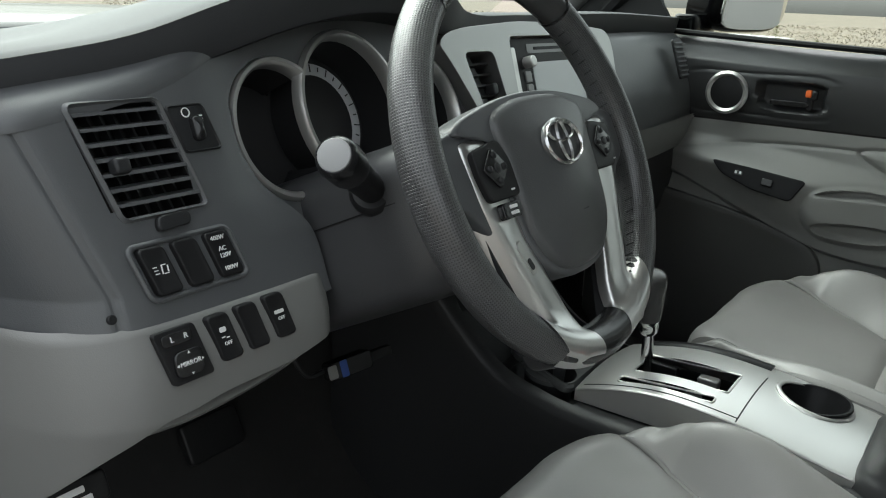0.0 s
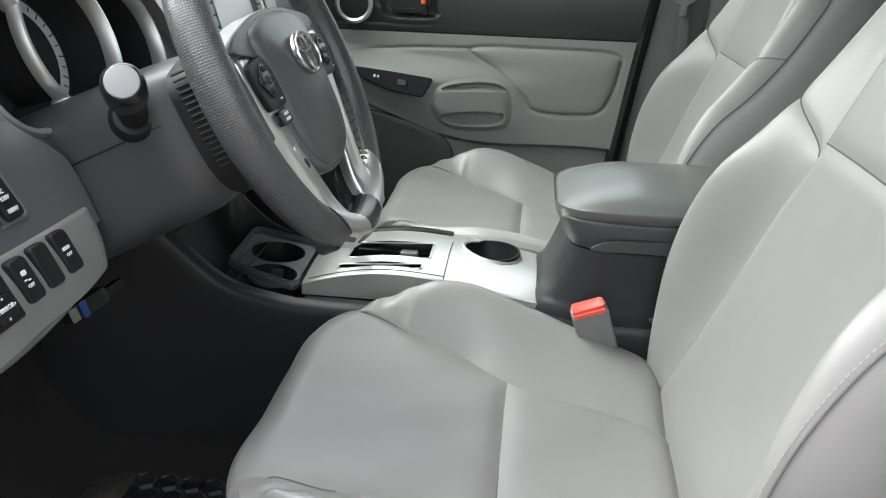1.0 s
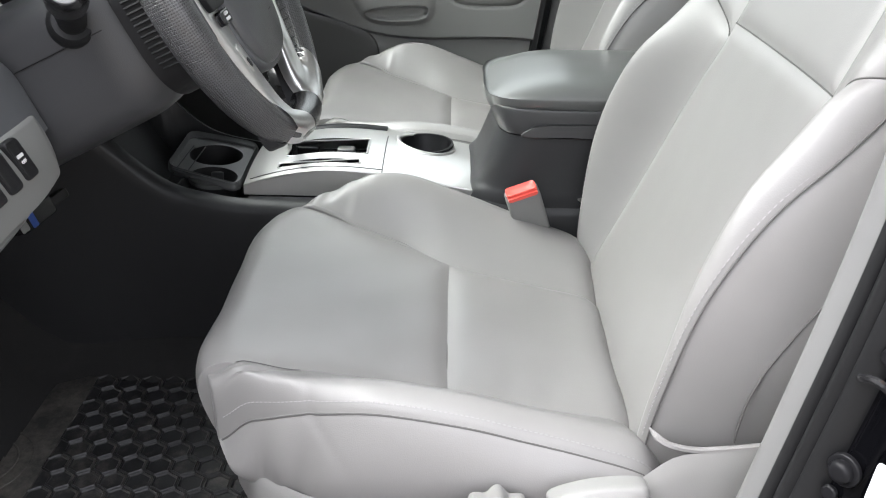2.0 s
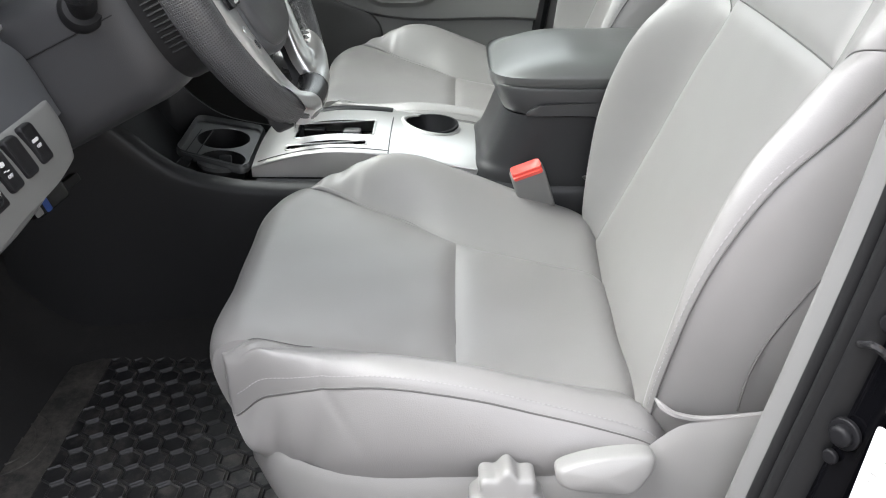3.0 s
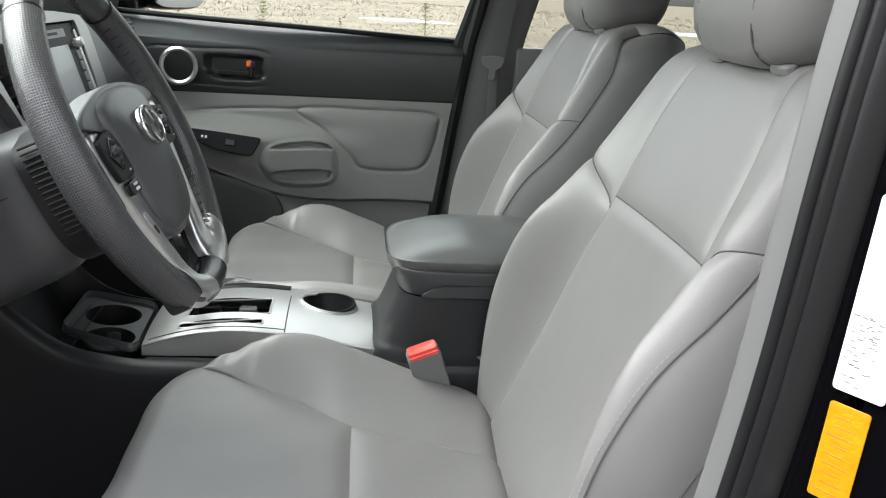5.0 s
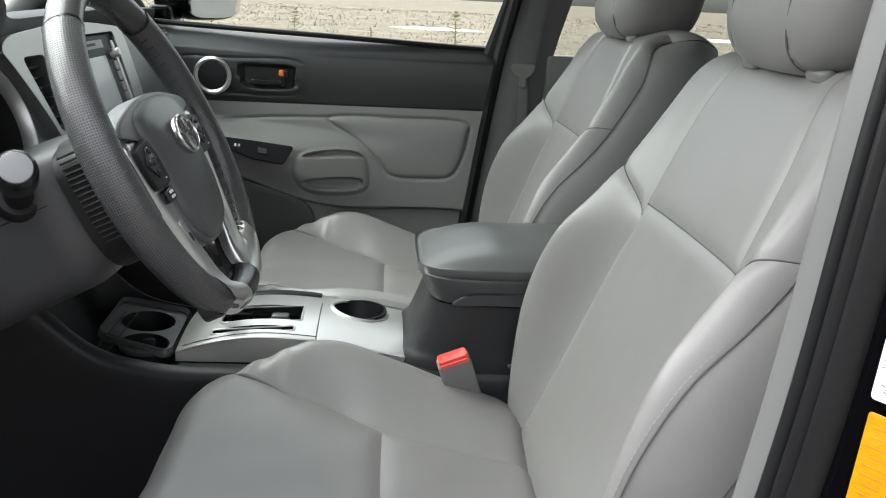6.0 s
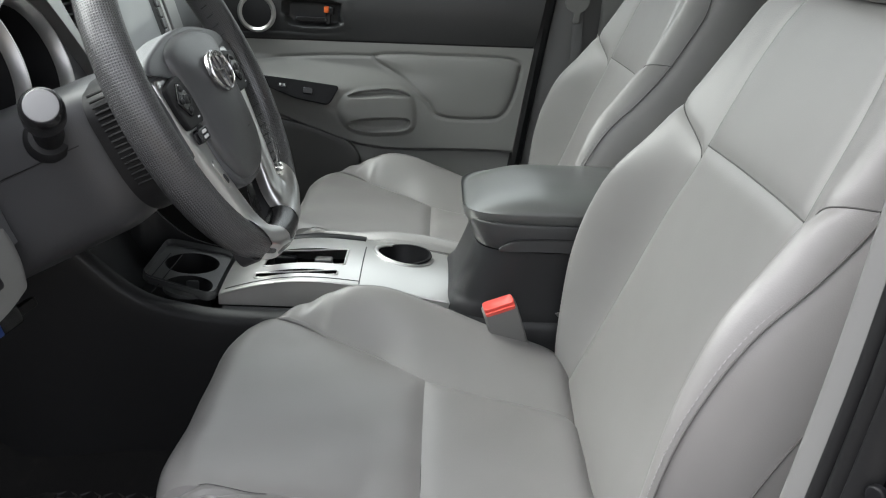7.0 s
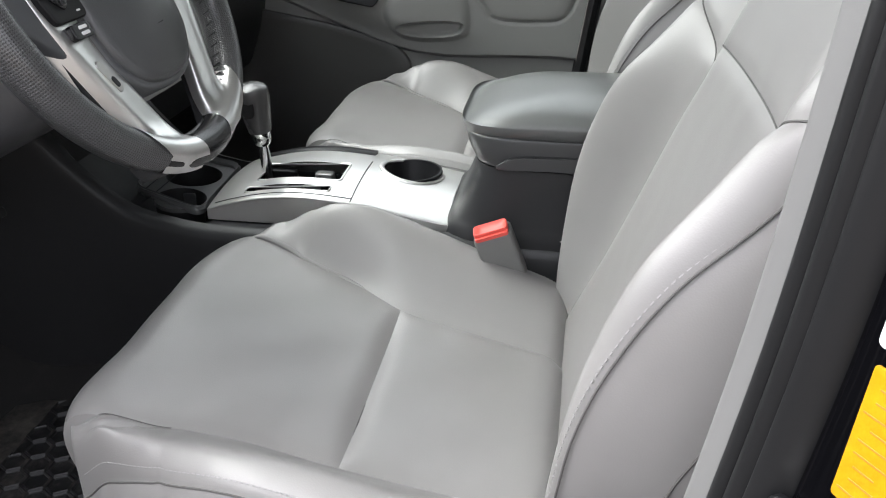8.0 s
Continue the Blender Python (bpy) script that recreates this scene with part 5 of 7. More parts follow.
def spoke(side):
    """A silver spoke: an outer facet, a ridge and an inner facet, its foot wrapped over the rim."""
    n, m = 48, 30
    o = cr([(-0.1285, 0.019), (-0.128, 0.004), (-0.125, -0.020), (-0.119, -0.045), (-0.110, -0.075), (-0.101, -0.103), (-0.092, -0.128), (-0.084, -0.143), (-0.078, -0.153)], n)
    r = cr([(-0.116, 0.026), (-0.116, 0.006), (-0.1125, -0.018), (-0.105, -0.042), (-0.095, -0.068), (-0.084, -0.098), (-0.072, -0.128), (-0.063, -0.150), (-0.058, -0.163)], n)
    i = cr([(-0.070, 0.031), (-0.068, 0.006), (-0.066, -0.018), (-0.064, -0.042), (-0.062, -0.068), (-0.052, -0.098), (-0.040, -0.128), (-0.031, -0.152), (-0.026, -0.171)], n)
    t = np.linspace(0, 1, n)
    ho, hr2, hi = -0.012 + 0.014 * step(t, 0.72, 0.95), 0.0055 + 0.011 * step(t, 0.70, 0.92), 0.002 + 0.008 * step(t, 0.72, 0.95)
    P = np.zeros((n, m, 3))
    for k in range(n):
        prof = [(*o[k], ho[k] - 0.010), (*o[k], ho[k]), (*(0.5 * o[k] + 0.5 * r[k]), 0.42 * ho[k] + 0.58 * hr2[k]), (*r[k], hr2[k]), (*(0.6 * r[k] + 0.4 * i[k]), hr2[k] - 0.0012), (*i[k], hi[k]), (*i[k], hi[k] - 0.012)]
        P[k] = cr(prof, m)
    R = np.hypot(P[:, :, 0], P[:, :, 1])
    over = 1.08 * np.sqrt(np.maximum(0.0158**2 - ((R - WR) / 0.95) ** 2, 0)) + 0.0014
    P[:, :, 2] = np.where((R > WR - 0.0148) & (t > 0.6)[:, None], np.maximum(P[:, :, 2], over), P[:, :, 2])
    foot = P[-1:].copy()
    foot[:, :, :2] *= (WR + 0.0172) / R[-1:][:, :, None]
    foot[:, :, 2] = 0.001
    P = np.vstack([P, foot])
    P[:2, :, 2] -= np.array([0.008, 0.001])[:, None]
    P[:, :, 0] *= -1 if side < 0 else 1
    return grid("spoke", place(WM, P.reshape(-1, 3)).reshape(P.shape), flip=side > 0, sharp=50)


for side in (1, -1):
    po = cr([(-0.152, 0.024), (-0.112, 0.036), (-0.070, 0.044), (-0.065, 0.0), (-0.070, -0.045), (-0.100, -0.055), (-0.128, -0.030), (-0.152, -0.012)], 70, True) * (side, 1)
    pod = part("pod", pad("pod", WM @ pose(0, 0, -0.016), po, 0.018, 0.006, 0.002), DARKDASH, wheel)
    sp = part("spoke", spoke(side), WSILVER, wheel, "satin silver spoke")
    part("spoke_back", pad("spoke_back", WM @ pose(0, 0, -0.018), cr(np.array([(-0.12, 0.0), (-0.110, -0.06), (-0.095, -0.12), (-0.086, -0.16), (-0.036, -0.164), (-0.05, -0.12), (-0.07, -0.06), (-0.07, 0.0)]) * (side, 1), 60, True), 0.014, 0.003), CHARCOAL, sp)
    plate = part("button_pad", pad("button_pad", WM @ pose(0, 0, 0.004), poly(np.array([(-0.1163, 0.0150), (-0.0775, 0.0211), (-0.068, 0.0026), (-0.0669, -0.0253), (-0.1096, -0.0255), (-0.1150, -0.0059)]) * (side, 1), 0.006), 0.0070, 0.0015), BLACKSOFT, wheel, "black button pad")
    part("button_diamond", pad("button_diamond", WM @ pose(0, 0, 0.0105), poly(np.array([(-0.0930, 0.0158), (-0.1105, -0.0009), (-0.0930, -0.0177), (-0.0760, -0.0009)]) * (side, 1), 0.004), 0.0024, 0.001, 0.0008), BLACKGLOSS, plate)
    c = (-0.0932 * side, -0.0009)
    for dx, dy, r in ((0, 0.010, 0.0028), (0, -0.010, 0.0028), (-0.010, 0, 0.0028), (0.010, 0, 0.0028), (0, 0, 0.0040)):
        part("button", pad("button", WM @ pose(c[0] + dx, c[1] + dy, 0.0125), circle(r, 16), 0.0022, 0.0008, 0.0004), CHARCOAL, plate)
    part("button_mark", pad("button_mark", WM @ pose(c[0] + 0.016, -0.0195, 0.0109), rrect(0.005, 0.0015, 0.0005), 0.0005, 0.0002), WHITEINK, plate)
    if side == 1:
        mb = part("mode_button", pad("mode_button", WM @ pose(-0.0868, -0.0345, 0.006), rrect(0.025, 0.0125, 0.003), 0.0055, 0.0012), BLACKGLOSS, wheel, "black button with white mark")
        for dy in (0.003, -0.003):
            part("button_mark", pad("button_mark", WM @ pose(-0.0850, -0.0345 + dy * 0.8, 0.0115), rrect(0.011, 0.0028, 0.001), 0.0005, 0.0002), WHITEINK, mb)
    if side == 1:
        part("slot_button", pad("slot_button", WM @ pose(-0.0800, -0.074, 0.0030, 0, 0, 24), rrect(0.009, 0.031, 0.0040), 0.0030, 0.001), SILVER, sp)
        part("slot_mark", pad("slot_mark", WM @ pose(-0.0775, -0.0795, 0.0058, 0, 0, 24), rrect(0.005, 0.010, 0.002), 0.0008, 0.0004), CHARCOAL, sp)
hubo = cr([(-0.074, 0.037), (-0.044, 0.0495), (0.0, 0.0525), (0.044, 0.0495), (0.074, 0.037), (0.0725, 0.005), (0.070, -0.035), (0.062, -0.069), (0.037, -0.093), (0.0, -0.099), (-0.037, -0.093), (-0.062, -0.069), (-0.070, -0.035), (-0.0725, 0.005)], 110, True)
rimo = cr([(-0.122, 0.030), (-0.112, 0.040), (-0.080, 0.048), (-0.040, 0.0545), (0.0, 0.0565), (0.040, 0.0545), (0.080, 0.048), (0.112, 0.040), (0.122, 0.030), (0.098, 0.026), (0.079, 0.012), (0.0755, -0.035), (0.066, -0.073), (0.039, -0.098), (0.0, -0.104), (-0.039, -0.098), (-0.066, -0.073), (-0.0755, -0.035), (-0.079, 0.012), (-0.098, 0.026)], 160, True)
part("cover_surround", pad("cover_surround", WM @ pose(0, 0, -0.018), rimo, 0.0245, 0.005, 0.0, rings=4), DARKDASH, wheel, "dark grey surround of the airbag cover")
part("airbag_cover", pad("airbag_cover", WM @ pose(0, 0, -0.016), hubo, 0.030, 0.011, 0.012, rings=12), HUBVINYL, wheel, "charcoal airbag cover")
EM = WM @ pose(-0.006, 0.006, 0.0240, -3)
EMB = mat("satin_chrome", (0.60, 0.60, 0.60), 0.22, metal=1.0, vary=0.05)
em = part("emblem", ring("emblem", EM, circle(0.0300, 60, ry=0.0205), circle(0.0268, 60, ry=0.0175), 0.0045, 0.0015), EMB, wheel, "chrome oval emblem")
part("emblem_back", pad("emblem_back", EM, circle(0.0272, 60, ry=0.0180), 0.002, 0.0005), CHARCOAL, em)
part("emblem_loop", ring("emblem_loop", EM, circle(0.0095, 40, ry=0.0190), circle(0.0060, 40, ry=0.0160), 0.0045, 0.0012), EMB, em)
part("emblem_loop", ring("emblem_loop", EM, circle(0.0225, 40, cy=0.0085, ry=0.0095), circle(0.0190, 40, cy=0.0085, ry=0.0065), 0.0045, 0.0012), EMB, em)
for k in range(3):
    part("airbag_mark", pad("airbag_mark", WM @ pose(0.004, -0.052 - 0.006 * k, 0.0225 - 0.0018 * k), rrect(0.010 - 0.002 * k, 0.003, 0.001), 0.0006, 0.0002), CHARCOAL, wheel)

COLUMN = mat("black_column_plastic", (0.042, 0.0425, 0.045), 0.42, grain=0.1, grain_scale=1000, cells=True, vary=0.12)
col = thing("steering_column", (-0.345, 0.55, 0.66), "charcoal steering column cover with ribbed collar", "steering column")


def column(s0, s1, w0, w1, t0, t1, b0, b1, name, power=0.5):
    S, A = np.meshgrid(np.linspace(0, 1, 24), np.linspace(0, 2 * math.pi, 72, endpoint=False), indexing="ij")
    sg = lambda v, p: np.sign(v) * np.abs(v) ** p
    w, t, b = w0 + (w1 - w0) * S, t0 + (t1 - t0) * S, b0 + (b1 - b0) * S
    y = np.where(np.sin(A) > 0, t, b) * np.abs(sg(np.sin(A), power)) * np.sign(np.sin(A))
    e = 0.012 * np.clip(1 - S * 6, 0, 1) ** 2
    P = np.dstack([(w - e) * sg(np.cos(A), power), y * (1 - e / 0.1), -(s0 + (s1 - s0) * S)])
    return grid(name, place(WM, P.reshape(-1, 3)).reshape(P.shape), close_v=True, caps=True)


part("collar", column(0.020, 0.075, 0.086, 0.092, 0.042, 0.046, 0.088, 0.090, "collar", 0.6), BLACKSOFT, col, "ribbed black collar")
part("column_cover", column(0.072, 0.30, 0.094, 0.110, 0.050, 0.060, 0.092, 0.100, "column_cover", 0.42), COLUMN, col)
part("column_split", column(0.076, 0.29, 0.0950, 0.1118, 0.0012, 0.0012, 0.0012, 0.0012, "column_split", 0.3), BLACKSOFT, col)

for k in range(17):
    q = 0.034 - 0.0054 * k
    w = 0.0865 * (1 - abs(q / 0.088) ** 3.3) ** 0.3
    part("rib", tube("rib", place(WM, [(-w - 0.0008, q, -0.030), (-w - 0.0030, q, -0.046), (-w - 0.0045, q, -0.066)]), 0.0014, 6), BLACKSOFT, col)

# turn stalk
stalk = thing("turn_signal_stalk", (-0.455, 0.515, 0.702), "black turn signal stalk with bright sheen on its end", "stalk")
d0, d1 = np.array((-0.432, 0.534, 0.692)), np.array((-0.528, 0.492, 0.742))
sd = (d1 - d0) / np.linalg.norm(d1 - d0)
part("boot", tube("boot", [d0 - sd * 0.02, d0, d0 + sd * 0.006, d0 + sd * 0.010], [0.022, 0.022, 0.021, 0.017], 28), BLACKSOFT, stalk)
part("shaft", tube("shaft", [d0, d0 + sd * 0.04, d0 + sd * 0.075], [0.012, 0.0130, 0.0145], 20), BLACKSOFT, stalk)
kk = np.linspace(0, 1, 12)
part("end_knob", tube("end_knob", [d0 + sd * (0.074 + 0.042 * k) for k in kk[:-1]] + [d0 + sd * 0.1145, d0 + sd * 0.1148], 0.0170 * np.array([0.85, 0.97, 1, 1, 1, 1, 1, 1, 0.99, 0.97, 0.90, 0.78, 0.02]), 28), BLACKGLOSS, stalk, "glossy black end knob")

# grey disc put in for the light that the end face reflects
part("end_sheen", pad("end_sheen", frame_of(tuple(d0 + sd * 0.1140), (sd[1], -sd[0], 0), np.cross(sd, (sd[1], -sd[0], 0))), circle(0.0128, 32), 0.0016, 0.0006, 0.0008), SILVERDARK, stalk, "grey disc for the sheen on the end face")

# ---- dashboard ----
dash = thing("dashboard", (0, 0.75, 0.6), "charcoal dashboard with light grey lower panel", "dashboard")


def face_y(z):
    """How far forward the driver's fascia lies at a height."""
    return 0.585 + 0.37 * (z - 0.65)


LIPX = [-0.74, -0.66, -0.58, -0.50, -0.42, -0.33, -0.25, -0.17, -0.10, 0.05, 0.20, 0.40, 0.74]
LIPZ = [0.760, 0.772, 0.786, 0.812, 0.836, 0.848, 0.842, 0.822, 0.806, 0.802, 0.804, 0.806, 0.800]
LIPY = [0.660, 0.640, 0.628, 0.615, 0.600, 0.592, 0.600, 0.625, 0.655, 0.672, 0.680, 0.690, 0.700]


def dash_top():
    X, S = np.meshgrid(np.linspace(-0.735, 0.738, 150), np.linspace(0, 1, 60), indexing="ij")
    zl, yl = table(X, LIPX, LIPZ), table(X, LIPX, LIPY)
    back_y, back_z = 1.24 - 0.10 * (X / 0.74) ** 2, 0.790
    t = np.clip((S - 0.16) / 0.84, 0, 1)
    curl = np.clip(1 - S / 0.16, 0, 1)
    y = yl + 0.016 * np.sin((1 - curl) * math.pi / 2) - 0.0 + (back_y - yl - 0.016) * t + 0.030 * curl**2
    crest = 0.022 * np.exp(-((t - 0.05) / 0.25) ** 2)
    z = zl + 0.012 * (1 - curl) - 0.012 * curl**2 + (back_z - zl - 0.012) * step(t, 0.0, 1.0) ** 1.3 + crest * (1 - curl)
    return grid("dash_top", np.dstack([X, y, z]), flip=True)


part("dash_top", dash_top(), DASHTOP, dash, "soft charcoal dash top")
# underside of the hood over the gauges
X, S = np.meshgrid(np.linspace(-0.735, -0.08, 90), np.linspace(0, 1, 12), indexing="ij")
zl, yl = table(X, LIPX, LIPZ), table(X, LIPX, LIPY)
part("hood_underside", grid("hood_underside", np.dstack([X, yl + 0.028 + (0.72 - yl - 0.028) * S, zl - 0.012 - 0.020 * S])), BLACKSOFT, dash)

PLAN = cr([(-0.410, 0.020), (-0.440, 0.004), (-0.47, 0.0), (-0.55, 0.0), (-0.625, 0.003), (-0.657, 0.014), (-0.683, 0.042), (-0.700, 0.09), (-0.712, 0.17), (-0.722, 0.32)], 240)


def vent_gap(x, z):
    """Where the fascia is cut for the vent."""
    v = (z - 0.7315) * 1.066
    return (np.abs(x + 0.6015 + 0.24 * v) < 0.0368) & (np.abs(v) < 0.0430)


def left_fascia():
    T, Z = np.meshgrid(np.linspace(0, 1, 240), np.linspace(0, 1, 110), indexing="ij")
    k = (T * 239).astype(int)
    z = 0.600 + (table(PLAN[k, 0], LIPX, LIPZ) - 0.006 - 0.600) * Z
    x = PLAN[k, 0] - 0.40 * np.clip(z - 0.64, 0, 1) * step(PLAN[k, 0], -0.55, -0.66) * 0.75
    y = face_y(z) + np.where(PLAN[k, 0] > -0.55, PLAN[k, 1] * step(z, 0.70, 0.66), PLAN[k, 1])
    y = y + 0.012 * step(x, -0.545, -0.475) * step(z, 0.655, 0.70)
    x = np.minimum(x, table(z, [0.60, 0.66, 0.70, 0.737, 0.78, 0.797, 0.83], [-0.448, -0.456, -0.491, -0.504, -0.486, -0.458, -0.425]))
    z = np.minimum(z, table(x, LIPX, LIPZ) - 0.010)
    e = np.hypot(x + 0.648 + 0.30 * np.clip(z - 0.64, 0, 1), 0)
    y = y + 0.002 * np.exp(-((e / 0.003) ** 2))
    return grid("driver_fascia", np.dstack([x, y, z]), flip=True, hole=vent_gap(x, z))


part("driver_fascia", left_fascia(), DARKDASH, dash, "charcoal driver fascia")


def fascia_cap():
    """The roll from the top of the fascia back to the dash top."""
    x0 = PLAN[::2, 0]
    zt = table(x0, LIPX, LIPZ) - 0.010
    x = x0 - 0.30 * np.clip(zt - 0.64, 0, 1) * step(x0, -0.55, -0.66)
    zt = table(x, LIPX, LIPZ) - 0.012
    y0 = face_y(zt) + np.where(x0 > -0.55, 0.012 * step(x, -0.545, -0.475), PLAN[::2, 1])
    yl = np.maximum(table(x, LIPX, LIPY) + 0.040, y0 + 0.03)
    a = np.linspace(0, math.pi / 2, 12)
    X = np.repeat(x[:, None], 12, 1)
    return grid("fascia_cap", np.dstack([X, y0[:, None] + (yl - y0)[:, None] * (1 - np.cos(a)), zt[:, None] + 0.026 * np.sin(a)]), flip=True)


part("fascia_cap", fascia_cap(), DARKDASH, dash)


def lower_panel():
    T, S = np.meshgrid(np.linspace(0, 1, 120), np.linspace(0, 1, 50), indexing="ij")
    k = (T * 239).astype(int)
    px, py = PLAN[k, 0], PLAN[k, 1]
    x = px - 0.02 * step(px, -0.46, -0.40)
    zb = table(-x, [0.40, 0.45, 0.50, 0.60, 0.65, 0.69, 0.71, 0.725], [0.575, 0.562, 0.553, 0.547, 0.535, 0.49, 0.44, 0.40])
    zt = 0.6195 - 0.03 * step(px, -0.455, -0.405)
    u = np.clip(S / 0.72, 0, 1)
    v = np.clip((S - 0.72) / 0.28, 0, 1)
    z = zt + (zb - zt) * (0.92 * u + 0.08 * np.sin(v * math.pi / 2))
    y = 0.566 + 0.27 * np.clip(z - 0.60, -0.05, 1) + py - 0.004 * np.sin(u * math.pi) + 0.07 * (1 - np.cos(v * math.pi / 2)) + 0.05 * step(px, -0.47, -0.40) + 0.008 * np.clip(1 - S * 22, 0, 1) ** 2
    x = x - 0.006 * step(px, -0.63, -0.69)
    return grid("lower_panel", np.dstack([x, y, z]), flip=True)


low = part("lower_panel", lower_panel(), GREYPLASTIC, dash, "light grey lower panel")
part("under_lip", tube("under_lip", cr([(-0.455, 0.585, 0.556), (-0.52, 0.578, 0.545), (-0.60, 0.580, 0.537), (-0.65, 0.60, 0.530)], 30), 0.012, 10, flat=0.5), GREYPLASTIC, low)


def on_face(x, z, lift=0.0):
    """A pose on the fascia, x to the right, y up, z towards the driver."""
    m = frame_of((x, float(face_y(z)), z), (1, 0, 0), (0, 0.37, 1))
    return m @ pose(0, 0, lift)


# driver vent: well, frame, slats, fins and tab
shear = lambda pts: [(x - 0.24 * y, y) for x, y in pts]
VM = on_face(-0.6015, 0.7315)
vent = part("air_vent", ring("air_vent", VM @ pose(0, 0, -0.004), shear(rrect(0.078, 0.090, 0.007)), shear(rrect(0.0705, 0.0825, 0.004)), 0.0056, 0.0025), DARKDASH, dash, "black slatted air vent")
WO = np.array(shear(rrect(0.072, 0.084, 0.005)))
P = np.array([np.c_[WO, np.full(len(WO), h)] for h in (0.0, -0.045)])
part("vent_well", joined("vent_well", [grid("well", place(VM, P.reshape(-1, 3)).reshape(P.shape), close_v=True), pad("floor", VM @ pose(0, 0, -0.046), WO, 0.002, 0.0005)]), BLACKSOFT, vent)
for k in range(7):
    y = 0.0352 - 0.0112 * k
    sl = shear([(-0.0352, y - 0.0012), (0.0352, y - 0.0012), (0.0352, y + 0.0012), (-0.0352, y + 0.0012)])
    SV = [(a, b + lift, h) for h, lift in ((0.0006, 0.0), (-0.012, 0.0035)) for a, b in sl]
    part("slat", mesh("slat", place(VM, SV), [(0, 1, 2, 3), (7, 6, 5, 4), (0, 4, 5, 1), (1, 5, 6, 2), (2, 6, 7, 3), (3, 7, 4, 0)], sharp=30), DARKDASH, vent)
for k in range(6):
    x = -0.026 + 0.0105 * k
    part("fin", pad("fin", VM @ pose(0, 0, -0.024), shear(rrect(0.0020, 0.080, 0.0006, 2, cx=x)), 0.010, 0.0005), CHARCOAL, vent)
part("tab", pad("tab", VM @ pose(-0.020, -0.004, -0.001), rrect(0.013, 0.012, 0.003), 0.010, 0.003), CHARCOAL, vent)
part("hazard_tab", pad("hazard_tab", on_face(-0.590, 0.6845), cr([(-0.014, -0.005), (-0.013, 0.0045), (0.0, 0.006), (0.013, 0.0055), (0.013, -0.0035), (0, -0.005)], 40, True), 0.005, 0.002), CHARCOAL, dash)
# dimmer dial
DM = on_face(-0.549, 0.7475)
dim = part("dimmer_switch", ring("dimmer_switch", DM, shear(rrect(0.036, 0.038, 0.004)), shear(rrect(0.032, 0.034, 0.003)), 0.0022, 0.001), CHARCOAL, dash)
part("dimmer_plate", pad("dimmer_plate", DM, shear(rrect(0.033, 0.035, 0.003)), 0.0012, 0.0005), CHARCOAL, dim)
part("dimmer_wheel", pad("dimmer_wheel", DM @ pose(0.002, -0.001, 0.001), rrect(0.010, 0.020, 0.004), 0.006, 0.003, 0.002), BLACKGLOSS, dim)
for k in range(8):
    part("dial_tick", pad("dial_tick", DM @ pose(0.009 - 0.0001 * k * k, 0.009 - 0.0024 * k, 0.0012), rrect(0.0035, 0.0012, 0.0003, 2), 0.0005, 0.0002), WHITEINK, dim)
part("dial_mark", ring("dial_mark", DM @ pose(-0.004, 0.0125, 0.0012), circle(0.004, 20), circle(0.003, 20), 0.0006, 0.0002), WHITEINK, dim)


def rocker(x, z, marks, w=0.0215, h=0.037, face=on_face, parent=dash, tilt=0.0):
    M = face(x, z) @ pose(0, 0, -0.002)
    ang = shear(rrect(w, h, 0.004))
    s = part("rocker_switch", pad("rocker_switch", M, ang, 0.0065, 0.002, hollow=0.0012), BLACKSOFT, parent, "black rocker switch")
    for txt, size, dy in marks:
        if isinstance(txt, str):
            part("switch_text", text_mesh("switch_text", txt, size, M @ pose(-0.24 * dy, dy, 0.0060)), WHITEINK, s)
        else:
            for bx, by, bw, bh in txt:
                part("switch_mark", pad("switch_mark", M @ pose(bx - 0.24 * by, by, 0.0054), rrect(bw, bh, min(bw, bh) * 0.3, 2), 0.0007, 0.0002), WHITEINK, s)
    return s


FOG = [(-0.004, 0.003, 0.0035, 0.0008), (-0.004, 0.0005, 0.0035, 0.0008), (-0.004, -0.002, 0.0035, 0.0008), (0.001, 0.0005, 0.0009, 0.007), (0.0035, 0.0038, 0.004, 0.0008), (0.0035, -0.0028, 0.004, 0.0008), (0.0060, 0.0005, 0.0009, 0.005)]
part("switch_frame", ring("switch_frame", on_face(-0.5835, 0.6535, -0.001), shear(rrect(0.094, 0.046, 0.008)), shear(rrect(0.086, 0.038, 0.005)), 0.003, 0.001), DARKDASH, dash)
rocker(-0.6125, 0.6535, [(FOG, 0, 0)])
rocker(-0.5835, 0.6535, [])
rocker(-0.5545, 0.6535, [("400W", 0.0052, 0.013), ("AC", 0.0052, 0.004), ("120V", 0.0052, -0.0015), ("100W", 0.0052, -0.012)])
part("screw", pad("screw", on_face(-0.657, 0.631, -0.003), circle(0.0036, 16), 0.003, 0.001), BLACKSOFT, dash)


def on_low(x, z):
    return frame_of((x, 0.5665 + 0.27 * (z - 0.60), z), (1, 0, 0), (0, 0.27, 1)) @ pose(0, 0, 0.003)


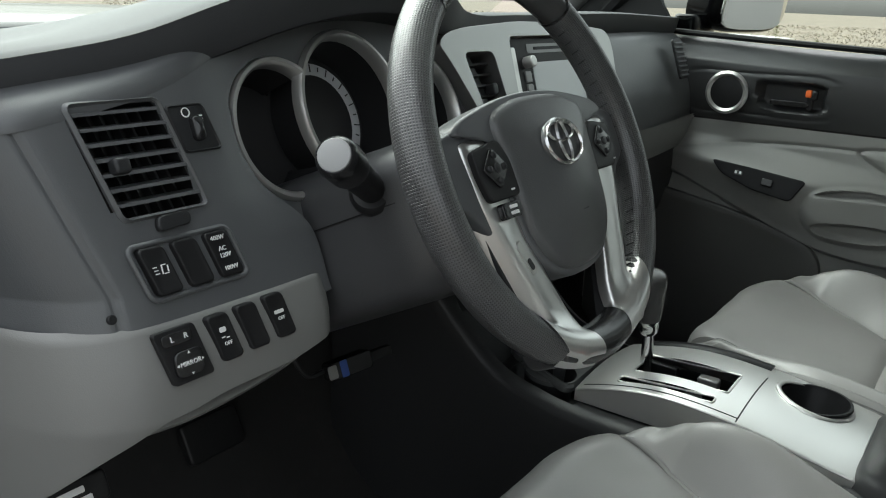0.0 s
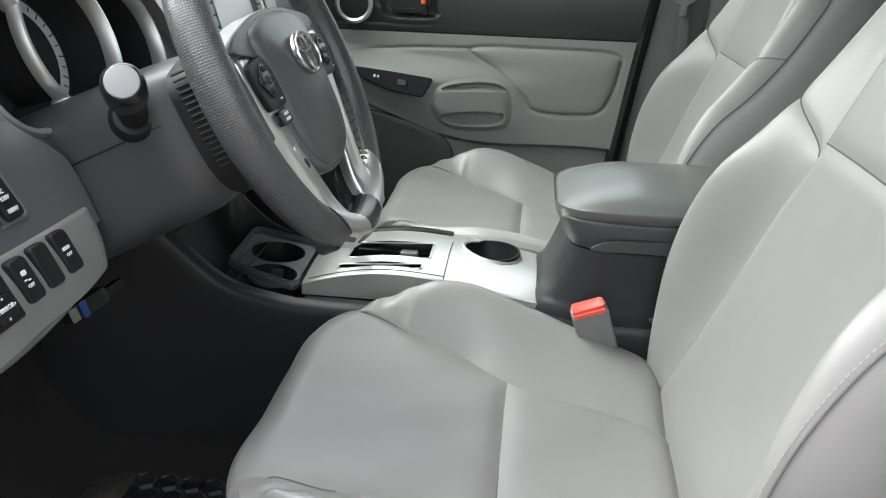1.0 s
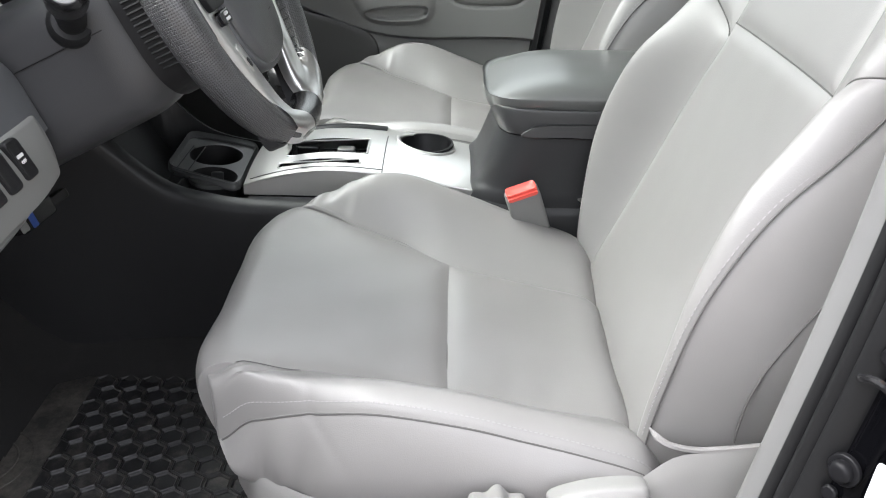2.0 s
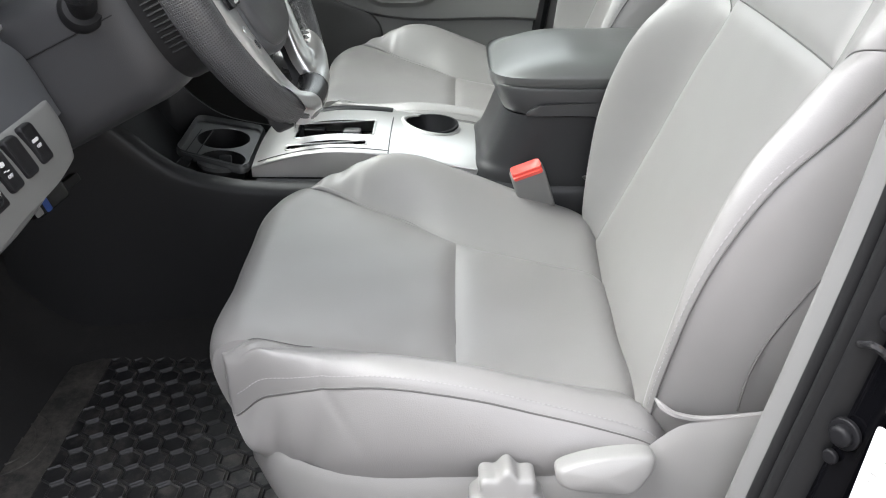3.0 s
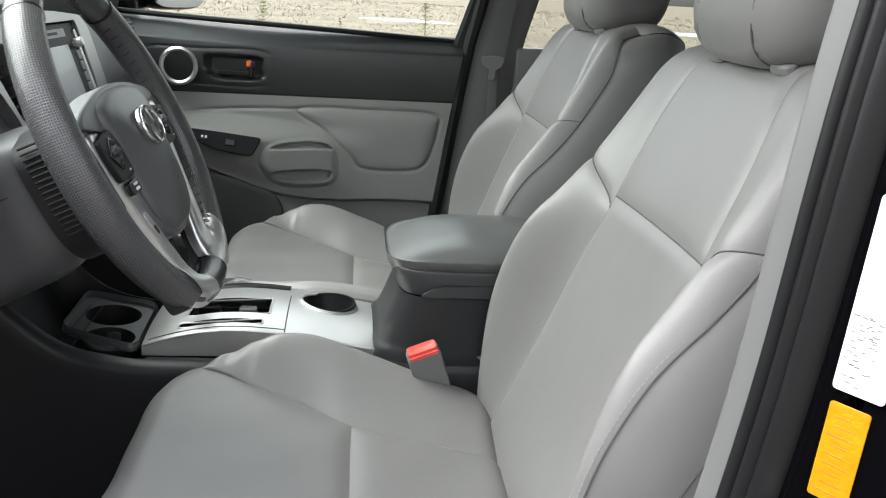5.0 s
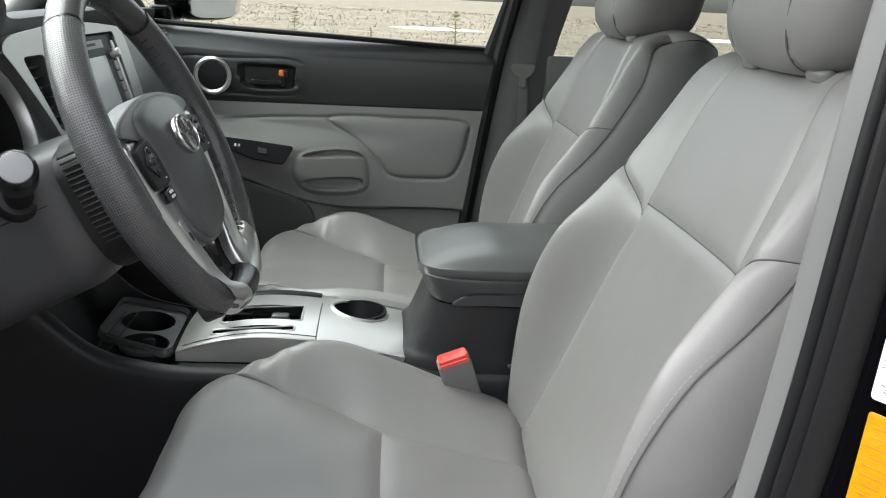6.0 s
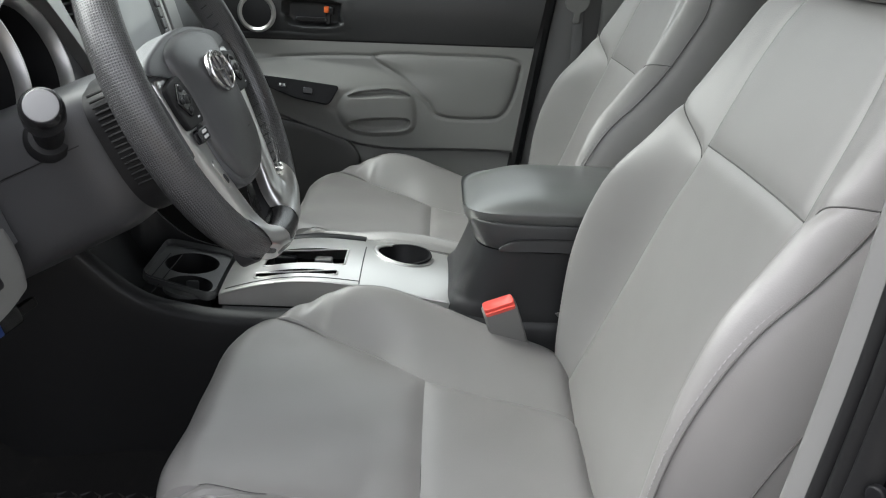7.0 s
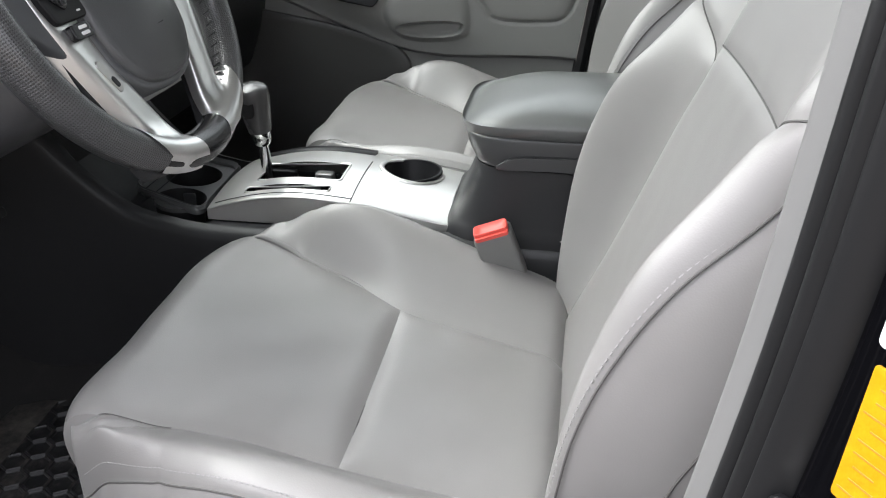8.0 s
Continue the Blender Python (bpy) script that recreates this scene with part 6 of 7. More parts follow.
MMW = on_low(-0.6145, 0.5945)
ms = part("mirror_switch", pad("mirror_switch", MMW, shear(rrect(0.036, 0.042, 0.003)), 0.004, 0.001), BLACKSOFT, low, "black mirror adjuster switch")
part("selector", pad("selector", MMW @ pose(-0.004, 0.0135, 0.004), rrect(0.026, 0.009, 0.003), 0.0014, 0.0006), BLACKGLOSS, ms)
part("joypad", pad("joypad", MMW @ pose(0.0015, -0.0065, 0.004), rrect(0.025, 0.020, 0.006), 0.003, 0.0015), BLACKGLOSS, ms)
for txt, x, y, s in (("L", -0.009, 0.0135, 0.006), ("R", 0.003, 0.0137, 0.006), ("MIRROR", 0.0015, -0.0065, 0.0050)):
    part("switch_text", text_mesh("switch_text", txt, s, MMW @ pose(x, y, 0.0058 if s > 0.0055 else 0.0073)), WHITEINK, ms)
tri = lambda r: [(r * math.cos(radians(90 + 120 * k)), r * math.sin(radians(90 + 120 * k))) for k in range(3)]
for x, y, a in ((0.0015, 0.0012, 0), (0.0015, -0.0145, 180), (-0.0092, -0.0065, 90), (0.0122, -0.0065, -90)):
    part("arrow_mark", pad("arrow_mark", MMW @ pose(x, y, 0.0068, 0, 0, a), tri(0.0013), 0.0006, 0.0001, rings=2), WHITEINK, ms)
TRAC = [(0.0, 0.006, 0.006, 0.004), (-0.002, 0.0, 0.003, 0.001), (0.002, -0.001, 0.003, 0.001)]
rocker(-0.5760, 0.5960, [(TRAC, 0, 0), ("OFF", 0.0042, -0.0055)], 0.020, 0.038, on_low, low)
rocker(-0.5480, 0.5965, [], 0.020, 0.038, on_low, low)
rocker(-0.5190, 0.5970, [([(0, 0.003, 0.010, 0.003)], 0, 0), ("OFF", 0.0042, -0.0028)], 0.020, 0.038, on_low, low)

# gauges
DIAL = mat("dark_dial_face", (0.030, 0.030, 0.031), 0.35, vary=0.1)
GC = [(-0.440, 0.7345, 0.0590), (-0.343, 0.744, 0.0715), (-0.236, 0.732, 0.0620)]
GM = frame_of((0, 0.646, 0.77), (1, 0, 0), (0, 0.37, 1))
sz = math.sqrt(1 + 0.37**2)


def gauge_outline(grow=0.0, n=150):
    xs = np.linspace(GC[0][0] - GC[0][2] - grow, GC[2][0] + GC[2][2] + grow, n)
    up, dn = np.full(n, -9.0), np.full(n, 9.0)
    for cx, cz, r in GC:
        q = (r + grow) ** 2 - (xs - cx) ** 2
        h = np.sqrt(np.maximum(q, 0))
        up = np.where(q >= 0, np.maximum(up, cz + h), up)
        dn = np.where(q >= 0, np.minimum(dn, cz - h), dn)
    top = [(x, (z - 0.77) * sz) for x, z in zip(xs, up) if z > -5]
    bot = [(x, (z - 0.77) * sz) for x, z in zip(xs, dn) if z < 5]
    return top + bot[::-1][1:-1]


frame_out = [(-0.508, 0.640), (-0.508, 0.79), (-0.430, 0.822), (-0.33, 0.832), (-0.24, 0.826), (-0.13, 0.805), (-0.13, 0.640)]
clus = part("cluster_face", sheet_with_holes("cluster_face", GM @ pose(0, 0, -0.004), [(x, (z - 0.77) * sz) for x, z in cr(frame_out, 80, True)], [gauge_outline()], 0.004), DARKDASH, dash, "charcoal instrument surround")
for cx, cz, r in GC:
    M = GM @ pose(cx, (cz - 0.77) * sz, -0.006)
    others = [(a, b, c) for a, b, c in GC if a != cx]
    big = r > 0.066
    keep = []
    for k in range(160):
        a = 2 * math.pi * k / 160
        x, z = cx + r * math.cos(a), cz + r * math.sin(a)
        hid = any(math.hypot(x - p, z - q) < s - 0.001 for p, q, s in others)
        keep.append((a, big or not hid))
    start = next((i for i in range(160) if not keep[i][1]), 0)
    run = [keep[(start + i) % 160][0] for i in range(160) if keep[(start + i) % 160][1]]
    prof = [(0.0, 0.0), (0.0, 0.008), (0.002, 0.012), (0.005, 0.0125), (0.0075, 0.009), (0.008, -0.004)]
    P = np.array([[((r + 0.003 - q) * math.cos(a), (r + 0.003 - q) * math.sin(a) * 1.06, h) for q, h in prof] for a in run])
    rg = part("gauge_ring", grid("gauge_ring", place(M, P.reshape(-1, 3)).reshape(P.shape), close_u=bool(big), flip=True), SILVER, dash, "satin silver gauge ring")
    inner = [(0.0, 0.0), (0.003, -0.02), (0.006, -0.045)]
    P = np.array([[((r - 0.003 - q) * math.cos(a), (r - 0.003 - q) * math.sin(a) * 1.06, h) for q, h in inner] for a in run])
    part("gauge_barrel", grid("gauge_barrel", place(M, P.reshape(-1, 3)).reshape(P.shape), close_u=bool(big)), BLACKSOFT, rg, "black gauge barrel")
    dial = part("dial_face", pad("dial_face", M @ pose(0, 0, -0.047), circle(r - 0.004, 60), 0.002, 0.0005), DIAL, rg, "black dial face")
    if big:
        part("scale_band", ring("scale_band", M @ pose(0, 0, -0.0452), circle(r - 0.0115, 60), circle(r - 0.0235, 60), 0.0006, 0.0002), WHITEPAPER, dial)
    for k in range(24 if big else 0):
        a = radians(-45 + 270 * k / 23)
        part("dial_mark", pad("dial_mark", M @ pose((r - 0.0165) * math.cos(a), (r - 0.0165) * math.sin(a), -0.0445, 0, 0, math.degrees(a)), rrect(0.008 if k % 2 else 0.005, 0.0013, 0.0003, 2), 0.0006, 0.0002), DARKINK, dial)
    if big:
        for k in range(4):
            part("telltale", pad("telltale", M @ pose(-0.038, 0.022 - 0.010 * k, -0.0445), rrect(0.012, 0.006, 0.001), 0.0006, 0.0002), RED, dial)

# centre stack
CM = frame_of((0.02, 0.613, 0.72), (1, 0, 0), (0, 0.30, 1))
VO = np.array([(-0.179, 0.076), (-0.117, 0.076), (-0.104, 0.016), (-0.096, -0.020), (-0.146, -0.020), (-0.160, 0.020)])
stack = part("centre_panel", sheet_with_holes("centre_panel", CM @ pose(0, 0, -0.050), poly([(-0.226, 0.088), (-0.205, 0.100), (-0.169, 0.105), (-0.05, 0.112), (0.08, 0.110), (0.205, 0.100), (0.222, 0.080), (0.216, -0.02), (0.17, -0.12), (0.12, -0.20), (-0.11, -0.20), (-0.13, -0.10), (-0.155, -0.02), (-0.176, 0.018), (-0.210, 0.070)], 0.02, 5), [poly(VO, 0.010), rrect(0.246, 0.118, 0.008, cx=0.048, cy=0.034)], 0.052), CSILVER, dash, "satin silver centre panel")
bv = stack.modifiers.new("edge", "BEVEL")
bv.width, bv.segments, bv.limit_method, bv.angle_limit = 0.007, 3, "ANGLE", radians(50)
cv = part("air_vent", pad("air_vent", CM @ pose(0, 0, -0.040), poly(VO * (1.02, 1.02), 0.010), 0.004, 0.001), BLACKSOFT, dash, "black slatted air vent")
for k in range(7):
    v = 0.066 - 0.0128 * k
    l, q = np.interp(v, [-0.02, 0.02, 0.076], [-0.146, -0.160, -0.179]), np.interp(v, [-0.02, 0.016, 0.076], [-0.096, -0.104, -0.117])
    part("slat", rbox("slat", (l, -0.0013, -0.026), (q, 0.0013, -0.010), 0.0008), CHARCOAL, cv).data.transform(CM @ pose(0, v, 0, -14))
part("tab", pad("tab", CM @ pose(-0.122, 0.032, -0.012), rrect(0.010, 0.014, 0.003), 0.012, 0.002), CHARCOAL, cv)
radio = thing("car_radio", (0.068, 0.63, 0.75), "black head unit with blank pale touch screen", "radio")
part("radio_body", pad("radio_body", CM @ pose(0.048, 0.034, -0.030), rrect(0.244, 0.116, 0.006), 0.026, 0.003), BLACKSOFT, radio)
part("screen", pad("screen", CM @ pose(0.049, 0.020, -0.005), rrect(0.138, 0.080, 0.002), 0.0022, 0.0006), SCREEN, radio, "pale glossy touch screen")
part("disc_slot", pad("disc_slot", CM @ pose(0.048, 0.078, -0.005), rrect(0.150, 0.012, 0.002), 0.0016, 0.0005), SILVERDARK, radio)
part("slot_gap", pad("slot_gap", CM @ pose(0.040, 0.078, -0.0035), rrect(0.100, 0.004, 0.001), 0.0010, 0.0003), SWITCHBLACK, radio)
for q in (-1, 1):
    part("radio_knob", pad("radio_knob", CM @ pose(0.056 + 0.092 * q, 0.060, -0.004), circle(0.0075, 24), 0.014, 0.002), SILVER, radio)
    for k in range(4):
        part("radio_button", pad("radio_button", CM @ pose(0.056 + 0.092 * q, 0.042 - 0.0165 * k, -0.005), rrect(0.014, 0.014, 0.002), 0.0035, 0.001), SILVERDARK, radio)
    part("side_rail", pad("side_rail", CM @ pose(0.048 + 0.114 * q, 0.030, -0.005), rrect(0.010, 0.100, 0.003), 0.004, 0.001), SILVER, radio)

# passenger side of the dashboard


def pass_face():
    X, S = np.meshgrid(np.linspace(0.17, 0.728, 60), np.linspace(0, 1, 60), indexing="ij")
    prof = cr([(0.735, 0.50), (0.700, 0.545), (0.672, 0.590), (0.655, 0.640), (0.650, 0.645), (0.655, 0.70), (0.680, 0.765), (0.698, 0.795), (0.72, 0.806)], 60)
    y = np.broadcast_to(prof[:, 0], X.shape) + 0.012 * np.sin((X - 0.17) / 0.56 * math.pi) * -1 + 0.012 * step(X, 0.35, 0.73)
    return grid("passenger_fascia", np.dstack([X, y, np.broadcast_to(prof[:, 1], X.shape)]), flip=True)


part("passenger_fascia", pass_face(), DARKDASH, dash, "charcoal passenger fascia")
X, S = np.meshgrid(np.linspace(0.17, 0.728, 40), np.linspace(0, 1, 16), indexing="ij")
zz = 0.648 - 0.066 * S
part("grey_band", grid("grey_band", np.dstack([X, 0.646 + 0.018 * S**1.4 - 0.012 * np.sin((X - 0.17) / 0.56 * math.pi) + 0.012 * step(X, 0.35, 0.73) - 0.004, zz])), GREYPLASTIC, dash, "light grey trim band")
pvM = frame_of((0.612, 0.660, 0.758), (1, 0.05, 0), (-0.0, 0.35, 1))
pv = part("air_vent", pad("air_vent", pvM, rrect(0.050, 0.076, 0.006), 0.004, 0.001), BLACKSOFT, dash, "black slatted air vent")
for k in range(8):
    part("slat", pad("slat", pvM @ pose(0, 0.030 - 0.0088 * k, 0.003), rrect(0.046, 0.003, 0.001, 2), 0.004, 0.001), DARKDASH, pv)

X, S = np.meshgrid(np.linspace(0.14, 0.725, 40), np.linspace(0, 1, 30), indexing="ij")
part("glove_box", grid("glove_box", np.dstack([X, 0.672 + 0.05 * S**2 + 0.03 * np.abs((X - 0.43) / 0.3) ** 6 * 0.2, 0.578 - 0.20 * S])), CHARCOAL, dash, "charcoal glove box")
part("kick_panel", rbox("kick_panel", (0.705, 0.86, 0.10), (0.727, 1.12, 0.60), 0.02), CHARCOAL, dash)
# firewall and underside
part("underside", grid("underside", np.array([[(-0.64, 0.66, 0.545), (0.70, 0.70, 0.52)], [(-0.68, 0.80, 0.55), (0.72, 0.80, 0.50)], [(-0.70, 1.13, 0.52), (0.72, 1.13, 0.50)]])), BLACKSOFT, dash)
part("dash_core", rbox("dash_core", (-0.085, 0.70, 0.30), (0.125, 0.95, 0.70), 0.02), BLACKSOFT, dash)
fw = part("wall_south", rbox("wall_south", (-0.76, 1.12, 0.08), (0.78, 1.18, 0.79), 0.01), CARPET)
tagged(fw, "dark carpeted firewall", "wall", kind="structure")


# ---- cup tray ahead of the shifter ----
tray = thing("cup_tray", (0.02, 0.56, 0.37), "charcoal double cup tray ahead of the shifter", "cup holder")
TM = frame_of((-0.010, 0.563, 0.380), (1, 0, 0), (0, 1, 0.10))
TRAYGREY = mat("dark_grey_tray_plastic", (0.060, 0.062, 0.063), 0.30, grain=0.06, grain_scale=1200, cells=True, vary=0.1)
TRO = np.array([(-0.072, -0.062), (0.096, -0.056), (0.118, 0.060), (-0.030, 0.054)])
part("tray_top", sheet_with_holes("tray_top", TM @ pose(0, 0, -0.004), poly(TRO * 0.95, 0.018, 6), [circle(0.0405, 44, cx=0.047, cy=0.000), circle(0.0350, 44, cx=-0.0335, cy=-0.016)], 0.006), TRAYGREY, tray)
part("tray_rim", ring("tray_rim", TM, poly(TRO * 1.03, 0.022, 6), poly(TRO * 0.94, 0.018, 6), 0.010, 0.004), TRAYGREY, tray, "raised dark grey tray rim")
for x, y, r in ((0.047, 0.000, 0.0405), (-0.0335, -0.016, 0.0350)):
    a = np.linspace(0, 2 * math.pi, 40, endpoint=False)
    P = np.array([[(x + q * math.cos(k), y + q * math.sin(k), h) for k in a] for q, h in ((r, 0.002), (r - 0.001, -0.004), (r - 0.004, -0.058), (0.4 * r, -0.060), (0.001, -0.060))])
    part("cup_well", grid("cup_well", place(TM, P.reshape(-1, 3)).reshape(P.shape), close_v=True), BLACKSOFT, tray)
part("divider", rbox("divider", (-0.012, 0.540, 0.340), (0.000, 0.566, 0.374), 0.003), TRAYGREY, tray)
for y in (0.010, 0.004):
    part("tray_groove", pad("tray_groove", TM @ pose(0.0, y * 3 + 0.012, 0.002), rrect(0.150, 0.0015, 0.0006, 2), 0.0006, 0.0002), BLACKSOFT, tray)
key = thing("key_fob", (-0.030, 0.545, 0.33), "dark key ring lying in the cup well", "key")
part("key_ring", tube("key_ring", [(-0.030 + 0.016 * math.cos(a), 0.545 + 0.012 * math.sin(a), 0.348 + 0.012 * math.sin(a)) for a in np.linspace(0, 2 * math.pi, 24, endpoint=False)], 0.0015, 6, closed=True), CHROME, key)
part("key_blade", pad("key_blade", frame_of((-0.030, 0.545, 0.335), (1, 0.4, 0.2), (0, 1, 0.4)), rrect(0.034, 0.018, 0.006), 0.008, 0.003), BLACKSOFT, key)

# ---- driver's door opening ----
jamb = thing("wall_west", (-0.70, -0.15, 0.1), "driver door pillar with grey trim, seal and black paint", "wall", kind="structure")


JZ, JL = [0.06, 0.33, 0.61, 0.87, 1.28], [0.080, 0.041, 0.0, -0.023, -0.090]


def strip(name, plan, n=60, m=24, flip=False):
    """A strip up the pillar with the given plan; it leans back with height."""
    c = cr(plan, m)
    Z, T = np.meshgrid(np.linspace(0.06, 1.28, n), np.arange(m), indexing="ij")
    inn = 0.06 * step(Z, 0.88, 1.28)
    return grid(name, np.dstack([c[T, 0] + inn, c[T, 1] + table(Z, JZ, JL), Z]), flip=flip)


part("pillar_trim", strip("pillar_trim", [(-0.560, -0.24), (-0.600, -0.17), (-0.640, -0.095), (-0.655, -0.077), (-0.664, -0.079), (-0.676, -0.087)]), PILLARGREY, jamb, "light grey plastic pillar trim")
part("door_seal", strip("door_seal", [(-0.672, -0.096), (-0.673, -0.085), (-0.677, -0.0805), (-0.682, -0.0820), (-0.6845, -0.0885), (-0.6860, -0.0885), (-0.6875, -0.0845), (-0.692, -0.0850), (-0.695, -0.0915), (-0.6965, -0.0920), (-0.6985, -0.0895), (-0.703, -0.094), (-0.706, -0.104), (-0.706, -0.116)], m=70), RUBBER, jamb, "black rubber door seal")
part("pillar_paint", strip("pillar_paint", [(-0.700, -0.112), (-0.708, -0.108), (-0.716, -0.1125), (-0.723, -0.118), (-0.728, -0.130), (-0.732, -0.130), (-0.7365, -0.1235), (-0.741, -0.126), (-0.760, -0.138), (-0.782, -0.152), (-0.790, -0.165), (-0.794, -0.20)], m=50), BODYBLACK, jamb, "glossy black painted pillar")
part("rear_side", rbox("rear_side", (-0.76, -1.1, 0.08), (-0.70, -0.19, 0.80), 0.01), BODYBLACK, jamb)
part("rear_header", rbox("rear_header", (-0.70, -1.1, 1.18), (-0.62, -0.2, 1.30), 0.01), GREYPLASTIC, jamb)
part("roof_rail", tube("roof_rail", cr([(-0.645, -0.16, 1.27), (-0.64, 0.2, 1.28), (-0.66, 0.46, 1.25)], 20), 0.03, 10), PILLARGREY, jamb)
qp2 = part("pane", grid("pane", np.array([[(-0.74, -0.22, 0.80), (-0.74, -1.06, 0.80)], [(-0.67, -0.26, 1.20), (-0.67, -1.06, 1.20)]])), PRIVACY, jamb)
part("sill", rbox("sill", (-0.80, -0.25, -0.05), (-0.66, 1.12, 0.095), 0.02), BODYBLACK, jamb, "black painted door sill")
part("sill_trim", rbox("sill_trim", (-0.715, -0.02, 0.09), (-0.64, 0.98, 0.112), 0.008), CHARCOAL, jamb)


def on_pillar(d, z, lift=0.0):
    """A pose on the painted pillar: d runs outwards along it, x the same way, y up, z off the paint."""
    a = np.array((-0.738, -0.124)) + d * np.array((-0.843, -0.537))
    return frame_of((a[0], a[1] + float(table(z, JZ, JL)), z), (-0.843, -0.537, 0), (0, -0.12, 1)) @ pose(0, 0, lift + 0.001)


wl = thing("capacity_label", (-0.758, -0.11, 0.43), "white label with speckled small print", "label")
part("paper", pad("paper", on_pillar(0.024, 0.420), rrect(0.062, 0.112, 0.003), 0.0012, 0.0003), WHITEPAPER, wl)
rn = random.Random(8)
for k in range(36):
    part("print_mark", pad("print_mark", on_pillar(0.024, 0.420, 0.0012) @ pose(rn.uniform(-0.027, 0.027), rn.uniform(-0.05, 0.05), 0), rrect(rn.uniform(0.002, 0.007), 0.0009, 0.0003, 2), 0.0003, 0.0001), GREYPLASTIC, wl)
plate = thing("certification_label", (-0.748, -0.13, 0.70), "white paper label with rows of small print", "label")
part("paper", pad("paper", on_pillar(-0.008, 0.716), rrect(0.034, 0.130, 0.003), 0.0012, 0.0003), WHITEPAPER, plate)
for k in range(44):
    part("print_mark", pad("print_mark", on_pillar(-0.008, 0.716, 0.0012) @ pose(rn.uniform(-0.014, 0.004), rn.uniform(-0.060, -0.012), 0), rrect(rn.uniform(0.0012, 0.0040), 0.0008, 0.0003, 2), 0.0003, 0.0001), GREYPLASTIC, plate)
yl = thing("tyre_label", (-0.748, -0.13, 0.61), "yellow printed label on the black pillar", "label")
part("paper", pad("paper", on_pillar(-0.0055, 0.608), rrect(0.027, 0.068, 0.002), 0.0012, 0.0003), YELLOW, yl)
for k in range(9):
    part("print_line", pad("print_line", on_pillar(-0.0055, 0.608, 0.0012) @ pose(0.002 * (k % 2) - 0.002, -0.028 + 0.0066 * k, 0), rrect(0.019 - 0.004 * (k % 3), 0.0008, 0.0003, 2), 0.0003, 0.0001), ORANGE, yl)
lab = thing("small_label", (-0.748, -0.12, 0.55), "small beige label on the black pillar", "label")
part("paper", pad("paper", on_pillar(-0.003, 0.5600), rrect(0.029, 0.0105, 0.001), 0.0010, 0.0003), mat("beige_label", (0.15, 0.125, 0.085), 0.6), lab)
striker = thing("door_striker", (-0.75, -0.105, 0.50), "zinc plated door striker loop", "striker")
part("base_plate", pad("base_plate", on_pillar(0.010, 0.525), rrect(0.034, 0.052, 0.008), 0.004, 0.0015), CHROME, striker)
LM = on_pillar(0.008, 0.525)
loop = place(LM, cr([(-0.008, -0.018, 0.0), (-0.008, -0.018, 0.024), (-0.006, -0.014, 0.034), (-0.006, 0.014, 0.034), (-0.008, 0.018, 0.024), (-0.008, 0.018, 0.0)], 40))
part("loop", tube("loop", loop, 0.0045, 10), CHROME, striker)
for z in (0.502, 0.534):
    part("screw", pad("screw", on_pillar(0.010, z + 0.005, 0.003), circle(0.006, 20), 0.003, 0.001), CHROME, striker)
bolt = thing("pillar_bolt", (-0.745, -0.08, 0.46), "grey capped bolt on the black pillar", "bolt")
BM = on_pillar(-0.0290, 0.454)
part("washer", pad("washer", BM, circle(0.0125, 32), 0.004, 0.0015), SWITCHBLACK, bolt)
part("cap", pad("cap", BM @ pose(0, 0, 0.003), circle(0.0085, 28), 0.008, 0.004), SWITCHBLACK, bolt)
part("stud", pad("stud", BM @ pose(-0.004, -0.024, 0.0), circle(0.006, 20), 0.004, 0.002), SWITCHBLACK, bolt)
hinge = thing("door_latch_bracket", (-0.745, -0.085, 0.53), "black wire bracket on the pillar", "bracket")
part("wire", tube("wire", place(on_pillar(-0.034, 0.530), cr([(-0.012, -0.006, 0), (-0.008, 0.0, 0.014), (0.004, 0.006, 0.018), (0.012, 0.0, 0.012), (0.010, -0.008, 0)], 24)), 0.003, 8), BLACKGLOSS, hinge)
part("boss", pad("boss", on_pillar(-0.034, 0.548), circle(0.007, 20), 0.006, 0.002), SWITCHBLACK, hinge)

# the open driver door, out of view, added to block light from the front left
odoor = thing("door_2", (-0.80, 0.98, 0.0), "unseen open driver door that shades the opening, grey inner panel", "door", kind="structure")
OD = frame_of((-0.80, 0.98, 0.0), (-0.906, -0.423, 0), (0, 0, 1))
part("outer_skin", pad("outer_skin", OD @ pose(0.52, 0.40, -0.06), rrect(1.02, 0.80, 0.06), 0.05, 0.02), BODYBLACK, odoor, "black painted skin")
part("inner_panel", pad("inner_panel", OD @ pose(0.52, 0.36, -0.008), rrect(0.98, 0.68, 0.05), 0.035, 0.015), DOORGREY, odoor, "grey moulded inner panel")
part("upper_panel", pad("upper_panel", OD @ pose(0.52, 0.745, -0.008), rrect(0.98, 0.09, 0.02), 0.030, 0.012), DOORDARK, odoor, "charcoal upper panel")
part("window_frame", tube("window_frame", place(OD, [(0.06, 0.80, -0.02), (0.42, 1.22, -0.06), (0.98, 1.26, -0.06), (1.02, 0.80, -0.02)]), 0.018, 8), BODYBLACK, odoor)

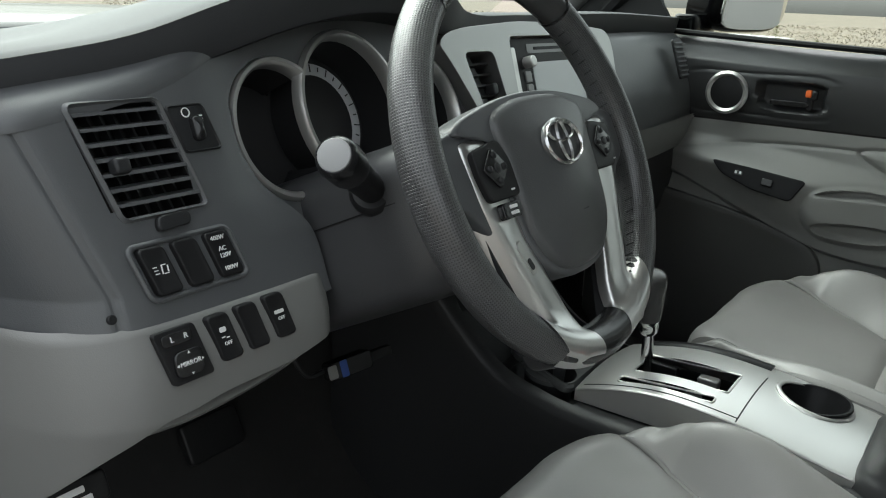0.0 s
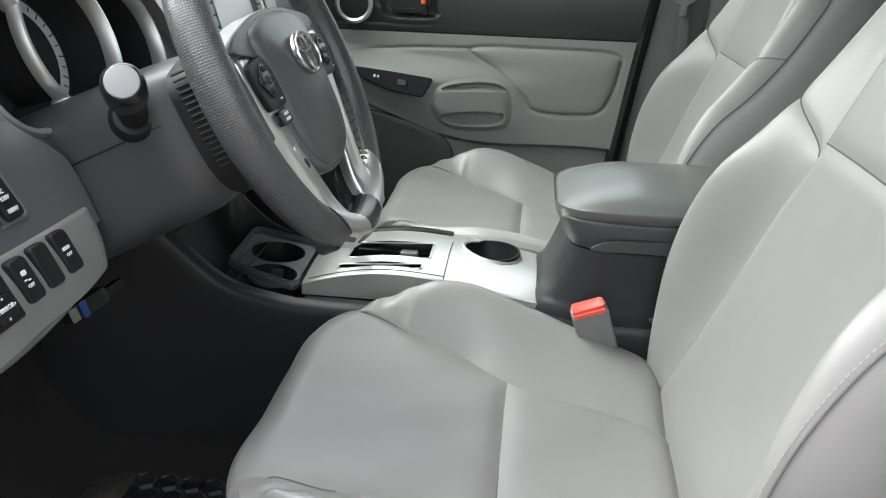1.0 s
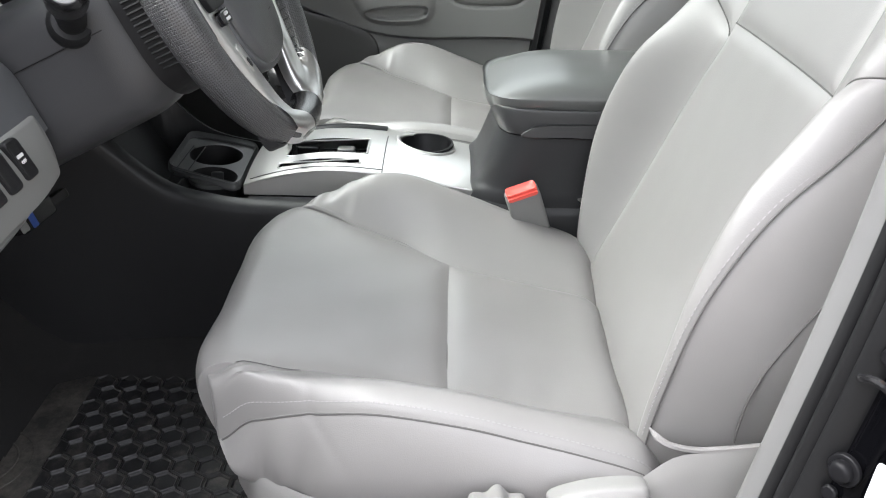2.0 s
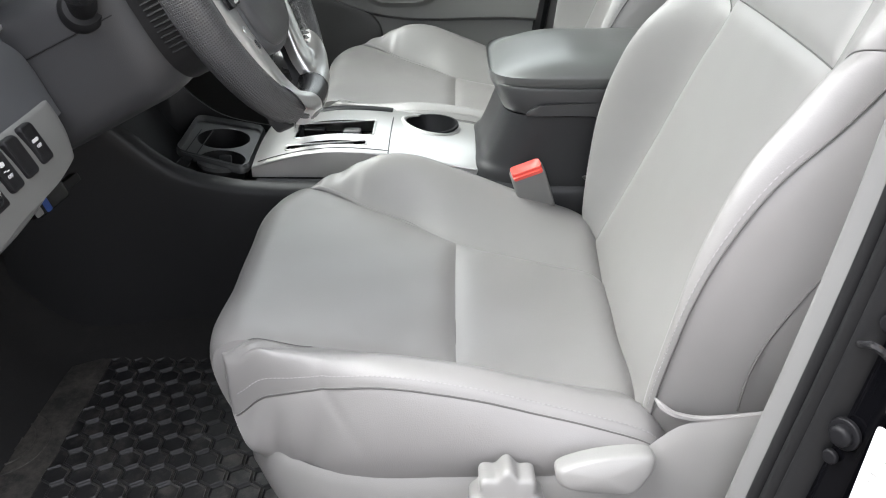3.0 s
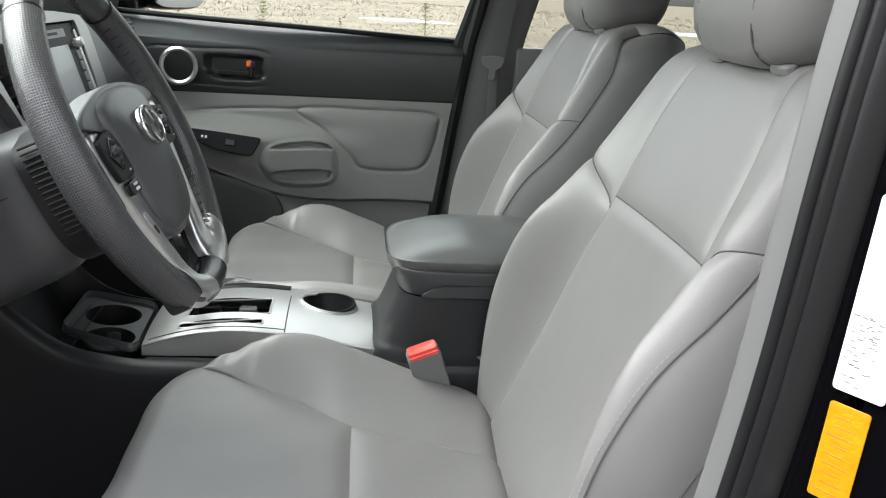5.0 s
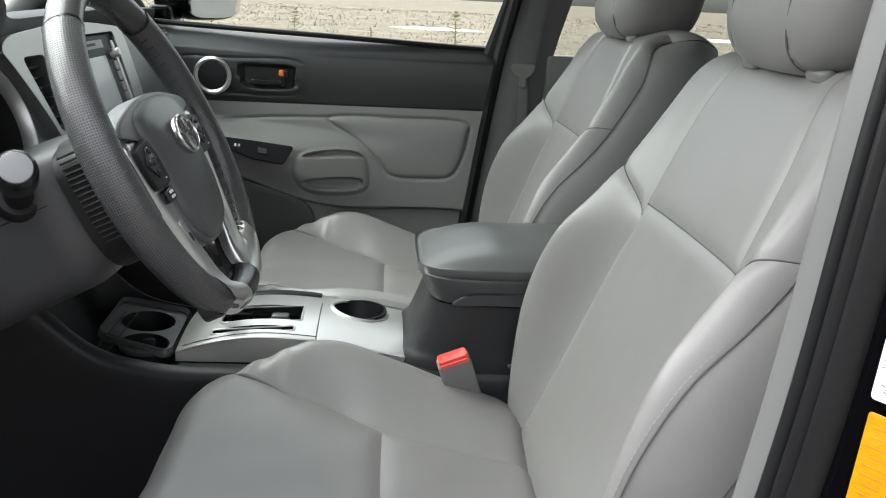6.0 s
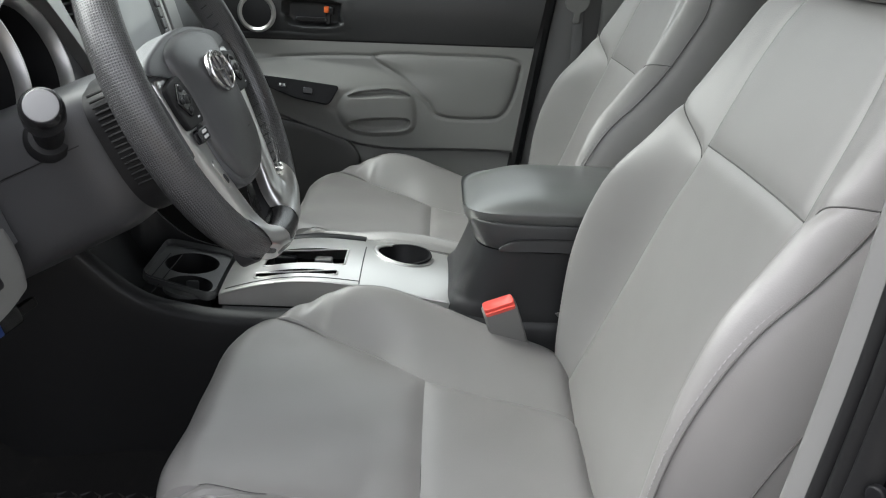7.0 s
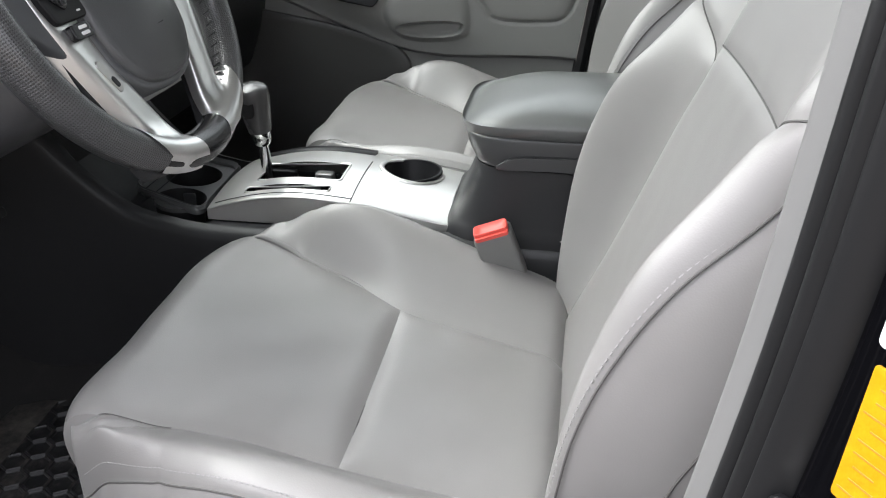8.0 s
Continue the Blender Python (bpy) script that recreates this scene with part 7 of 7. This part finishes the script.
# ---- floor mat ----
fm = thing("floor_mat", (-0.36, 0.62, FLOOR_Z), "black rubber floor mat with raised hexagon cells", "floor mat")
MX0, MX1, MY0, MY1 = -0.64, -0.135, 0.30, 0.96
part("mat_base", rbox("mat_base", (MX0, MY0, FLOOR_Z + 0.001), (MX1, MY1, FLOOR_Z + 0.006), 0.003), MATRUBBER, fm)
for k in range(3):
    part("mat_rib", tube("mat_rib", [(MX1 - 0.004 - 0.008 * k, MY0 + 0.02, FLOOR_Z + 0.007), (MX1 - 0.004 - 0.008 * k, 0.80, FLOOR_Z + 0.007)], 0.003, 6), MATRUBBER, fm)
hr_ = 0.0185
hexo, hexi = circle(hr_ * 0.97, 6), circle(hr_ * 0.80, 6)
hexme = ring("hex_cell", Matrix.Translation((0, 0, 0)), hexo, hexi, 0.0038, 0.0012)
hexme.materials.append(MATRUBBER)
row = 0
count = 0
y = 0.335
while y < 0.712:
    x = MX1 - 0.050 - (hr_ * 1.55 if row % 2 else 0)
    while x > MX0 + 0.02:
        h = new("hex_cell", hexme)
        h.location = (x, y, FLOOR_Z + 0.0055)
        h.parent = fm
        h.matrix_parent_inverse = Matrix.Translation(fm.location).inverted()
        x -= hr_ * 3.1
    y += hr_ * 0.90
    row += 1
heel = thing("heel_pad", (-0.36, 0.80, FLOOR_Z), "smooth dusty front half of rubber mat", "mat")
part("pad", rbox("pad", (MX0 + 0.01, 0.715, FLOOR_Z + 0.006), (MX1 - 0.03, MY1 - 0.02, FLOOR_Z + 0.0085), 0.002), HEELRUBBER, heel)
for k in range(3):
    part("moulded_ring", ring("moulded_ring", Matrix.Translation((-0.36, 0.80, FLOOR_Z + 0.008)), circle(0.030 + 0.018 * k, 40), circle(0.027 + 0.018 * k, 40), 0.0015, 0.0005), HEELRUBBER, heel)

# ---- pedals and dongle under the dash ----
ped = thing("brake_pedal", (-0.33, 0.92, 0.2), "black rubber brake pedal on steel arm", "pedal")
part("pedal_pad", pad("pedal_pad", frame_of((-0.33, 0.90, 0.28), (1, 0, 0), (0, 0.5, 1)), rrect(0.09, 0.055, 0.008), 0.012, 0.004), RUBBER, ped)
part("pedal_arm", tube("pedal_arm", cr([(-0.33, 0.91, 0.28), (-0.33, 0.98, 0.33), (-0.33, 1.0, 0.50)], 20), 0.008, 8), BLACKSOFT, ped)
gas = thing("accelerator_pedal", (-0.20, 0.94, 0.2), "black accelerator pedal on steel arm", "pedal")
part("pedal_pad", pad("pedal_pad", frame_of((-0.20, 0.92, 0.24), (1, 0, 0), (0, 0.5, 1)), rrect(0.045, 0.12, 0.008), 0.010, 0.003), RUBBER, gas)
part("pedal_arm", tube("pedal_arm", cr([(-0.20, 0.94, 0.28), (-0.20, 1.0, 0.36), (-0.20, 1.02, 0.50)], 20), 0.007, 8), BLACKSOFT, gas)
obd = thing("plug_in_dongle", (-0.235, 0.69, 0.44), "black plug-in dongle with blue stripe and cable", "dongle")
OM = frame_of((-0.282, 0.703, 0.426), (0.97, -0.22, 0.07), (0, 0.35, 1))
part("dongle_body", pad("dongle_body", OM, rrect(0.060, 0.022, 0.005), 0.020, 0.004), BLACKGLOSS, obd)
part("dongle_tip", pad("dongle_tip", OM @ pose(0.045, 0, 0.004), rrect(0.036, 0.012, 0.003), 0.011, 0.003), BLACKSOFT, obd)
part("stripe", pad("stripe", OM @ pose(-0.012, 0.0, 0.0195), rrect(0.010, 0.020, 0.002), 0.0012, 0.0004), mat("blue_plastic", (0.02, 0.06, 0.25), 0.4), obd)
part("window", pad("window", OM @ pose(-0.028, 0.0, 0.0195), rrect(0.012, 0.016, 0.002), 0.0012, 0.0004), GREYPLASTIC, obd)
part("cable", tube("cable", cr([(-0.31, 0.708, 0.426), (-0.335, 0.715, 0.428), (-0.345, 0.735, 0.47), (-0.32, 0.76, 0.53)], 30), 0.003, 8), BLACKSOFT, obd)
rel = thing("hood_release", (-0.66, 0.68, 0.44), "black hood release handle", "handle")
RM = frame_of((-0.652, 0.672, 0.448), (1, 0, 0), (0, 0.4, 1))
part("handle", pad("handle", RM, rrect(0.060, 0.026, 0.005), 0.014, 0.004), BLACKSOFT, rel)
for dx, dy, w in ((-0.004, 0.004, 0.024), (0.004, -0.005, 0.018)):
    part("lettering_bar", pad("lettering_bar", RM @ pose(dx, dy, 0.0142), rrect(w, 0.0055, 0.0012), 0.0006, 0.0002), WHITEINK, rel, "small pale lettering")

# ---- seat belt on the passenger pillar ----
sb = thing("seat_belt", (0.70, -0.11, 0.7), "dark grey seat belt hanging on the pillar", "seat belt")
part("webbing", tube("webbing", [(0.690, -0.150, 1.16), (0.715, -0.126, 0.86), (0.722, -0.112, 0.745)], 0.023, 12, flat=0.05, up=(1, 0, 0)), BELT, sb)
part("webbing", tube("webbing", [(0.722, -0.112, 0.745), (0.716, -0.112, 0.55), (0.71, -0.11, 0.25)], 0.012, 12, flat=0.09, up=(1, 0, 0)), BELT, sb)
part("tongue", pad("tongue", frame_of((0.712, -0.105, 0.735), (0, -1, 0), (0, 0, 1)) @ pose(0, 0, 0), cr([(-0.024, 0.014), (0.024, 0.014), (0.022, -0.006), (0.008, -0.016), (0.007, -0.036), (-0.007, -0.036), (-0.008, -0.016), (-0.022, -0.006)], 40, True), 0.006, 0.002), GREYPLASTIC, sb, "grey belt tongue")
